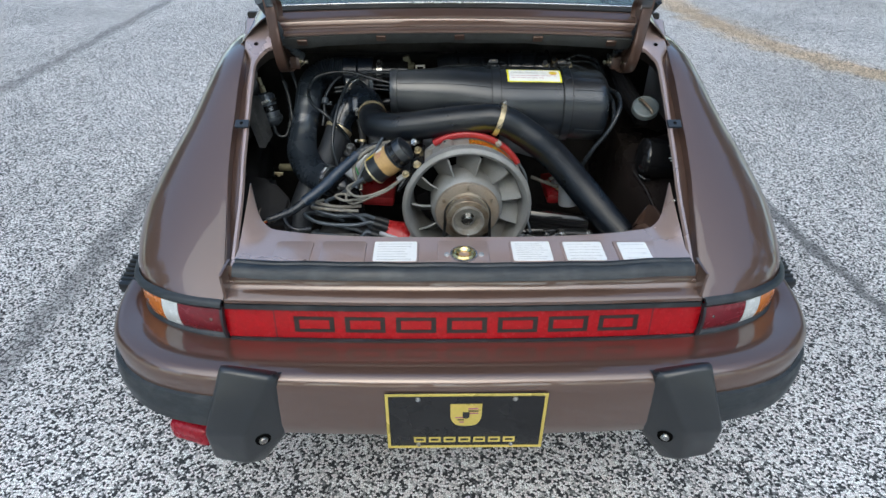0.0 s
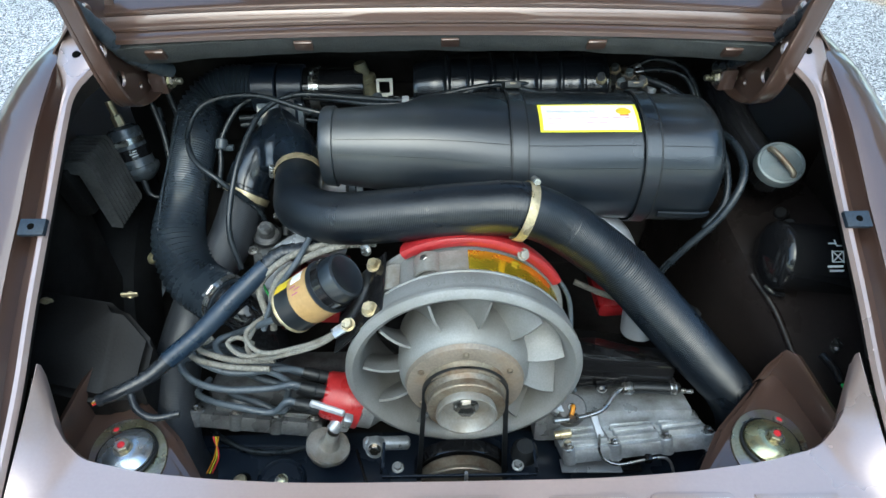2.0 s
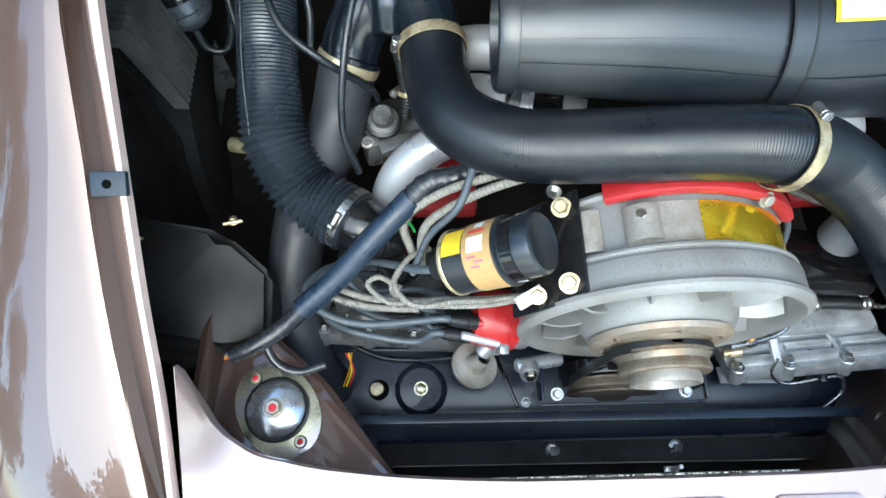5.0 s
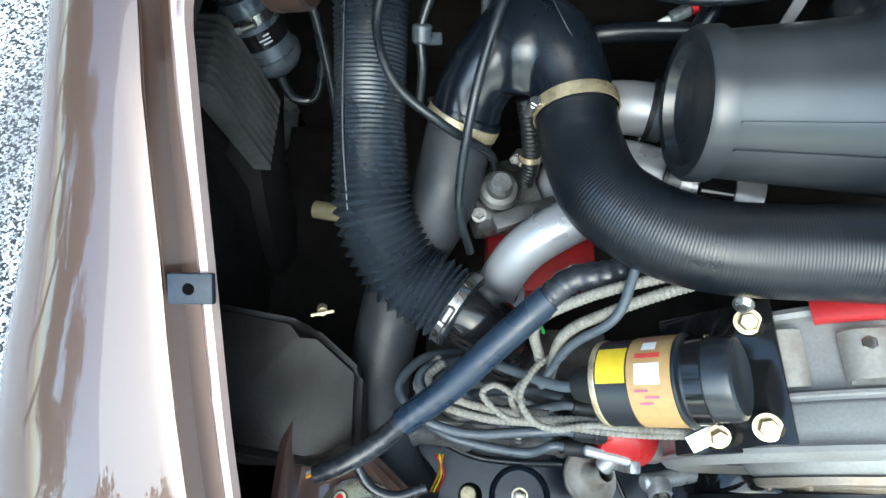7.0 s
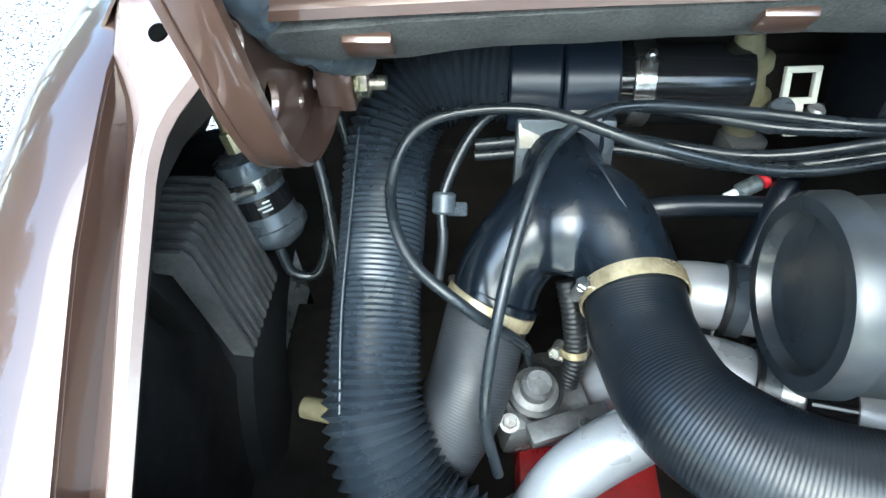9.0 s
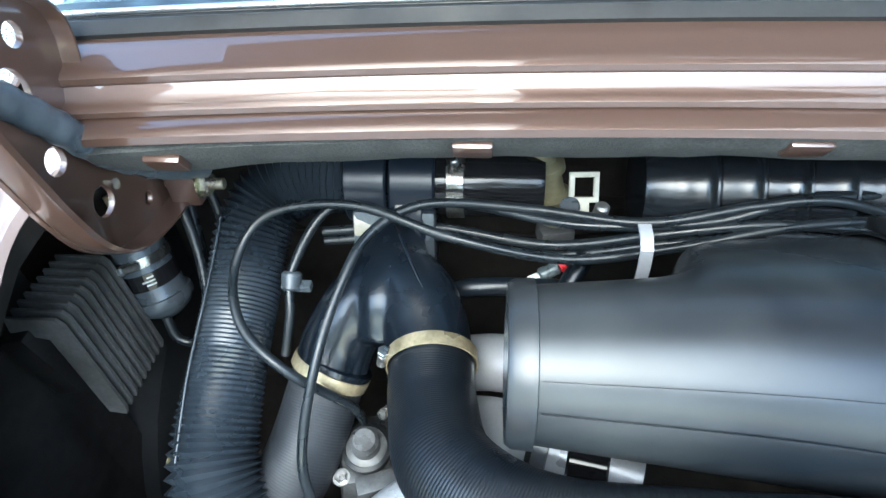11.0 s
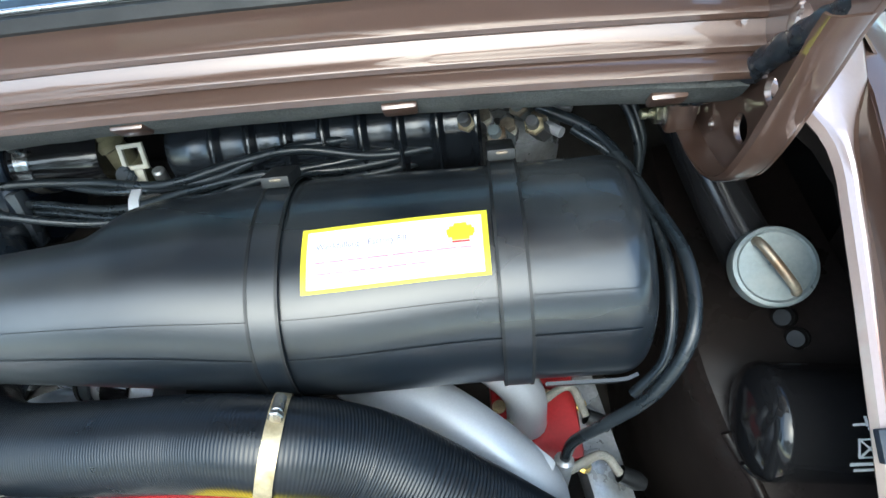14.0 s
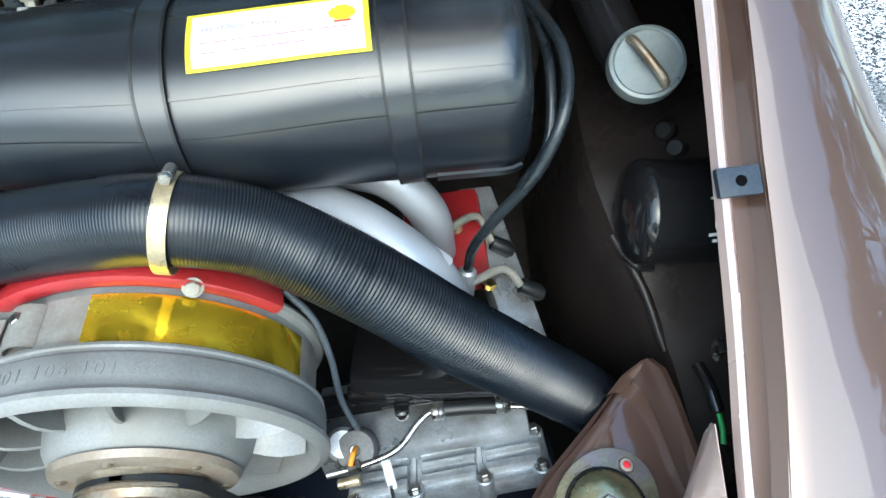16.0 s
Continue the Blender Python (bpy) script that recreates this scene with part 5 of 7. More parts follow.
part("cover_plate", on(M, block((0, 0, 0), (0.225, 0.066, 0.022), (0, 0, 0), 0.006)), ALU, cam_r)
for k in range(5):
    if k < 3:
        for x0 in (-0.075, 0.0, 0.072):
            part("cover_rib", on(M, block((x0 + 0.002, -0.018 + k * 0.018, 0.014), (0.062, 0.011, 0.013), (0, 0, 0), 0.0045)), ALU, cam_r)
    elif k == 3:
        for x0 in (-0.037, 0.037):
            part("cross_rib", on(M, block((x0, 0.0, 0.012), (0.007, 0.060, 0.010), (0, 0, 0), 0.003)), ALU, cam_r)
for x, y in ((-0.102, -0.027), (-0.035, -0.028), (0.04, -0.028), (0.102, -0.027), (-0.102, 0.027), (0.102, 0.027), (0.0, 0.028)):
    boss = part("cover_boss", on(M, lathe([(0.010, -0.01), (0.010, 0.013), (0.0085, 0.0145), (0, 0.0145)], (x, y, 0), (0, 0, 1), 20)), ALU, cam_r)
    p = M @ Vector((x, y, 0.0145))
    part("cover_nut", hexbolt(p, M.to_3x3() @ Vector((0, 0, 1)), 0.0062, 0.006, 0.0085), STEEL, boss)
part("cover_flange", block((0.212, 1.126, 0.477), (0.090, 0.024, 0.003), (-12, 0, -1), 0.001), ALU_WHITE, cam_r, "bare sheet bracket")
part("cover_flange", block((0.272, 1.127, 0.479), (0.028, 0.026, 0.005), (-12, 0, -1), 0.001), GLOSS_BLACK, cam_r)
part("housing_block", block((0.25, 1.215, 0.50), (0.24, 0.09, 0.06), (-14, 0, 0), 0.008), ALU, cam_r)
line = part("fuel_line", sweep([(0.150, 1.150, 0.560), (0.190, 1.158, 0.556), (0.225, 1.170, 0.556), (0.250, 1.195, 0.560), (0.27, 1.205, 0.562), (0.32, 1.204, 0.560), (0.37, 1.200, 0.556)], 0.0038, 10, 0.006), STEEL, cam_r, "bright steel fuel line")
part("rubber_joint", sweep([(0.278, 1.205, 0.562), (0.31, 1.2045, 0.561), (0.338, 1.203, 0.559)], 0.0085, 14, 0.006), RUBBER, line)
for x in (0.272, 0.342):
    part("crimp", lathe([(0.009, -0.008), (0.010, -0.006), (0.009, -0.001), (0.0105, 0.001), (0.009, 0.006), (0.007, 0.008)], (x, 1.204, 0.5605), (1, 0, 0), 18), STEEL, line)
part("line_nut", rod((0.172, 1.154, 0.558), (0.186, 1.158, 0.557), 0.007, 6, 0.001), STEEL, line)
part("bleed_line", sweep([(0.215, 1.135, 0.548), (0.218, 1.120, 0.520), (0.24, 1.108, 0.512), (0.285, 1.113, 0.516), (0.315, 1.115, 0.514), (0.322, 1.098, 0.498), (0.300, 1.078, 0.482)], 0.0022, 8, 0.005), STEEL, cam_r, "thin bent steel pipe")
part("line_bracket", block((0.214, 1.147, 0.548), (0.010, 0.030, 0.006), (20, 0, 12), 0.001), ALU_WHITE, cam_r)
part("line_clip", block((0.286, 1.113, 0.518), (0.010, 0.010, 0.012), (0, 0, 0), 0.002), GLOSS_BLACK, cam_r)
disc = part("grey_cap", lathe([(0.0, 0.011), (0.005, 0.011), (0.006, 0.013), (0.020, 0.012), (0.0225, 0.009), (0.0235, 0.0), (0.0235, -0.012)], (0.180, 1.176, 0.550), (0.02, -0.35, 1), 36), FIN, cam_r, "round grey plastic cap")
part("cap_wire", sweep([(0.181, 1.174, 0.562), (0.180, 1.166, 0.570), (0.176, 1.156, 0.566)], 0.003, 8, 0.003), ORANGE_WIRE, disc)
brail = part("black_rail", joined(block((0.228, 1.222, 0.556), (0.19, 0.006, 0.016), (-30, 0, 2), 0.002), block((0.228, 1.231, 0.562), (0.19, 0.014, 0.003), (-10, 0, 2), 0.001)), GLOSS_BLACK, cam_r, "black sheet edge")
part("rail_clip", joined(block((0.232, 1.214, 0.560), (0.016, 0.020, 0.012), (-20, 0, 2), 0.002), hexbolt((0.232, 1.206, 0.560), (0, -0.6, 0.8), 0.006, 0.004, 0.008)), GLOSS_BLACK, brail)
part("thermo_valve", lathe([(0, 0.02), (0.014, 0.02), (0.018, 0.016), (0.018, 0.0), (0.014, -0.01), (0.012, -0.03)], (0.165, 1.185, 0.545), (0.1, -0.3, 1), 24), ALU, cam_r)
part("copper_fitting", rod((0.155, 1.148, 0.525), (0.18, 1.150, 0.528), 0.006, 12, 0.001), BRASS, cam_r)

cam_l = thing("cam_housing", (-0.27, 1.17, 0.44), "dark cast aluminium camshaft cover below the ignition leads", "engine cover")
M2 = pose(-0.292, 1.212, 0.500, -30, 6, -3)
part("cover_plate", on(M2, block((0, 0, 0), (0.20, 0.085, 0.024), (0, 0, 0), 0.006)), ALU_DARK, cam_l)
for k in range(4):
    part("cover_rib", on(M2, block((0.01, -0.026 + k * 0.017, 0.014), (0.15, 0.006, 0.010), (0, 0, 0), 0.002)), ALU_DARK, cam_l)
for x, y in ((-0.09, -0.034), (-0.03, -0.036), (0.03, -0.036), (0.085, -0.034), (-0.06, 0.034), (0.06, 0.034)):
    boss = part("cover_boss", on(M2, lathe([(0.011, -0.01), (0.011, 0.014), (0.009, 0.0155), (0, 0.0155)], (x, y, 0), (0, 0, 1), 20)), ALU_DARK, cam_l)
    part("cover_nut", hexbolt(M2 @ Vector((x, y, 0.0155)), M2.to_3x3() @ Vector((0, 0, 1)), 0.0062, 0.006, 0.0085), STEEL, boss)
part("housing_block", block((-0.26, 1.262, 0.505), (0.22, 0.09, 0.07), (-14, 0, 0), 0.01), ALU_DARK, cam_l)
part("cover_hump", on(M2, lathe([(0, 0.034), (0.018, 0.032), (0.026, 0.022), (0.028, 0.0)], (-0.035, 0.0, 0.0), (0, 0, 1), 28)), ALU_DARK, cam_l)
part("cover_hump", on(M2, lathe([(0, 0.024), (0.012, 0.022), (0.017, 0.014), (0.018, 0.0)], (0.035, 0.012, 0.0), (0, 0, 1), 24)), ALU_DARK, cam_l)

# distributor
dist = thing("distributor", (-0.175, 1.17, 0.46), "red-capped distributor beside the fan", "distributor")
DA = V(-0.93, 0.03, 0.34)
DA = DA / np.linalg.norm(DA)
dc = V(-0.142, 1.194, 0.556)
cap = part("distributor_cap", lathe([(0.040, -0.010), (0.041, 0.0), (0.040, 0.012), (0.036, 0.028), (0.034, 0.042), (0.030, 0.047), (0.0, 0.048)], dc, DA, 36), RED_CAP, dist, "red distributor cap")
part("distributor_body", lathe([(0.037, -0.010), (0.036, -0.03), (0.022, -0.045), (0.016, -0.06), (0.016, -0.10)], dc, DA, 28), ALU, dist)
_, ds, du = frame_of(DA)
towers = []
for k in range(7):
    a = radians(k * 60)
    rr = 0.026 if k < 6 else 0.0
    b = dc + rr * (math.cos(a) * ds + math.sin(a) * du) + DA * 0.040
    towers.append(b)
    part("cap_tower", lathe([(0.0085, 0), (0.0075, 0.016), (0.0065, 0.018), (0, 0.018)], b, DA, 14), RED_CAP, cap)
    part("lead_boot", lathe([(0.0095, 0.008), (0.0098, 0.020), (0.0088, 0.021), (0.0095, 0.024), (0.0088, 0.027), (0.0092, 0.032), (0.007, 0.044), (0.0, 0.044)], b, DA, 16), RUBBER, cap, "black rubber lead boot")
part("cap_clip", rod((-0.199, 1.168, 0.588), (-0.150, 1.158, 0.575), 0.0055, 8, 0.002), ALU_WHITE, dist, "bright spring clip")
part("cap_clip", block((-0.150, 1.156, 0.556), (0.014, 0.016, 0.040), (10, 20, 0), 0.004), ALU, dist)
part("vacuum_unit", lathe([(0.009, 0.036), (0.010, 0.016), (0.016, 0.008), (0.027, 0.005), (0.0315, 0.006), (0.033, 0.003), (0.032, -0.002), (0.024, -0.016), (0.010, -0.022), (0, -0.022)], (-0.180, 1.143, 0.512), (0.30, 0.10, 0.85), 36), DULL, dist, "dished plated vacuum unit")
part("vacuum_arm", rod((-0.172, 1.152, 0.540), (-0.155, 1.168, 0.556), 0.010, 14, 0.003), ALU, dist)
arm = part("pivot_bracket", joined(rod((-0.125, 1.138, 0.528), (-0.06, 1.15, 0.51), 0.010, 12, 0.003), lathe([(0, 0.008), (0.013, 0.008), (0.014, -0.008), (0, -0.008)], (-0.108, 1.131, 0.530), (0, -0.8, 0.5), 20)), ALU, dist)
part("pivot_nut", hexbolt((-0.108, 1.125, 0.535), (0, -0.8, 0.5), 0.007, 0.006, 0.009), STEEL, arm)

# ignition leads, slate grey, in loops towards the left
LEADS = [
    [(-0.243, 1.205, 0.618), (-0.305, 1.196, 0.622), (-0.349, 1.207, 0.628), (-0.369, 1.223, 0.632), (-0.365, 1.239, 0.630), (-0.340, 1.252, 0.615), (-0.30, 1.262, 0.585)],
    [(-0.259, 1.183, 0.602), (-0.316, 1.180, 0.605), (-0.361, 1.191, 0.608), (-0.389, 1.214, 0.612), (-0.390, 1.235, 0.605), (-0.365, 1.262, 0.59), (-0.32, 1.275, 0.565)],
    [(-0.252, 1.225, 0.600), (-0.300, 1.222, 0.606), (-0.340, 1.215, 0.612), (-0.362, 1.228, 0.610), (-0.345, 1.250, 0.595), (-0.30, 1.255, 0.57)],
    [(-0.255, 1.165, 0.570), (-0.300, 1.170, 0.575), (-0.345, 1.182, 0.575), (-0.375, 1.205, 0.565), (-0.37, 1.24, 0.55)],
    [(-0.245, 1.215, 0.560), (-0.290, 1.230, 0.565), (-0.320, 1.248, 0.562), (-0.335, 1.275, 0.55)],
    [(-0.250, 1.190, 0.535), (-0.290, 1.200, 0.545), (-0.330, 1.215, 0.545), (-0.355, 1.245, 0.535)],
]
order = sorted(range(6), key=lambda k: -towers[k][2])
for k, pts in zip(order, LEADS):
    leads = thing("ignition_lead", tuple(towers[k]), "slate grey ignition lead looping to the engine's side", "cable", "leads of the distributor")
    part("lead", sweep([towers[k] + DA * 0.040, towers[k] + DA * 0.055] + pts, 0.0050, 10, 0.006), CABLE_GREY, leads)

# ignition coil
coil = thing("ignition_coil", (-0.18, 1.21, 0.72), "black ignition coil with tan label, strapped beside the fan", "coil")
cb, cc = V(-0.207, 1.2095, 0.738), V(-0.126, 1.203, 0.805)
CA = cc - cb
CL = np.linalg.norm(CA)
CA = CA / CL


def coil_ring(profile, *a, **k):
    return lathe([(r * 1.10, h) for r, h in profile], *a, **k)


part("coil_can", coil_ring([(0, 0), (0.0251, 0), (0.0302, 0.002), (0.0308, 0.006), (0.0308, CL * 0.62), (0.0325, CL * 0.63), (0.0325, CL * 0.645), (0.0285, CL * 0.66), (0.0279, CL * 0.93), (0.0268, CL * 0.97), (0.0239, CL * 0.985), (0.0217, CL * 0.97), (0.0, CL * 0.965)], cb, CA, 44), PLASTIC, coil)
part("coil_label", coil_ring([(0.0313, CL * 0.30), (0.0315, CL * 0.301), (0.0315, CL * 0.615), (0.0313, CL * 0.616)], cb, CA, 44), ORANGE_LABEL, coil, "scuffed tan paper label")
part("coil_rim", coil_ring([(0.0310, 0.0), (0.0318, 0.001), (0.0318, 0.004), (0.0310, 0.005)], cb, CA, 44), BRASS, coil)
d, s, u = frame_of(CA)
part("warning_label", coil_ring([(0.0311, CL * 0.06), (0.0313, CL * 0.061), (0.0313, CL * 0.285), (0.0311, CL * 0.286)], cb, CA, 12, start=78, turn=50), YELLOW_LABEL, coil, "yellow warning label")
part("label_mark", coil_ring([(0.0317, CL * 0.36), (0.0319, CL * 0.361), (0.0319, CL * 0.54), (0.0317, CL * 0.541)], cb, CA, 8, start=75, turn=26), WHITE, coil)
part("label_mark", coil_ring([(0.0317, CL * 0.36), (0.0319, CL * 0.361), (0.0319, CL * 0.54), (0.0317, CL * 0.541)], cb, CA, 8, start=108, turn=7), INK_RED, coil)
part("label_mark", coil_ring([(0.0317, CL * 0.40), (0.0319, CL * 0.401), (0.0319, CL * 0.50), (0.0317, CL * 0.501)], cb, CA, 8, start=120, turn=14), WHITE, coil)
for a, h in ((50, 0.42), (58, 0.47), (66, 0.40), (138, 0.44), (147, 0.40), (156, 0.46)):
    part("label_scribble", coil_ring([(0.0317, CL * (h - 0.05)), (0.0319, CL * (h - 0.049)), (0.0319, CL * (h + 0.05)), (0.0317, CL * (h + 0.051))], cb, CA, 4, start=a, turn=3), INK_MAUVE, coil)
part("coil_boot", coil_ring([(0.012, -0.028), (0.014, -0.02), (0.016, -0.004), (0.016, 0.001)], cb, CA, 20), RUBBER, coil)
part("coil_bracket", block((-0.116, 1.213, 0.746), (0.004, 0.115, 0.095), (0, 42, 0), 0.0015), GLOSS_BLACK, coil, "black bracket plate")
part("coil_strap", coil_ring([(0.0285, CL * 0.68), (0.0300, CL * 0.685), (0.0300, CL * 0.80), (0.0285, CL * 0.805)], cb, CA, 44), GLOSS_BLACK, coil)
for y in (1.254, 1.173):
    part("bracket_bolt", hexbolt((-0.100, y, 0.772), (-0.3, -0.25, 0.9), 0.0075, 0.009, 0.0105), BRASS, coil)
lug = part("earth_lug", block((-0.135, 1.168, 0.745), (0.030, 0.014, 0.004), (10, -20, 25), 0.001), ALU, coil)
part("bracket_bolt", hexbolt((-0.128, 1.168, 0.750), (-0.2, -0.4, 0.9), 0.007, 0.008, 0.009), BRASS, lug)

# air hoses
duct = thing("fan_hose", (0.1, 1.28, 0.80), "fine-ribbed black air hose curving across the engine", "hose")
HP = [(-0.228, 1.447, 0.794), (-0.223, 1.400, 0.790), (-0.205, 1.344, 0.801), (-0.146, 1.303, 0.814), (-0.050, 1.289, 0.831), (0.027, 1.284, 0.841), (0.096, 1.276, 0.846), (0.158, 1.276, 0.814), (0.232, 1.252, 0.763), (0.300, 1.231, 0.694), (0.367, 1.219, 0.620), (0.433, 1.207, 0.546), (0.470, 1.200, 0.476), (0.483, 1.190, 0.401), (0.487, 1.181, 0.329)]
part("hose_wall", sweep(HP, lambda t: 0.0356 + 0.0012 * min(1, max(0, (t - 0.55) / 0.1)), 32, 0.01, lambda t: 0.00013 + 0.00042 * min(1, max(0, (t - 0.40) / 0.12)), lambda t: 0.0023 + 0.0008 * min(1, max(0, (t - 0.40) / 0.12))), HOSE, duct)
hose_clamp(duct, (0.096, 1.2745, 0.8445), (0.93, -0.05, -0.30), 0.0384, 0.012, 112)
hose_clamp(duct, (-0.2275, 1.442, 0.794), (-0.10, 1, 0.10), 0.0372, 0.012, 168)

elbow = thing("air_elbow", (-0.28, 1.51, 0.74), "satin black moulded elbow joining two air hoses", "elbow")
ENDR, ENDL = [(-0.228, 1.438, 0.794), (-0.232, 1.466, 0.801), (-0.246, 1.500, 0.812)], [(-0.327, 1.464, 0.741), (-0.318, 1.486, 0.765), (-0.294, 1.506, 0.796)]
NECK = [(-0.271, 1.530, 0.812), (-0.273, 1.552, 0.816), (-0.274, 1.572, 0.818)]
bend = part("elbow_bend", joined(sweep([(-0.275, 1.468, 0.781), (-0.273, 1.482, 0.792), (-0.271, 1.500, 0.806)] + NECK, lambda t: 0.021 + 0.013 * min(1, t * 3) - 0.003 * t, 30, 0.006), sweep(ENDR + NECK, lambda t: 0.0345 + 0.002 * math.sin(math.pi * min(1, t * 1.25)) - 0.003 * t, 30, 0.006), sweep(ENDL + NECK, lambda t: 0.0345 + 0.002 * math.sin(math.pi * min(1, t * 1.25)) - 0.003 * t, 30, 0.006)), ELBOW, elbow)
skin = bend.modifiers.new("skin", "REMESH")
skin.mode, skin.voxel_size, skin.use_smooth_shade = "VOXEL", 0.0028, True
melt = bend.modifiers.new("melt", "SMOOTH")
melt.factor, melt.iterations = 0.5, 14
for c, d, r in ((ENDR[0], (-0.10, 1, 0.10), 0.0362), (ENDL[0], (0.42, 0.6, 0.68), 0.0362)):
    part("elbow_bead", lathe([(r - 0.003, 0.006), (r, 0.008), (r, 0.013), (r - 0.003, 0.015)], c, d, 40), ELBOW, bend)
part("elbow_seam", sweep([(-0.236, 1.480, 0.8415), (-0.254, 1.514, 0.8535), (-0.270, 1.552, 0.8560)], 0.0012, 6, 0.006), ELBOW, bend)
part("neck_flange", block((-0.272, 1.560, 0.820), (0.078, 0.018, 0.068), (-18, 0, 0), 0.005), CANISTER, elbow, "grey outlet flange of the blower")
heater = thing("heater_hose", (-0.37, 1.30, 0.55), "grey-black ribbed paper heater hose", "hose")
part("hose_wall", sweep([(-0.328, 1.466, 0.739), (-0.349, 1.402, 0.692), (-0.392, 1.336, 0.636), (-0.419, 1.240, 0.562), (-0.408, 1.159, 0.495), (-0.378, 1.123, 0.430)], 0.0345, 26, 0.01, 0.00012, 0.0024), HOSE_GREY, heater)
hose_clamp(heater, (-0.3275, 1.467, 0.740), (0.42, 0.6, 0.68), 0.0366, 0.011, 200)

bell = thing("blower_hose", (-0.42, 1.42, 0.70), "black corrugated bellows hose from the blower", "hose")
BP = [(-0.317, 1.607, 0.862), (-0.359, 1.609, 0.861), (-0.396, 1.599, 0.846), (-0.414, 1.568, 0.821), (-0.417, 1.518, 0.788), (-0.418, 1.440, 0.750), (-0.414, 1.375, 0.716), (-0.388, 1.330, 0.683), (-0.354, 1.307, 0.672), (-0.325, 1.288, 0.670)]
part("hose_wall", sweep(BP, lambda t: 0.0345 + 0.003 * min(1, max(0, (t - 0.55) / 0.2)), 30, 0.01, lambda t: ease([(0, 0.0028), (0.26, 0.0028), (0.34, 0.0014), (0.6, 0.0014), (0.7, 0.0032), (1, 0.0032)], t), lambda t: ease([(0, 0.0066), (0.26, 0.0066), (0.34, 0.0052), (0.6, 0.0052), (0.7, 0.0078), (1, 0.0078)], t)), BELLOWS, bell)
part("hose_ridge", sweep([V(*p) + V(-0.020, -0.012, 0.030) for p in BP[3:7]], 0.0012, 8, 0.006), BELLOWS, bell)
hose_clamp(bell, (-0.331, 1.293, 0.6705), (0.8, -0.55, -0.05), 0.039, 0.010, 62, STEEL)
part("outlet_pipe", sweep([(-0.335, 1.296, 0.671), (-0.308, 1.280, 0.668), (-0.285, 1.272, 0.640), (-0.275, 1.270, 0.58)], 0.032, 24, 0.01), GLOSS_BLACK, bell)

# blower motor
blower = thing("blower_motor", (-0.24, 1.605, 0.80), "black blower motor with grey collars and silver band", "blower")
BC = V(0, 1.607, 0.860)
part("collar", lathe([(0.040, -0.318), (0.042, -0.316), (0.042, -0.280), (0.040, -0.278)], BC, (1, 0, 0), 40), TIN, blower)
part("collar", lathe([(0.0385, -0.276), (0.040, -0.274), (0.040, -0.236), (0.038, -0.234), (0.0, -0.234)], BC, (1, 0, 0), 40), TIN, blower)
part("motor_can", lathe([(0.034, -0.236), (0.0345, -0.225), (0.0345, -0.140), (0.032, -0.134), (0.0, -0.133)], BC, (1, 0, 0), 40), GLOSS_BLACK, blower)
part("silver_band", lathe([(0.0348, -0.224), (0.0362, -0.223), (0.0362, -0.208), (0.0348, -0.207)], BC, (1, 0, 0), 40), STEEL, blower)
part("band_screw", rod(BC + V(-0.2155, -0.022, 0.028), BC + V(-0.2155, -0.026, 0.042), 0.004, 10, 0.001), STEEL, blower)
part("blower_volute", lathe([(0.0, -0.02), (0.06, -0.02), (0.066, -0.012), (0.066, 0.012), (0.06, 0.02), (0.0, 0.02)], (-0.258, 1.615, 0.815), (1, 0, 0), 40), TIN, blower)
part("collar_plate", block((-0.286, 1.560, 0.842), (0.046, 0.003, 0.020), (-30, 0, 6), 0.001), DULL, blower, "dull steel bracket plate")
part("volute_lug", block((-0.300, 1.578, 0.872), (0.010, 0.008, 0.014), (-25, 0, 0), 0.001), STEEL, blower)
holder = thing("strap_holder", (-0.1, 1.585, 0.83), "cream nylon square ring holder by the blower", "holder")
HM = pose(-0.099, 1.584, 0.872, 62, 0, 4)
part("ring", joined(*[on(HM, block(c, sz, (0, 0, 0), 0.0012)) for c, sz in (((0, 0.0115, 0), (0.027, 0.005, 0.005)), ((0, -0.0115, 0), (0.027, 0.005, 0.005)), ((0.011, 0, 0), (0.005, 0.020, 0.005)), ((-0.011, 0, 0), (0.005, 0.020, 0.005)))]), CREAM, holder)
part("stem", on(HM, block((0, -0.026, -0.002), (0.011, 0.026, 0.004), (0, 0, 0), 0.001)), CREAM, holder)
part("cup", rod((-0.082, 1.582, 0.83), (-0.080, 1.58, 0.855), 0.007, 14, 0.002), ALU, holder)

# intake boot
boot = thing("intake_boot", (0.07, 1.61, 0.80), "fat-ribbed black rubber intake boot", "hose")
prof = [(0.0, -0.005), (0.0407, -0.004), (0.0452, 0.004), (0.0463, 0.014)]
for k in range(8):
    a = 0.020 + k * 0.0365
    prof += [(0.0486, a), (0.0497, a + 0.010), (0.0492, a + 0.022), (0.0514, a + 0.026), (0.0554, a + 0.0285), (0.0554, a + 0.0325), (0.0514, a + 0.035)]
part("boot_wall", lathe(prof, (-0.046, 1.598, 0.864), (1, 0, 0.012), 40), BOOT, boot)
for k in range(8):
    part("boot_ring", lathe([(0.0555, -0.0020), (0.0567, -0.0010), (0.0567, 0.0010), (0.0555, 0.0020)], (-0.046 + 0.020 + 0.0305 + k * 0.0365, 1.598, 0.8644 + 0.00044 * k), (1, 0, 0.012), 40), BOOT, boot)

# air cleaner box
box = thing("air_cleaner", (0.12, 1.43, 0.74), "long black plastic air cleaner housing with two straps", "air cleaner")


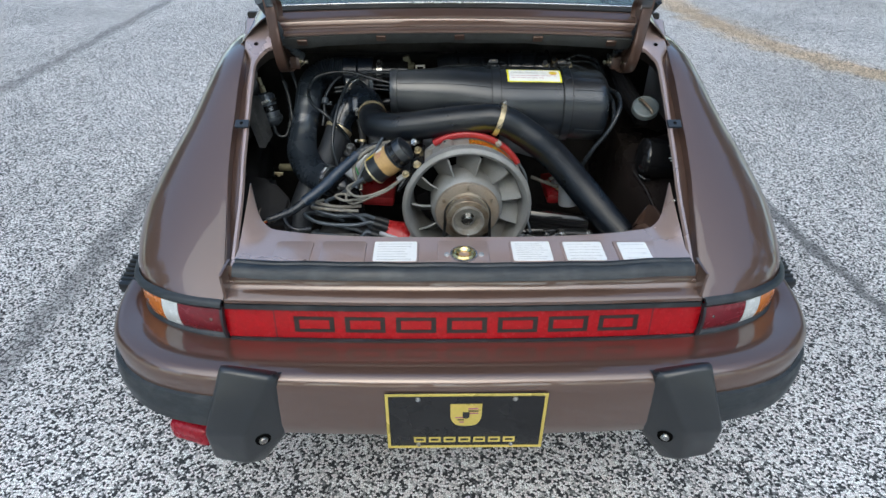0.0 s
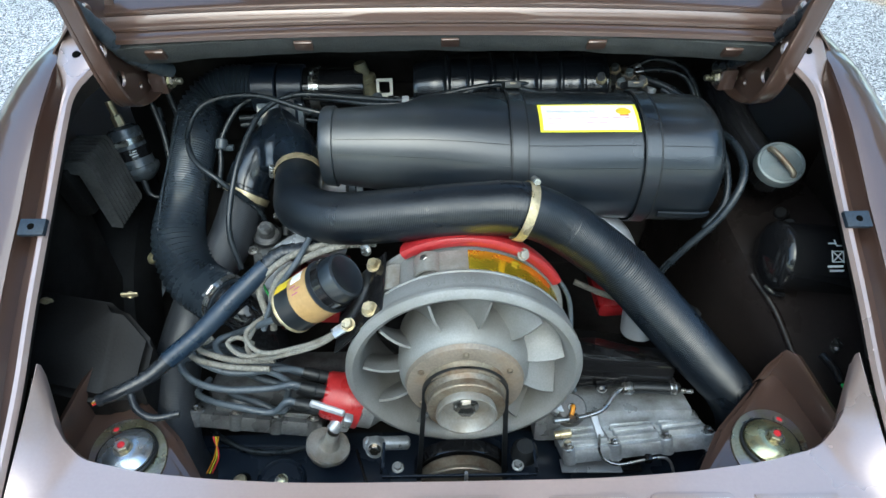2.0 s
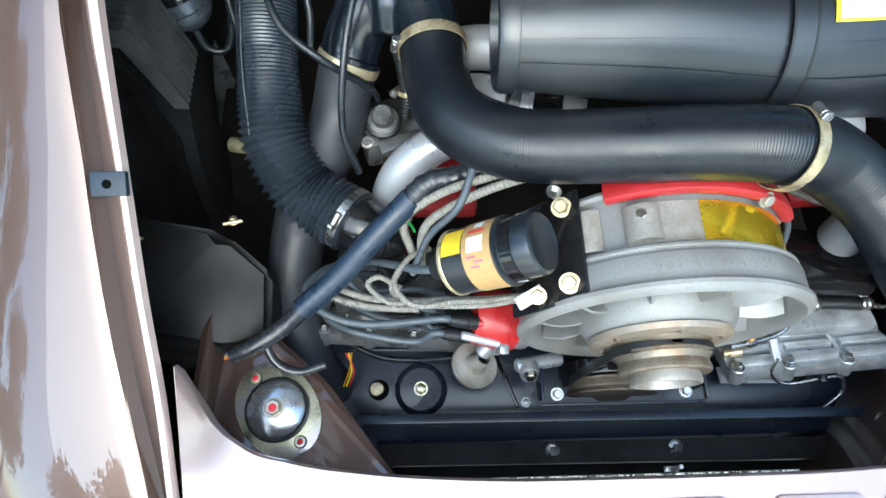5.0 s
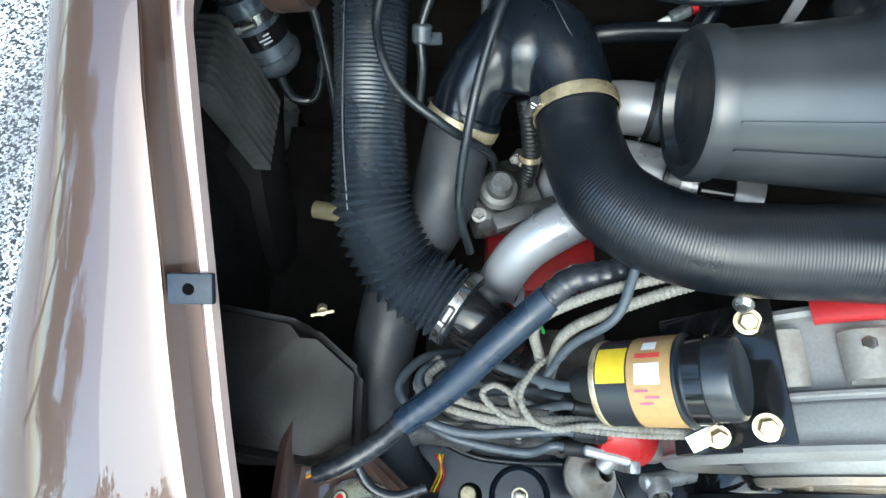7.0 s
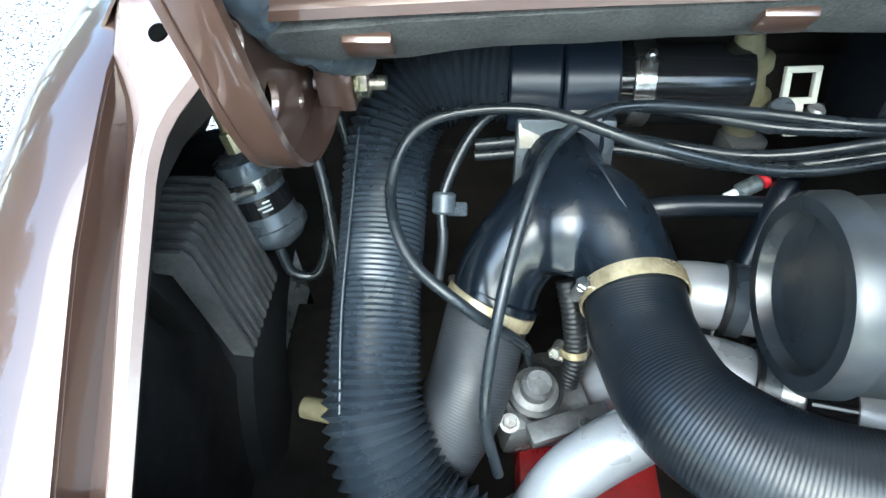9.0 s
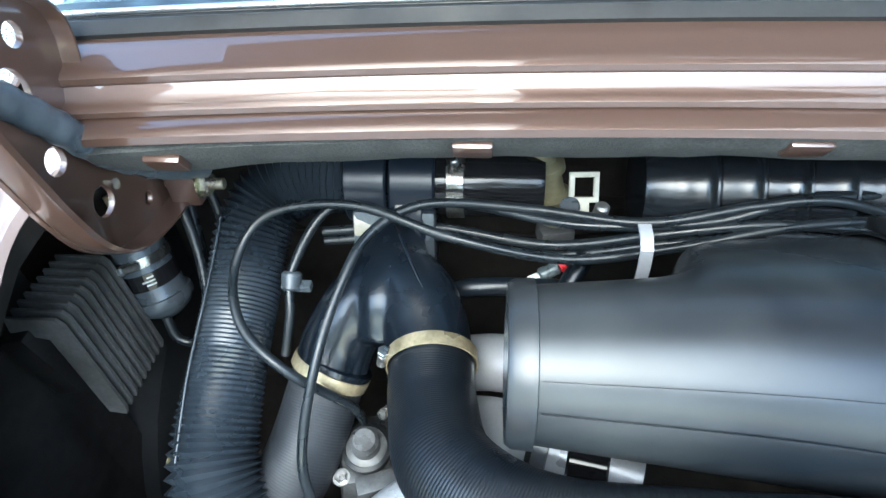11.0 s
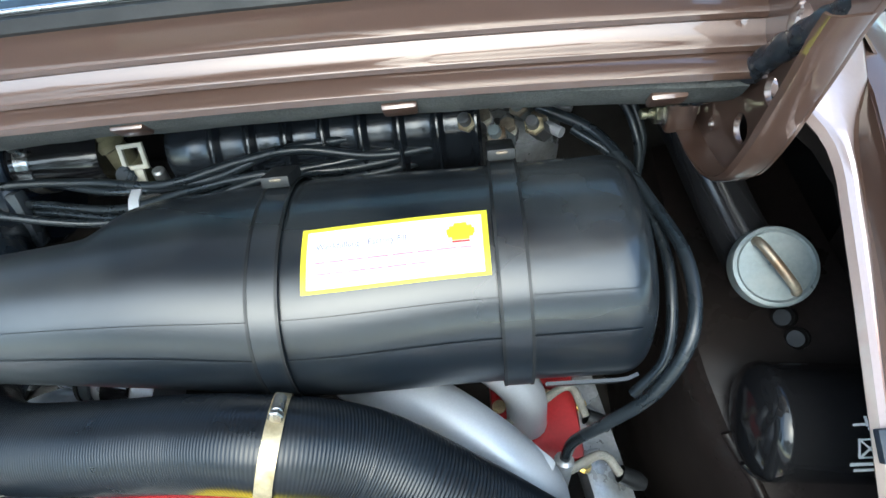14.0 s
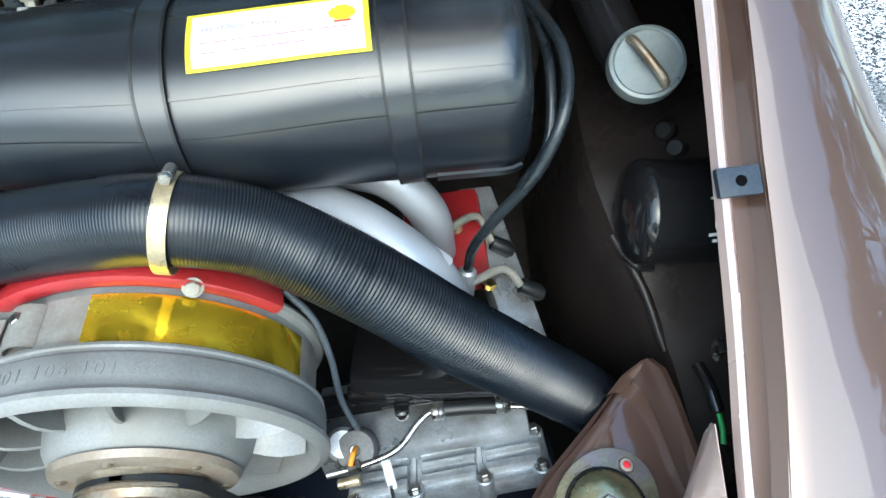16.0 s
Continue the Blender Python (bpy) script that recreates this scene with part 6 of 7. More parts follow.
def box_section(x):
    """Middle y and z, half width back, half width front, half height, squareness."""
    step = 1 / (1 + math.exp(-(x + 0.048) / 0.005))
    end = min(1, max(0, (0.388 - x) / 0.030)) if x > 0.358 else 1
    sh = (1 - (1 - end) ** 2.3) ** (1 / 2.3)
    cy = ease([(-0.165, 1.384), (0.0, 1.402), (0.1, 1.420), (0.25, 1.434), (0.41, 1.440)], x)
    cz = ease([(-0.165, 0.878), (0.0, 0.862), (0.1, 0.846), (0.25, 0.832), (0.41, 0.822)], x)
    front = ease([(-0.165, 0.050), (0.0, 0.075), (0.1, 0.097), (0.25, 0.100), (0.41, 0.101)], x)
    back = ease([(-0.165, 0.050), (-0.07, 0.052), (0.0, 0.056), (0.1, 0.053), (0.25, 0.042), (0.41, 0.043)], x) + 0.041 * step
    high = ease([(-0.165, 0.050), (0.0, 0.070), (0.1, 0.080), (0.25, 0.088), (0.41, 0.090)], x)
    return cy, cz, back * (0.70 + 0.30 * sh), front * (0.74 + 0.26 * sh), high * (0.72 + 0.28 * sh), lerp([(-0.165, 2.0), (0.4, 2.35)], x)


def box_point(x, a, out=0.0):
    cy, cz, b, f, h, n = box_section(x)
    c, s = math.cos(a), math.sin(a)
    q = abs(c) ** (2 / n) * (1 if c > 0 else -1)
    r = abs(s) ** (2 / n) * (1 if s > 0 else -1)
    return (x, cy + q * ((b if c > 0 else f) + out), cz + r * (h + out))


def box_band(x0, x1, out, n, segs=72, a0=0.0, a1=2 * math.pi, ends=False, thick=0.0):
    rows = [[box_point(x0 + (x1 - x0) * i / (n - 1), a0 + (a1 - a0) * j / segs, out) for j in range(segs + 1)] for i in range(n)]
    return sheet(rows, thick)


xs = [-0.165 + 0.523 * i / 140 for i in range(141)] + [0.358 + 0.030 * math.sin(math.pi / 2 * i / 14) for i in range(1, 15)]
rows = [[box_point(x, 2 * math.pi * j / 72) for j in range(73)] for x in xs]
mid = V(0.388, *box_section(0.388)[:2])
rows += [[tuple(mid + (V(*p) - mid) * f + V(d, 0, 0)) for p in rows[-1]] for f, d in ((0.9, 0.0012), (0.6, 0.003), (0.3, 0.004), (0.0, 0.0043))]
body = part("housing", sheet(rows), PLASTIC, box)
lip = [[box_point(x, 2 * math.pi * j / 72, o) for j in range(73)] for x, o in ((-0.152, 0.0), (-0.153, 0.004), (-0.166, 0.0045), (-0.170, 0.002), (-0.170, -0.006), (-0.162, -0.010))]
lip.append([(-0.160, box_section(-0.16)[0], box_section(-0.16)[1])] * 73)
part("end_cap", sheet(lip[::-1]), PLASTIC, box)
for x, w in ((0.095, 0.022), (0.278, 0.022)):
    st = part("strap", box_band(x - w / 2, x + w / 2, 0.0022, 4, thick=0.0018), PLASTIC, box)
    for e in (-w / 2, w / 2):
        part("strap_edge", box_band(x + e - 0.0012, x + e + 0.0012, 0.0034, 2, thick=0.001), RUBBER, st)
    cy, cz, b, f, h, n = box_section(x)
    part("strap_catch", block((x, cy + 0.055, cz + h - 0.002), (0.024, 0.038, 0.010), (-28, 0, 0), 0.003), RUBBER, st)
    part("catch_bail", sweep([(x - 0.009, cy + 0.044, cz + h + 0.005), (x - 0.004, cy + 0.040, cz + h + 0.008), (x + 0.005, cy + 0.040, cz + h + 0.008), (x + 0.010, cy + 0.045, cz + h + 0.005)], 0.0014, 8, 0.003), RUSTY, st)
for a in (2.42, 2.80):
    for x0, x1 in ((-0.15, 0.083), (0.107, 0.266), (0.290, 0.370)):
        part("mould_seam", box_band(x0, x1, 0.0009, 20, 2, a - 0.012, a + 0.012, thick=0.0008), PLASTIC, box)
part("bottom_flange", box_band(0.30, 0.376, 0.004, 10, 12, math.pi + 0.30, math.pi + 0.42, thick=0.003), PLASTIC, box, "scuffed grey lower flange")
sticker = part("oil_sticker", box_band(0.123, 0.262, 0.0008, 14, 14, 1.685, 2.215, thick=0.0005), YELLOW, box, "white sticker with yellow border and red print")
part("sticker_field", box_band(0.1275, 0.2575, 0.0014, 14, 14, 1.718, 2.182, thick=0.0005), WHITE, sticker)
part("sticker_badge", joined(*[box_band(0.2415 - w, 0.2415 + w, 0.0019, 5, 2, a, a + 0.0235, thick=0.0004) for a, w in ((1.775, 0.005), (1.798, 0.0085), (1.82, 0.0105), (1.843, 0.0105), (1.865, 0.0095), (1.888, 0.0065))]), YELLOW_LABEL, sticker, "small round yellow badge with red edge")
part("badge_edge", box_band(0.235, 0.248, 0.0021, 4, 3, 1.918, 1.933, thick=0.0004), INK_RED, sticker)
for a, words in ((1.967, 9), (2.057, 6)):
    x = 0.134
    for k in range(words):
        w = random.uniform(0.006, 0.016)
        if x + w < 0.226 or a > 1.95 and x + w < 0.252:
            part("print_word", box_band(x, x + w, 0.0019, 3, 2, a, a + 0.013, thick=0.0003), INK_ROSE, sticker)
        x += w + 0.003

cu = bpy.data.curves.new("t", "FONT")
cu.body, cu.size, cu.space_character = "Werkf\u00fcllung / Factory Fill", 0.0064, 1.02
tmp = bpy.data.objects.new("t", cu)
me = bpy.data.meshes.new_from_object(tmp)
bpy.data.objects.remove(tmp)
for v in me.vertices:
    v.co = box_point(0.134 + v.co.x, 1.869 - v.co.y / 0.090, 0.0020)
part("print_line", me, INK_NAVY, sticker)

part("bracket_tab", sheet([[(x, y, z) for y, z in ((1.486, 0.840), (1.487, 0.868), (1.490, 0.882), (1.499, 0.889), (1.512, 0.891))] for x in (-0.0665, -0.0615, -0.0565)], 0.002), ALU_WHITE, box, "bent silver bracket tab")

# intake runners
def runner(pts, r, name="intake_runner", label="silver cast intake runner under the air hoses"):
    th = thing(name, tuple(pts[-1]), label, "pipe", "intake runners")
    part("runner_pipe", sweep(pts, r, 24, 0.008), ALU_WHITE, th)
    return th


def runner_ring(r, at, axis):
    """A grey sleeve end with a black band round a runner."""
    part("sleeve_end", lathe([(0.0255, 0), (0.0285, 0.001), (0.0285, 0.016), (0.0255, 0.017)], at, axis, 32), CANISTER, r)
    part("sleeve_band", lathe([(0.0285, 0.012), (0.0300, 0.0125), (0.0300, 0.0165), (0.0285, 0.017)], at, axis, 32), RUBBER, r)


r = runner([(-0.170, 1.400, 0.690), (-0.215, 1.375, 0.710), (-0.262, 1.352, 0.690), (-0.285, 1.335, 0.645), (-0.29, 1.33, 0.58)], 0.023)
part("runner_flange", lathe([(0.030, 0), (0.032, 0.003), (0.032, 0.010), (0.024, 0.014)], (-0.289, 1.331, 0.600), (0.05, 0.02, 1), 24), ALU, r)
r = runner([(-0.06, 1.375, 0.745), (-0.12, 1.393, 0.745), (-0.175, 1.420, 0.735), (-0.215, 1.44, 0.69), (-0.22, 1.445, 0.62)], 0.025)
runner_ring(r, (-0.128, 1.396, 0.745), (-1, 0.3, 0))
part("runner_sleeve", lathe([(0.027, 0), (0.029, 0.002), (0.029, 0.03), (0.027, 0.032)], (-0.085, 1.382, 0.745), (-1, 0.2, 0), 24), GLOSS_BLACK, r)
r = runner([(-0.06, 1.445, 0.765), (-0.12, 1.458, 0.763), (-0.18, 1.475, 0.752), (-0.22, 1.49, 0.71), (-0.225, 1.495, 0.62)], 0.026)
runner_ring(r, (-0.135, 1.461, 0.762), (-1, 0.25, -0.05))
part("runner_sleeve", lathe([(0.028, 0), (0.030, 0.002), (0.030, 0.03), (0.028, 0.032)], (-0.095, 1.453, 0.764), (-1, 0.16, 0), 24), GLOSS_BLACK, r)
r = runner([(0.12, 1.385, 0.745), (0.18, 1.355, 0.745), (0.235, 1.320, 0.735), (0.285, 1.288, 0.690), (0.297, 1.278, 0.61)], 0.027)
part("runner_flange", block((0.272, 1.298, 0.712), (0.055, 0.045, 0.03), (0, 25, -35), 0.008), ALU_WHITE, r)
r = runner([(0.20, 1.42, 0.73), (0.25, 1.40, 0.725), (0.285, 1.385, 0.68), (0.29, 1.38, 0.61)], 0.022)
rail_r = thing("valve_rail", (0.35, 1.35, 0.58), "cast aluminium cylinder-head edge with gold nuts", "casting")
part("rail_body", block((0.362, 1.352, 0.585), (0.045, 0.26, 0.03), (0, 10, 8), 0.005), ALU, rail_r)
for y, x in ((1.265, 0.378), (1.40, 0.352), (1.33, 0.345), (1.235, 0.362)):
    part("rail_nut", hexbolt((x, y, 0.602), (0.1, 0, 1), 0.006, 0.006, 0.008), GOLD, rail_r)
for x, y in ((0.285, 1.36), (0.300, 1.30), (0.315, 1.41), (0.26, 1.40)):
    part("stud_nut", hexbolt((x, y, 0.609), (0, 0, 1), 0.006, 0.006, 0.008), BRASS, shroud)
injector = thing("fuel_injector", (0.316, 1.312, 0.60), "metal fuel injector with a black line", "injector")
part("injector_body", rod((0.312, 1.305, 0.60), (0.321, 1.322, 0.655), 0.010, 16, 0.003), ALU, injector)
part("injector_line", sweep([(0.321, 1.322, 0.655), (0.328, 1.325, 0.69), (0.350, 1.318, 0.745), (0.385, 1.320, 0.80), (0.410, 1.345, 0.845), (0.418, 1.40, 0.862), (0.405, 1.47, 0.862), (0.372, 1.54, 0.880), (0.32, 1.575, 0.892)], 0.0055, 12, 0.006), CABLE, injector, "black fuel line")
th = thing("fuel_line", (0.40, 1.40, 0.80), "black fuel line curling past the air cleaner", "cable")
part("line", sweep([(0.375, 1.335, 0.765), (0.400, 1.35, 0.80), (0.408, 1.39, 0.835), (0.408, 1.44, 0.85), (0.39, 1.51, 0.868), (0.35, 1.55, 0.882)], 0.0048, 12, 0.006), CABLE, th)
for pts in ([(0.20, 1.335, 0.66), (0.26, 1.315, 0.645), (0.315, 1.312, 0.640), (0.36, 1.330, 0.635), (0.378, 1.315, 0.62)], [(0.255, 1.36, 0.64), (0.30, 1.385, 0.640), (0.34, 1.41, 0.63), (0.355, 1.38, 0.615)]):
    th = thing("braided_lead", pts[0], "cream cloth-braided spark plug lead", "cable", "braided leads")
    part("lead", sweep(pts, 0.0048, 10, 0.006), BRAID, th)
    part("plug_cap", lathe([(0.009, 0), (0.010, 0.02), (0.007, 0.028)], pts[-1], (0.6, -0.2, -0.3), 14), RUBBER, th)

# fuel distributor and its lines
fd = thing("fuel_distributor", (0.30, 1.59, 0.82), "aluminium fuel distributor head with banjo bolts", "fuel distributor")
part("head", lathe([(0.045, -0.03), (0.047, 0.0), (0.045, 0.02), (0.03, 0.024), (0, 0.024)], (0.300, 1.600, 0.845), (0, 0, 1), 36), ALU, fd)
for k in range(6):
    a = radians(k * 60 + 15)
    p = V(0.298 + 0.032 * math.cos(a), 1.594 + 0.030 * math.sin(a), 0.866)
    up = V(0, -0.22, 0.97)
    part("banjo", lathe([(0.0085, 0.0), (0.0108, 0.001), (0.0108, 0.010), (0.0085, 0.011)], p, up, 20), ALU_WHITE if k % 2 else FIN, fd)
    part("banjo_washer", lathe([(0.0, 0.0155), (0.0088, 0.0155), (0.0096, 0.014), (0.0096, 0.011), (0.0, 0.011)], p, up, 20), CREAM, fd, "pale sealing washer")
    part("banjo_bolt", rod(p + up * 0.0155, p + up * 0.0235, 0.0080, 6, 0.001), RUSTY, fd, "rusty hexagon bolt")
    q = p + V(-0.016 + 0.004 * k, -0.012, 0.004)
    part("line_union", joined(rod(q, q + V(-0.012, -0.018, 0.026), 0.0088, 6, 0.001), rod(q + V(-0.012, -0.018, 0.026), q + V(-0.015, -0.022, 0.036), 0.0060, 12, 0.001)), FIN if k % 2 else CAP_GREY, fd)
    part("union_nut", rod(q + V(-0.0108, -0.0162, 0.0234), q + V(-0.0126, -0.0189, 0.0286), 0.0098, 6, 0.001), BRASS if k % 2 else RUSTY, fd)
    part("banjo_neck", rod(p + V(0, 0, 0.009), p + V(0.028 * math.cos(a), -abs(0.02 * math.sin(a)) - 0.006, 0.010), 0.0055, 10), ALU_WHITE, fd)
LINES = [
    [(-0.372, 1.475, 0.749), (-0.367, 1.497, 0.780), (-0.366, 1.528, 0.812), (-0.334, 1.568, 0.852), (-0.278, 1.580, 0.858), (-0.198, 1.570, 0.859), (-0.106, 1.543, 0.862), (-0.003, 1.538, 0.872), (0.069, 1.546, 0.892), (0.14, 1.560, 0.888), (0.22, 1.580, 0.880), (0.27, 1.595, 0.885)],
    [(-0.319, 1.349, 0.683), (-0.331, 1.374, 0.742), (-0.321, 1.428, 0.806), (-0.304, 1.482, 0.846), (-0.283, 1.523, 0.866), (-0.236, 1.550, 0.876), (-0.143, 1.555, 0.868), (-0.052, 1.536, 0.872), (0.032, 1.542, 0.887), (0.092, 1.544, 0.893), (0.167, 1.545, 0.876), (0.262, 1.562, 0.872)],
    [(-0.294, 1.436, 0.696), (-0.302, 1.431, 0.738), (-0.346, 1.424, 0.796), (-0.389, 1.453, 0.820), (-0.403, 1.502, 0.844), (-0.377, 1.538, 0.870), (-0.300, 1.541, 0.879), (-0.216, 1.520, 0.864), (-0.119, 1.517, 0.845), (-0.029, 1.525, 0.854), (0.060, 1.534, 0.872), (0.150, 1.548, 0.874), (0.260, 1.573, 0.883)],
]
for k, pts in enumerate(LINES):
    th = thing("fuel_line", pts[0], "black fuel line looping from the fuel distributor", "cable", "fuel lines")
    part("line", sweep(pts, 0.0044, 10, 0.006), CABLE, th)
    part("end_ferrule", rod(V(*pts[-2]) * 0.35 + V(*pts[-1]) * 0.65, pts[-1], 0.0064, 12, 0.001), STEEL, th, "crimped steel end")
    if k == 0:
        part("line_clip", joined(rod((-0.367, 1.514, 0.797), (-0.3665, 1.526, 0.810), 0.0095, 14, 0.002), block((-0.356, 1.519, 0.798), (0.016, 0.010, 0.008), (0, 0, 0), 0.002)), CABLE_GREY, th, "grey rubber line clip")
th = thing("fuel_line", (0.42, 1.56, 0.86), "black fuel line bending down behind the air cleaner", "cable", "fuel lines")
part("line", sweep([(0.31, 1.61, 0.885), (0.35, 1.615, 0.905), (0.40, 1.60, 0.895), (0.42, 1.565, 0.86), (0.42, 1.55, 0.82)], 0.0044, 10, 0.006), CABLE, th)
part("end_ferrule", rod((0.31, 1.61, 0.885), (0.330, 1.613, 0.895), 0.0064, 12, 0.001), STEEL, th, "crimped steel end")
th = thing("fuel_line", (0.42, 1.58, 0.86), "black fuel line bending down behind the air cleaner", "cable", "fuel lines")
part("line", sweep([(0.31, 1.60, 0.888), (0.36, 1.60, 0.893), (0.40, 1.585, 0.885), (0.415, 1.555, 0.855), (0.416, 1.54, 0.82)], 0.0044, 10, 0.006), CABLE, th)
part("end_ferrule", rod((0.31, 1.60, 0.888), (0.332, 1.600, 0.891), 0.0064, 12, 0.001), STEEL, th, "crimped steel end")
bundle = thing("cable_bundle", (-0.05, 1.53, 0.87), "twin black lines running behind the air cleaner", "cable")
for dz in (0, 0.012):
    part("line", sweep([(x, y, z + dz) for x, y, z in ((-0.343, 1.566, 0.814), (-0.241, 1.567, 0.823), (-0.127, 1.548, 0.821), (-0.032, 1.538, 0.847), (0.047, 1.536, 0.861), (0.138, 1.542, 0.854), (0.219, 1.562, 0.854), (0.270, 1.591, 0.859))], 0.0046, 10, 0.008), CABLE, bundle)

# harness sleeve
har = thing("wiring_harness", (-0.35, 1.22, 0.68), "wiring harness in a blue-black sleeve, its end taped", "harness")
part("sleeve", sweep([(-0.253, 1.279, 0.750), (-0.295, 1.246, 0.723), (-0.338, 1.212, 0.692), (-0.381, 1.184, 0.667)], 0.0135, 18, 0.01, 0.00012, 0.012), SLEEVE, har)
SL = curve_pts([(-0.253, 1.279, 0.750), (-0.295, 1.246, 0.723), (-0.338, 1.212, 0.692), (-0.381, 1.184, 0.667)], 0.0068)[0]
for a, b in zip(SL[1:-1], SL[2:]):
    o = V(0.004, -0.004, 0.0128)
    part("slit_mark", rod(a + o, a + o + (b - a) * 0.25 + V(0.0016, 0.0022, 0.0), 0.0007, 6), CAP_GREY, har)
part("taped_end", sweep([(-0.375, 1.188, 0.671), (-0.404, 1.166, 0.656), (-0.437, 1.147, 0.649), (-0.464, 1.137, 0.644)], lambda t: 0.0115 - 0.003 * t, 14, 0.006), TAPE, har, "shiny black tape")
part("taped_branch", sweep([(-0.257, 1.276, 0.747), (-0.234, 1.292, 0.760), (-0.203, 1.297, 0.762), (-0.167, 1.309, 0.764)], 0.0125, 14, 0.01, 0.0007, 0.012), TAPE, har)
for k, m in enumerate((RED_DOT, GREEN, ORANGE_WIRE, ALU_WHITE)):
    o = V(0, 0.003 * (k % 2), 0.003 * (k // 2))
    part("wire_end", sweep([V(-0.462, 1.141, 0.6395) + o, V(-0.473, 1.135, 0.6365) + o], 0.0016, 6, 0.004), m, har)
part("branch_wire", sweep([(-0.43, 1.158, 0.650), (-0.415, 1.13, 0.635), (-0.39, 1.12, 0.628), (-0.36, 1.128, 0.625)], 0.005, 10, 0.006), TAPE, har)

# cloth-braided cables
for k, pts in enumerate(([(-0.255, 1.240, 0.690), (-0.262, 1.262, 0.730), (-0.225, 1.275, 0.765), (-0.17, 1.286, 0.782), (-0.12, 1.295, 0.782)], [(-0.245, 1.225, 0.680), (-0.240, 1.250, 0.735), (-0.205, 1.262, 0.770), (-0.150, 1.278, 0.785), (-0.10, 1.29, 0.780)],
                         [(-0.130, 1.170, 0.746), (-0.170, 1.176, 0.712), (-0.212, 1.181, 0.690), (-0.243, 1.178, 0.686), (-0.263, 1.184, 0.690), (-0.275, 1.205, 0.696), (-0.258, 1.232, 0.696), (-0.235, 1.245, 0.690)], [(-0.128, 1.171, 0.744), (-0.175, 1.180, 0.704), (-0.217, 1.187, 0.680), (-0.254, 1.188, 0.672), (-0.283, 1.188, 0.670), (-0.307, 1.209, 0.670), (-0.294, 1.218, 0.672), (-0.269, 1.203, 0.676)],
                         [(-0.132, 1.169, 0.744), (-0.172, 1.172, 0.708), (-0.215, 1.178, 0.684), (-0.262, 1.190, 0.660), (-0.280, 1.205, 0.668), (-0.268, 1.222, 0.690)], [(-0.243, 1.195, 0.650), (-0.300, 1.200, 0.645), (-0.345, 1.214, 0.645), (-0.360, 1.230, 0.640), (-0.345, 1.246, 0.640)], [(-0.250, 1.188, 0.640), (-0.305, 1.192, 0.640), (-0.352, 1.206, 0.638), (-0.372, 1.226, 0.630), (-0.35, 1.255, 0.62)])):
    th = thing("braided_cable", pts[0], "cream cloth-braided cable beside the ignition coil", "cable", "braided cables")
    part("cable", sweep(pts, 0.0048 if k < 2 else 0.0032 if k < 5 else 0.0042, 10, 0.006, 0.0004, 0.0045), BRAID, th)
th = thing("earth_wire", (-0.25, 1.27, 0.72), "thin green wire behind the coil", "wire")
part("wire", sweep([(-0.252, 1.262, 0.700), (-0.262, 1.276, 0.735), (-0.240, 1.296, 0.755), (-0.215, 1.31, 0.755)], 0.0018, 8, 0.005), GREEN, th)
th = thing("coil_lead", (-0.28, 1.2, 0.70), "slate grey high-tension lead on the coil", "cable")
part("lead", sweep([cb - CA * 0.02, cb - CA * 0.05 + V(0, 0, 0.003), (-0.306, 1.245, 0.652), (-0.334, 1.241, 0.642), (-0.334, 1.224, 0.640), (-0.308, 1.204, 0.636), (-0.252, 1.198, 0.618), dc + DA * 0.085], 0.0048, 10, 0.006), CABLE_GREY, th)
th = thing("coil_wire", (-0.2, 1.25, 0.75), "black wire rising behind the coil", "wire")
part("lead", sweep([(-0.255, 1.215, 0.690), (-0.236, 1.24, 0.735), (-0.205, 1.255, 0.775), (-0.19, 1.29, 0.79)], 0.004, 10, 0.006), CABLE_GREY, th)
th = thing("trailing_lead", (-0.3, 1.15, 0.46), "black lead trailing across the engine tin", "cable")
part("lead", sweep([(-0.395, 1.235, 0.52), (-0.392, 1.222, 0.480), (-0.368, 1.195, 0.470), (-0.315, 1.168, 0.466), (-0.26, 1.160, 0.472), (-0.205, 1.158, 0.492)], 0.0042, 10, 0.006), CABLE, th)
for k, m in enumerate((ORANGE_WIRE, YELLOW, RED_DOT)):
    th = thing("loose_wire", (-0.36, 1.14, 0.47), "loose thin coloured wire at the engine's side", "wire", "loose wires")
    part("wire", sweep([(-0.347 - 0.004 * k, 1.165, 0.510), (-0.352 + 0.003 * k, 1.145, 0.49), (-0.362 + 0.004 * k, 1.125, 0.475)], 0.0014, 6, 0.005), m, th)

# left side of the bay
cdi = thing("ignition_box", (-0.56, 1.48, 0.70), "finned grey ignition control box on the bay wall", "ignition box")
part("box_core", block((-0.590, 1.488, 0.760), (0.03, 0.100, 0.080), (0, -14, 0), 0.003), BOX_BLACK, cdi)
for k in range(9):
    y = 1.434 + k * 0.0100
    out = [(-0.605, 0.814), (-0.557, 0.814), (-0.551, 0.808), (-0.527, 0.708), (-0.529, 0.700), (-0.546, 0.702), (-0.570, 0.792), (-0.605, 0.798)]
    m = Matrix(((1, 0, 0, 0), (0, 0.17, 1, y - 0.12), (0, 1, 0, 0), (0, 0, 0, 1)))
    part("fin", slab([(x, z) for x, z in out], 0.0034, m), FIN_DARK, cdi)
filt = thing("filter_canister", (-0.54, 1.57, 0.72), "blue-grey metal canister with clamp on the bay wall", "canister")
fa, fb = V(-0.549, 1.572, 0.806), V(-0.530, 1.552, 0.733)
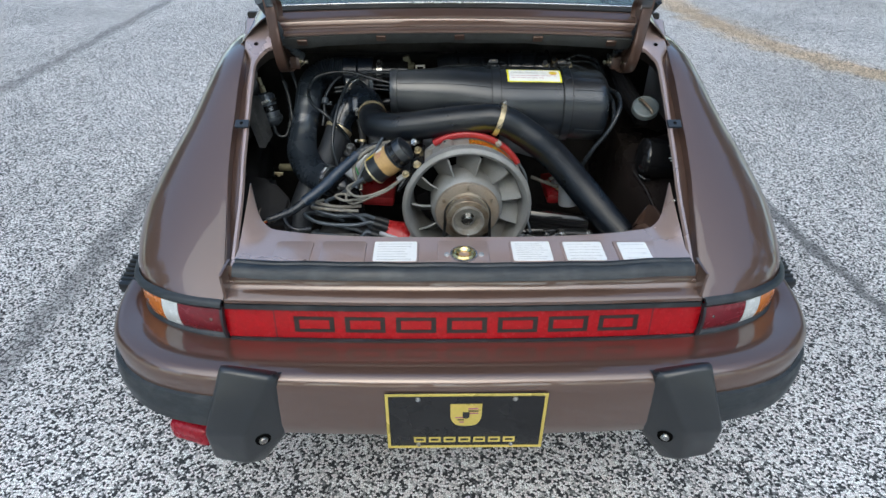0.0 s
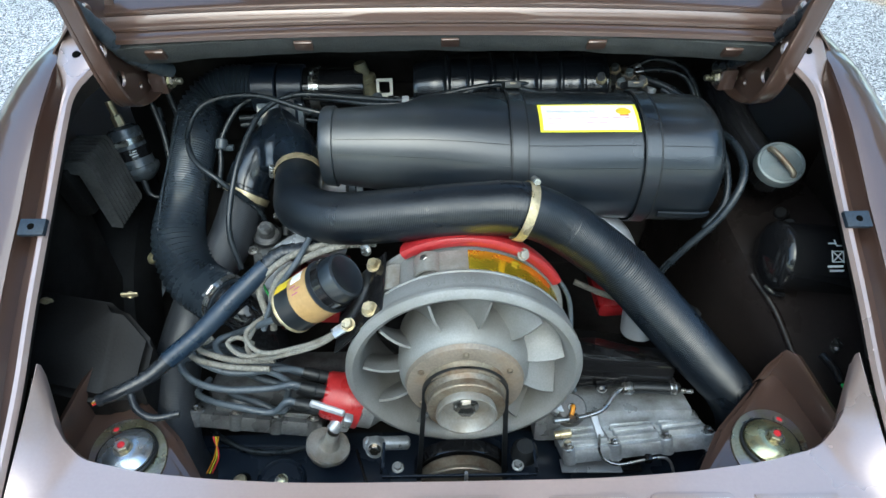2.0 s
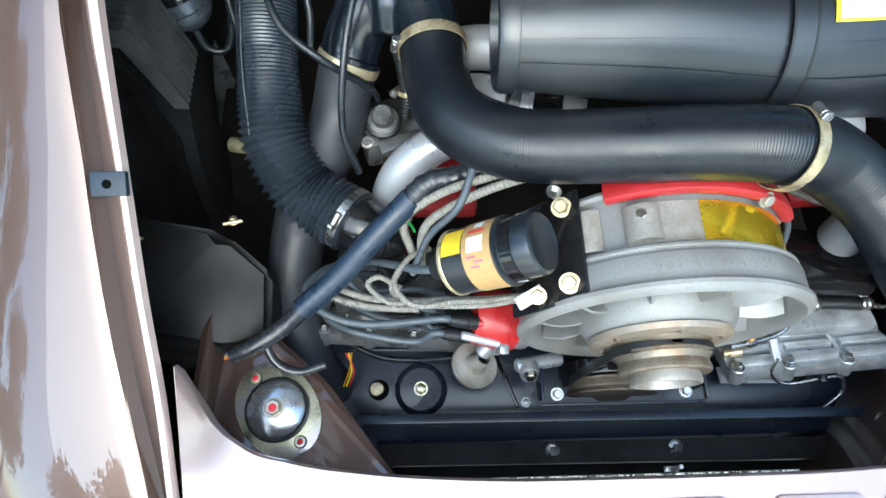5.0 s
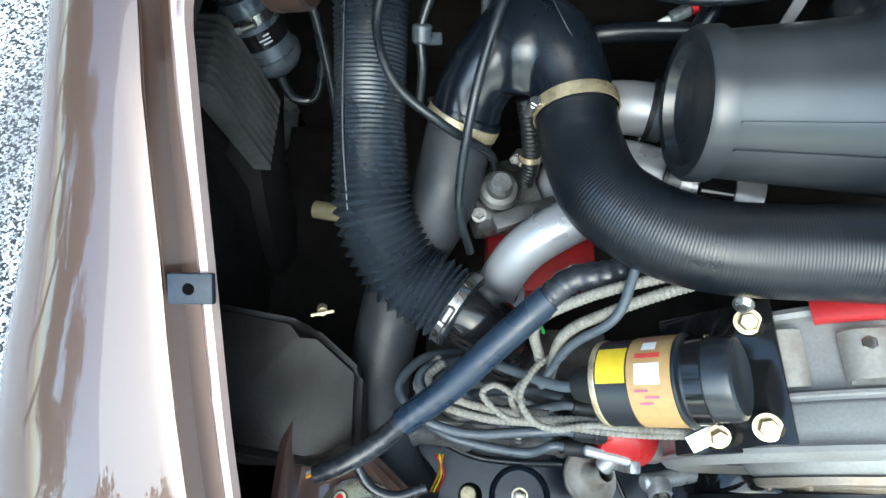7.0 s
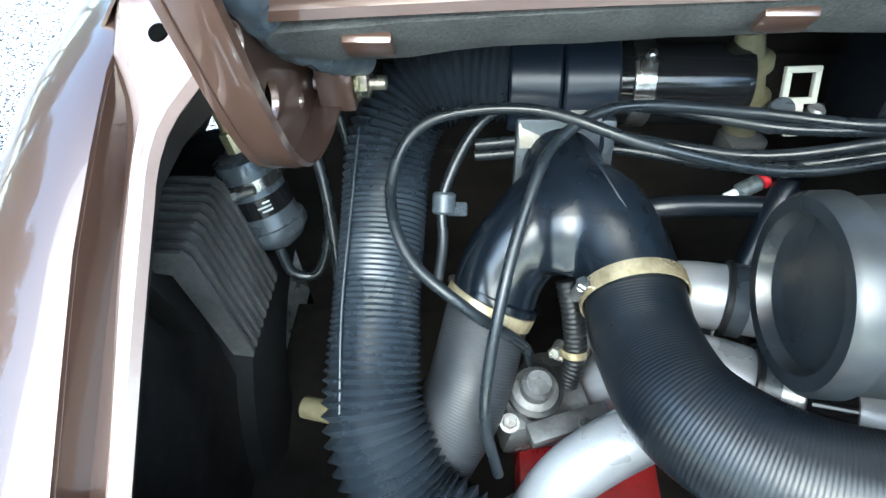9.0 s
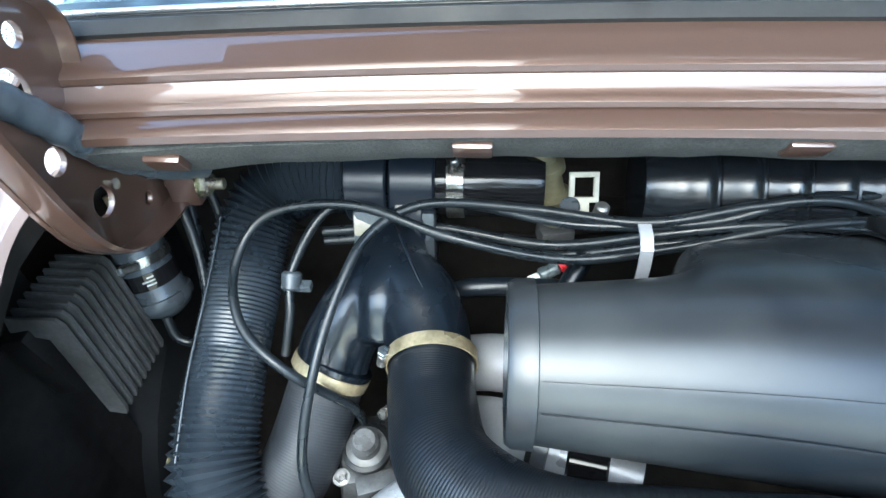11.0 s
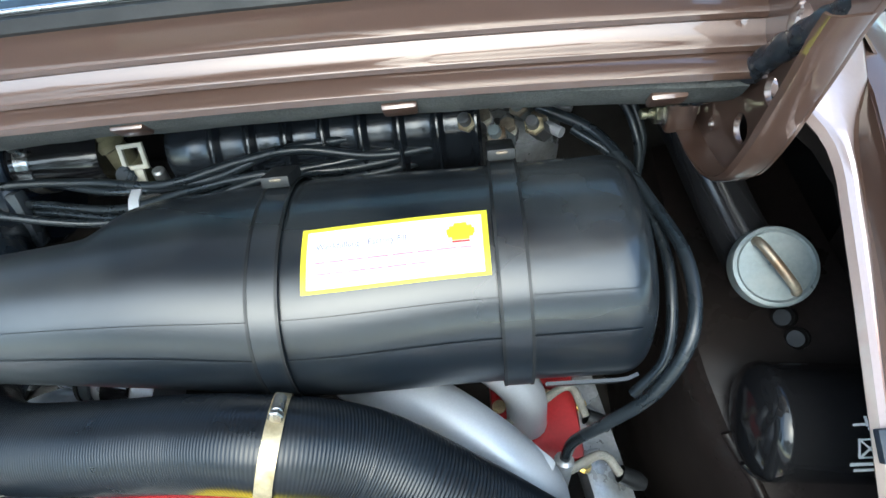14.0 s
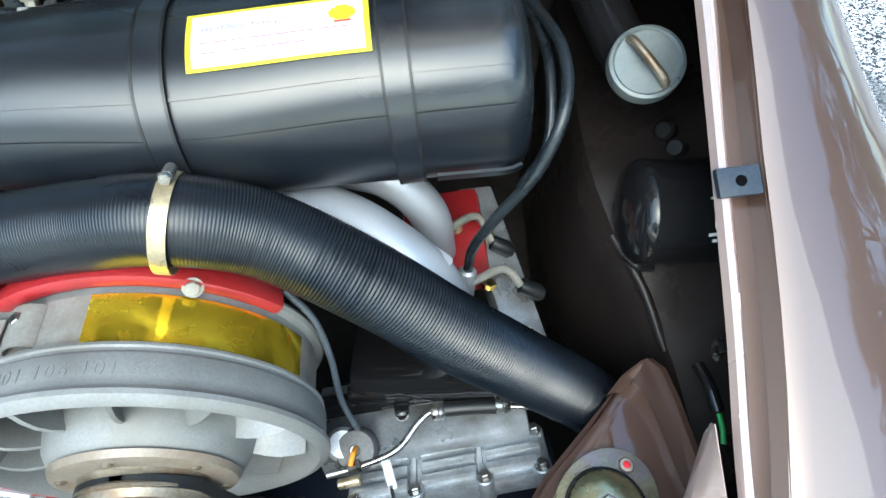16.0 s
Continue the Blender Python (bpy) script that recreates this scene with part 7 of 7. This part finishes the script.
part("can", lathe([(0, -0.004), (0.017, -0.004), (0.0255, 0.001), (0.0272, 0.010), (0.0272, 0.064), (0.0295, 0.068), (0.0295, 0.078), (0.024, 0.086), (0.012, 0.094), (0, 0.094)], fa, fb - fa, 34), CANISTER, filt)
hose_clamp(filt, fa + (fb - fa) * 0.28, fb - fa, 0.0275, 0.010, 60, STEEL)
part("can_label", lathe([(0.0273, 0.034), (0.0277, 0.0345), (0.0277, 0.052), (0.0273, 0.0525)], fa, fb - fa, 34), GLOSS_BLACK, filt, "black printed label")
part("can_ring", lathe([(0.0272, 0.066), (0.0310, 0.067), (0.0318, 0.072), (0.0310, 0.077), (0.0285, 0.078)], fa, fb - fa, 34), CANISTER, filt)
for h, a in ((0.0385, 20), (0.0425, 8), (0.0465, 14)):
    part("print_mark", lathe([(0.0278, h - 0.0009), (0.0280, h - 0.0008), (0.0280, h + 0.0008), (0.0278, h + 0.0009)], fa, fb - fa, 8, start=55 + a, turn=34 - a), INK_PALE, filt)
part("union", joined(rod(fa - (fb - fa) * 0.05, fa - (fb - fa) * 0.30, 0.009, 6, 0.001), rod(fa - (fb - fa) * 0.3, fa - (fb - fa) * 0.6, 0.006, 10)), BRASS, filt)
for pts in ([(-0.525, 1.535, 0.725), (-0.515, 1.525, 0.70), (-0.49, 1.53, 0.70), (-0.478, 1.56, 0.75), (-0.49, 1.60, 0.83)], [(-0.50, 1.60, 0.86), (-0.478, 1.565, 0.80), (-0.468, 1.53, 0.75), (-0.462, 1.49, 0.70)], [(-0.47, 1.61, 0.86), (-0.455, 1.585, 0.80), (-0.455, 1.545, 0.74), (-0.46, 1.50, 0.68)]):
    th = thing("bay_cable", pts[-1], "black cable running down the bay wall", "cable", "cables on the bay wall")
    part("cable", sweep(pts, 0.005, 10, 0.007), CABLE, th)
hbox = thing("heater_box", (-0.50, 1.2, 0.55), "matt black box in the corner of the bay", "box")
bm = bmesh.new()
for x, y, z in ((-0.595, 1.295, 0.700), (-0.475, 1.275, 0.690), (-0.425, 1.235, 0.652), (-0.428, 1.165, 0.622), (-0.47, 1.145, 0.632), (-0.595, 1.165, 0.655), (-0.595, 1.30, 0.50), (-0.43, 1.24, 0.50), (-0.43, 1.15, 0.50), (-0.595, 1.15, 0.50)):
    bm.verts.new((x, y, z))
bmesh.ops.convex_hull(bm, input=bm.verts)
bmesh.ops.dissolve_limit(bm, angle_limit=0.08, verts=bm.verts, edges=bm.edges)
bmesh.ops.bevel(bm, geom=bm.edges[:], offset=0.008, segments=3, affect="EDGES")
part("case", mesh_of(bm), BOX_BLACK, hbox)
for p, d in (((-0.462, 1.287, 0.690), (0.2, -0.6, 0.6)), ((-0.565, 1.262, 0.705), (0.2, -0.6, 0.6))):
    w = part("wing_nut", joined(rod(p, V(*p) + V(*d) * 0.012, 0.005, 10, 0.001), block(V(*p) + V(*d) * 0.014, (0.022, 0.003, 0.009), (20, 10, 15), 0.001)), BRASS, hbox, "plated wing nut")
part("wall_stub", rod((-0.492, 1.412, 0.652), (-0.445, 1.402, 0.656), 0.010, 14, 0.002), OLIVE, hbox, "olive rubber stub")

# hinges
def hinge(side):
    th = thing("lid_hinge", (side * 0.45, 1.47, 0.88), "brown-painted lid hinge with lightening holes", "hinge", "lid hinges")
    cu = bpy.data.curves.new("h", "CURVE")
    cu.dimensions, cu.fill_mode, cu.extrude, cu.bevel_depth, cu.resolution_u = "2D", "BOTH", 0.0018, 0.0006, 4
    outer = [(1.530, 0.896), (1.546, 0.904), (1.545, 0.916), (1.528, 0.926), (1.508, 0.938), (1.490, 0.956), (1.480, 0.982), (1.478, 1.018), (1.480, 1.075), (1.378, 1.125), (1.385, 1.06), (1.396, 1.005), (1.406, 0.965), (1.420, 0.932), (1.446, 0.908), (1.488, 0.897)]
    holes = [((1.455, 1.066), 0.008), ((1.432, 1.040), 0.016), ((1.436, 0.993), 0.010), ((1.420, 0.966), 0.005), ((1.456, 0.946), 0.012), ((1.500, 0.915), 0.006)]
    loop = curve_pts([(0, y, z) for y, z in outer + outer[:1]], 0.005)[0][:-1]
    for pts in [[(p[1], p[2]) for p in loop]] + [[(c[0] + r * math.cos(a), c[1] + r * math.sin(a)) for a in np.linspace(0, 2 * math.pi, 17)[:-1]] for c, r in holes]:
        sp = cu.splines.new("POLY")
        sp.points.add(len(pts) - 1)
        for p, (y, z) in zip(sp.points, pts):
            p.co = (y, z, 0, 1)
        sp.use_cyclic_u = True
    tmp = bpy.data.objects.new("h", cu)
    me = bpy.data.meshes.new_from_object(tmp)
    bpy.data.objects.remove(tmp)
    me.transform(Matrix(((0, 0, 1, side * 0.456), (1, 0, 0, 0), (0, 1, 0, 0), (0, 0, 0, 1))))
    arm = part("hinge_arm", me, PAINT, th)
    cut = [i for i, p in enumerate(loop) if p[2] > 1.08]
    line = list(loop[cut[-1] + 1:]) + list(loop[:2])
    front = loop[6:cut[0]]
    rows = [[(side * (0.4575 - dx), p[1] + dy, p[2]) for dx, dy in ((0.0, 0.004), (0.002, 0.001), (0.005, 0.0), (0.018, 0.0), (0.022, 0.0015), (0.0235, 0.005))] for p in line]
    part("arm_flange", sheet(rows, 0.0016), PAINT, arm)
    rows = [[(side * (0.4575 - dx), p[1] - dy, p[2]) for dx, dy in ((0.0, 0.003), (0.002, 0.001), (0.005, 0.0), (0.016, 0.0))] for p in front]
    part("arm_flange", sheet(rows, 0.0016), PAINT, arm)
    part("pivot_bracket", block((side * 0.436, 1.530, 0.910), (0.026, 0.026, 0.034), (0, 0, 0), 0.004), PAINT, th)
    part("pivot_bolt", joined(rod((side * 0.452, 1.526, 0.911), (side * 0.402, 1.526, 0.911), 0.005, 10, 0.001), hexbolt((side * 0.422, 1.526, 0.911), (-side, 0, 0), 0.010, 0.008, 0.012)), ZINC, th)
    pts = [(side * 0.418, 1.530, 0.926), (side * 0.424, 1.512, 0.938), (side * 0.430, 1.488, 0.956), (side * 0.443, 1.465, 0.982), (side * 0.450, 1.44, 1.020), (side * 0.458, 1.41, 1.06), (side * 0.468, 1.38, 1.095)]
    part("taped_cable", sweep(pts, 0.0105 if side < 0 else 0.0085, 12, 0.008, 0.0006, 0.018), TAPE if side > 0 else CABLE_GREY, th, "taped cable along the hinge")


hinge(-1)
hinge(1)

# right side of the bay
cap_t = thing("oil_filler", (0.50, 1.42, 0.78), "grey oil filler cap with handle on a black neck", "filler cap")
ca = V(0.502, 1.415, 0.824)
cdv = V(-0.10, -0.52, 0.85)
part("filler_neck", sweep([(0.506, 1.430, 0.795), (0.502, 1.450, 0.797), (0.489, 1.50, 0.815), (0.470, 1.57, 0.85), (0.46, 1.62, 0.87)], 0.026, 24, 0.008), GLOSS_BLACK, cap_t, "gloss black filler neck")
part("neck_collar", lathe([(0.027, -0.045), (0.029, -0.020), (0.031, -0.010)], ca, cdv, 32), GLOSS_BLACK, cap_t)
fcap = part("cap", lathe([(0.0335, -0.012), (0.035, -0.010), (0.035, 0.002), (0.034, 0.005), (0.031, 0.006), (0.029, 0.004), (0, 0.003)], ca, cdv, 44), CAP_GREY, cap_t, "blue-grey cast cap")
d, s, u = frame_of(cdv)
hd = s * math.cos(radians(-128)) + u * math.sin(radians(-128))
part("cap_handle", sweep([ca - hd * 0.026 + d * 0.004, ca - hd * 0.022 + d * 0.010, ca + d * 0.012, ca + hd * 0.022 + d * 0.010, ca + hd * 0.026 + d * 0.004], 0.0042, 12, 0.004), RUSTY, fcap, "worn bare metal handle")
arch = thing("wheel_housing", (0.52, 1.35, 0.45), "dark brown inner wheel housing of the bay", "wheel housing")
rows = []
for k in range(-4, 12):
    y = 1.20 + 0.045 * k
    top, out = lerp([(1.02, 0.575), (1.22, 0.616), (1.28, 0.650), (1.334, 0.679), (1.40, 0.705), (1.7, 0.715)], y), lerp([(1.02, 0.515), (1.22, 0.510), (1.28, 0.495), (1.334, 0.470), (1.40, 0.456), (1.7, 0.48)], y)
    rows.append([(out - 0.03 * (1 - t), y, 0.36 + (top - 0.36) * t) for t in np.linspace(0, 0.96, 8)] + [(out + 0.006, y, top), (out + 0.03, y, top + 0.004), (0.57, y, top + 0.012), (0.622, y, top + 0.02)])
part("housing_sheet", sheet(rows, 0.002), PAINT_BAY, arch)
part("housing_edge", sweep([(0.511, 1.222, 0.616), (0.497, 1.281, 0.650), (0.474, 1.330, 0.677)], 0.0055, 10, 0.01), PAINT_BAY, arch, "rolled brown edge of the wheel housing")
for x, y, z in ((0.548, 1.425, 0.722), (0.556, 1.405, 0.714)):
    part("housing_boss", lathe([(0.011, -0.008), (0.011, 0.006), (0.008, 0.009), (0, 0.009)], (x, y, z), (-0.6, -0.4, 0.7), 20), BOX_BLACK, arch)
tank = thing("oil_filter", (0.55, 1.33, 0.60), "gloss black oil filter with white print beside the wheel housing", "filter")
part("filter_shell", lathe([(0, 0), (0.028, 0.002), (0.043, 0.007), (0.0502, 0.013), (0.0524, 0.020), (0.0513, 0.024), (0.0508, 0.13), (0, 0.13)], (0.472, 1.323, 0.724), (0.95, -0.06, -0.06), 48), GLOSS_BLACK, tank)


def on_filter(x, turn, size, lean=0):
    """A flat white print mark on the filter's shell, turned round its axis."""
    a = radians(turn)
    c = V(x, 1.323 - 0.063 * (x - 0.472), 0.724 - 0.063 * (x - 0.472)) + V(0, -math.sin(a), math.cos(a)) * 0.0511
    me = block((0, 0, 0), (*size, 0.0006), (0, 0, lean), 0)
    return on(pose(*c, turn, 0, 0), me)


for lean in (45, -45):
    part("print_mark", on_filter(0.549, 46, (0.019, 0.0016), lean), WHITE, tank)
for x, turn, size in ((0.541, 46, (0.0016, 0.016)), (0.557, 46, (0.0016, 0.016)), (0.549, 37.5, (0.016, 0.0014)), (0.549, 54.5, (0.016, 0.0014)), (0.546, 62, (0.022, 0.003)), (0.549, 69, (0.020, 0.003)), (0.543, 25, (0.010, 0.002)), (0.549, 22, (0.002, 0.008)), (0.553, 28, (0.008, 0.002))):
    part("print_mark", on_filter(x, turn, size), WHITE, tank)
part("filter_foot", sweep([(0.479, 1.300, 0.682), (0.490, 1.290, 0.676), (0.505, 1.287, 0.674)], 0.005, 10, 0.003), GLOSS_BLACK, tank)
for y in (1.20, 1.12):
    th = thing("side_clip", (0.545, y, 0.66), "small steel clip on the bay wall", "clip", "clips on the bay wall")
    part("clip_body", joined(rod((0.542, y, 0.66), (0.535, y - 0.012, 0.668), 0.004, 10, 0.001), block((0.545, y, 0.658), (0.006, 0.014, 0.020), (0, 0, 0), 0.001)), STEEL, th)
cover_b = thing("blanking_cover", (0.24, 1.26, 0.52), "black sheet cover between fan housing and air hose", "cover")
part("cover_sheet", block((0.262, 1.262, 0.575), (0.16, 0.10, 0.03), (-25, 6, -4), 0.008), GLOSS_BLACK, cover_b)
part("cover_lip", block((0.258, 1.222, 0.572), (0.165, 0.006, 0.020), (-25, 6, -4), 0.002), GLOSS_BLACK, cover_b)
for x in (0.215, 0.285):
    part("cover_bolt", hexbolt((x, 1.245, 0.586 - 0.1 * (x - 0.262)), (0.1, -0.42, 0.9), 0.005, 0.004, 0.007), STEEL, cover_b)
th = thing("breather_pipe", (0.17, 1.2, 0.62), "thin grey pipe beside the fan housing", "pipe")
part("pipe", sweep([(0.150, 1.272, 0.735), (0.170, 1.255, 0.705), (0.176, 1.235, 0.66), (0.176, 1.21, 0.61), (0.186, 1.19, 0.575)], 0.0035, 10, 0.006), CABLE_GREY, th)

throttle = thing("throttle_casting", (-0.29, 1.42, 0.62), "dull grey intake casting below the air hoses", "casting")
part("casting_body", block((-0.285, 1.425, 0.655), (0.075, 0.07, 0.05), (0, 8, 15), 0.008), ALU_DARK, throttle)
part("casting_arm", block((-0.262, 1.392, 0.683), (0.07, 0.018, 0.012), (0, 0, 20), 0.003), ALU_DARK, throttle)
part("sensor", lathe([(0, 0.03), (0.010, 0.03), (0.013, 0.026), (0.013, 0.012), (0.019, 0.010), (0.019, 0.0), (0.016, -0.03)], (-0.290, 1.415, 0.690), (0.05, -0.2, 1), 24), ALU_DARK, throttle)
part("sensor_ring", lathe([(0.0195, 0.0), (0.023, 0.002), (0.023, 0.010), (0.0195, 0.012)], (-0.290, 1.415, 0.690), (0.05, -0.2, 1), 24), RUBBER, throttle)
for x, y in ((-0.31, 1.39), (-0.25, 1.39), (-0.262, 1.455)):
    part("casting_bolt", hexbolt((x, y, 0.684), (0, -0.2, 1), 0.006, 0.006, 0.008), STEEL, throttle)
th = thing("vacuum_hose", (-0.25, 1.45, 0.70), "ribbed black hose with a brass clamp under the elbow", "hose")
part("hose", sweep([(-0.268, 1.475, 0.765), (-0.262, 1.455, 0.745), (-0.258, 1.435, 0.715), (-0.262, 1.425, 0.69)], 0.009, 14, 0.006, 0.0005, 0.004), RUBBER, th)
hose_clamp(th, (-0.259, 1.438, 0.719), (0, 0.5, 0.8), 0.0098, 0.006, 200)

# between elbow, blower and air cleaner
valve = thing("idle_valve", (-0.12, 1.60, 0.80), "dull olive-grey idle valve with rings beside the blower", "valve")
part("valve_body", lathe([(0, -0.01), (0.013, -0.01), (0.015, 0.0), (0.015, 0.016), (0.020, 0.018), (0.020, 0.026), (0.015, 0.028), (0.014, 0.050), (0.019, 0.053), (0.019, 0.060), (0.012, 0.064), (0.010, 0.085), (0, 0.085)], (-0.120, 1.605, 0.822), (-0.22, 0.03, 0.9), 28), OLIVE, valve)
part("ribbed_stub", sweep([(-0.113, 1.580, 0.838), (-0.110, 1.576, 0.852), (-0.112, 1.570, 0.862)], 0.0085, 16, 0.004, 0.0008, 0.004), CANISTER, valve, "grey ribbed hose stub")
part("valve_foot", block((-0.118, 1.596, 0.806), (0.034, 0.026, 0.020), (0, 0, 12), 0.004), FIN, valve)
for pts, r, lab in (([(-0.235, 1.530, 0.775), (-0.202, 1.522, 0.800), (-0.150, 1.523, 0.803), (-0.099, 1.522, 0.800), (-0.06, 1.510, 0.785)], 0.0085, "black vacuum hose crossing behind the air cleaner"), ([(-0.155, 1.445, 0.735), (-0.146, 1.462, 0.752), (-0.130, 1.487, 0.777), (-0.113, 1.517, 0.806), (-0.095, 1.545, 0.825)], 0.0095, "black vacuum hose slanting past the intake runners")):
    th = thing("vacuum_hose", pts[0], lab, "hose", "vacuum hoses")
    part("hose", sweep(pts, r, 16, 0.006), HOSE, th)
th = thing("hose_joint", (-0.13, 1.53, 0.79), "small plastic hose joint in red and grey", "joint")
part("joint_body", rod((-0.136, 1.535, 0.806), (-0.118, 1.542, 0.812), 0.0065, 14, 0.002), CAP_GREY, th)
part("joint_tip", rod((-0.146, 1.531, 0.803), (-0.136, 1.535, 0.806), 0.0040, 12, 0.001), WHITE, th)
part("joint_ring", rod((-0.118, 1.542, 0.812), (-0.113, 1.544, 0.814), 0.0068, 14, 0.001), RED_DOT, th)
for z in (0.70, 0.76, 0.82, 0.88):
    part("firewall_rib", block((-0.05, 1.707, z), (0.80, 0.010, 0.014), (0, 0, 0), 0.004), BAY, bay)
th = thing("wall_connector", (0.53, 1.17, 0.63), "black connector with a green wire on the bay wall", "connector")
part("connector_body", sweep([(0.524, 1.190, 0.650), (0.527, 1.168, 0.652), (0.528, 1.145, 0.648)], 0.006, 10, 0.006), GLOSS_BLACK, th)
part("green_wire", sweep([(0.528, 1.143, 0.648), (0.527, 1.130, 0.646), (0.525, 1.118, 0.642)], 0.0026, 8, 0.004), GREEN, th)
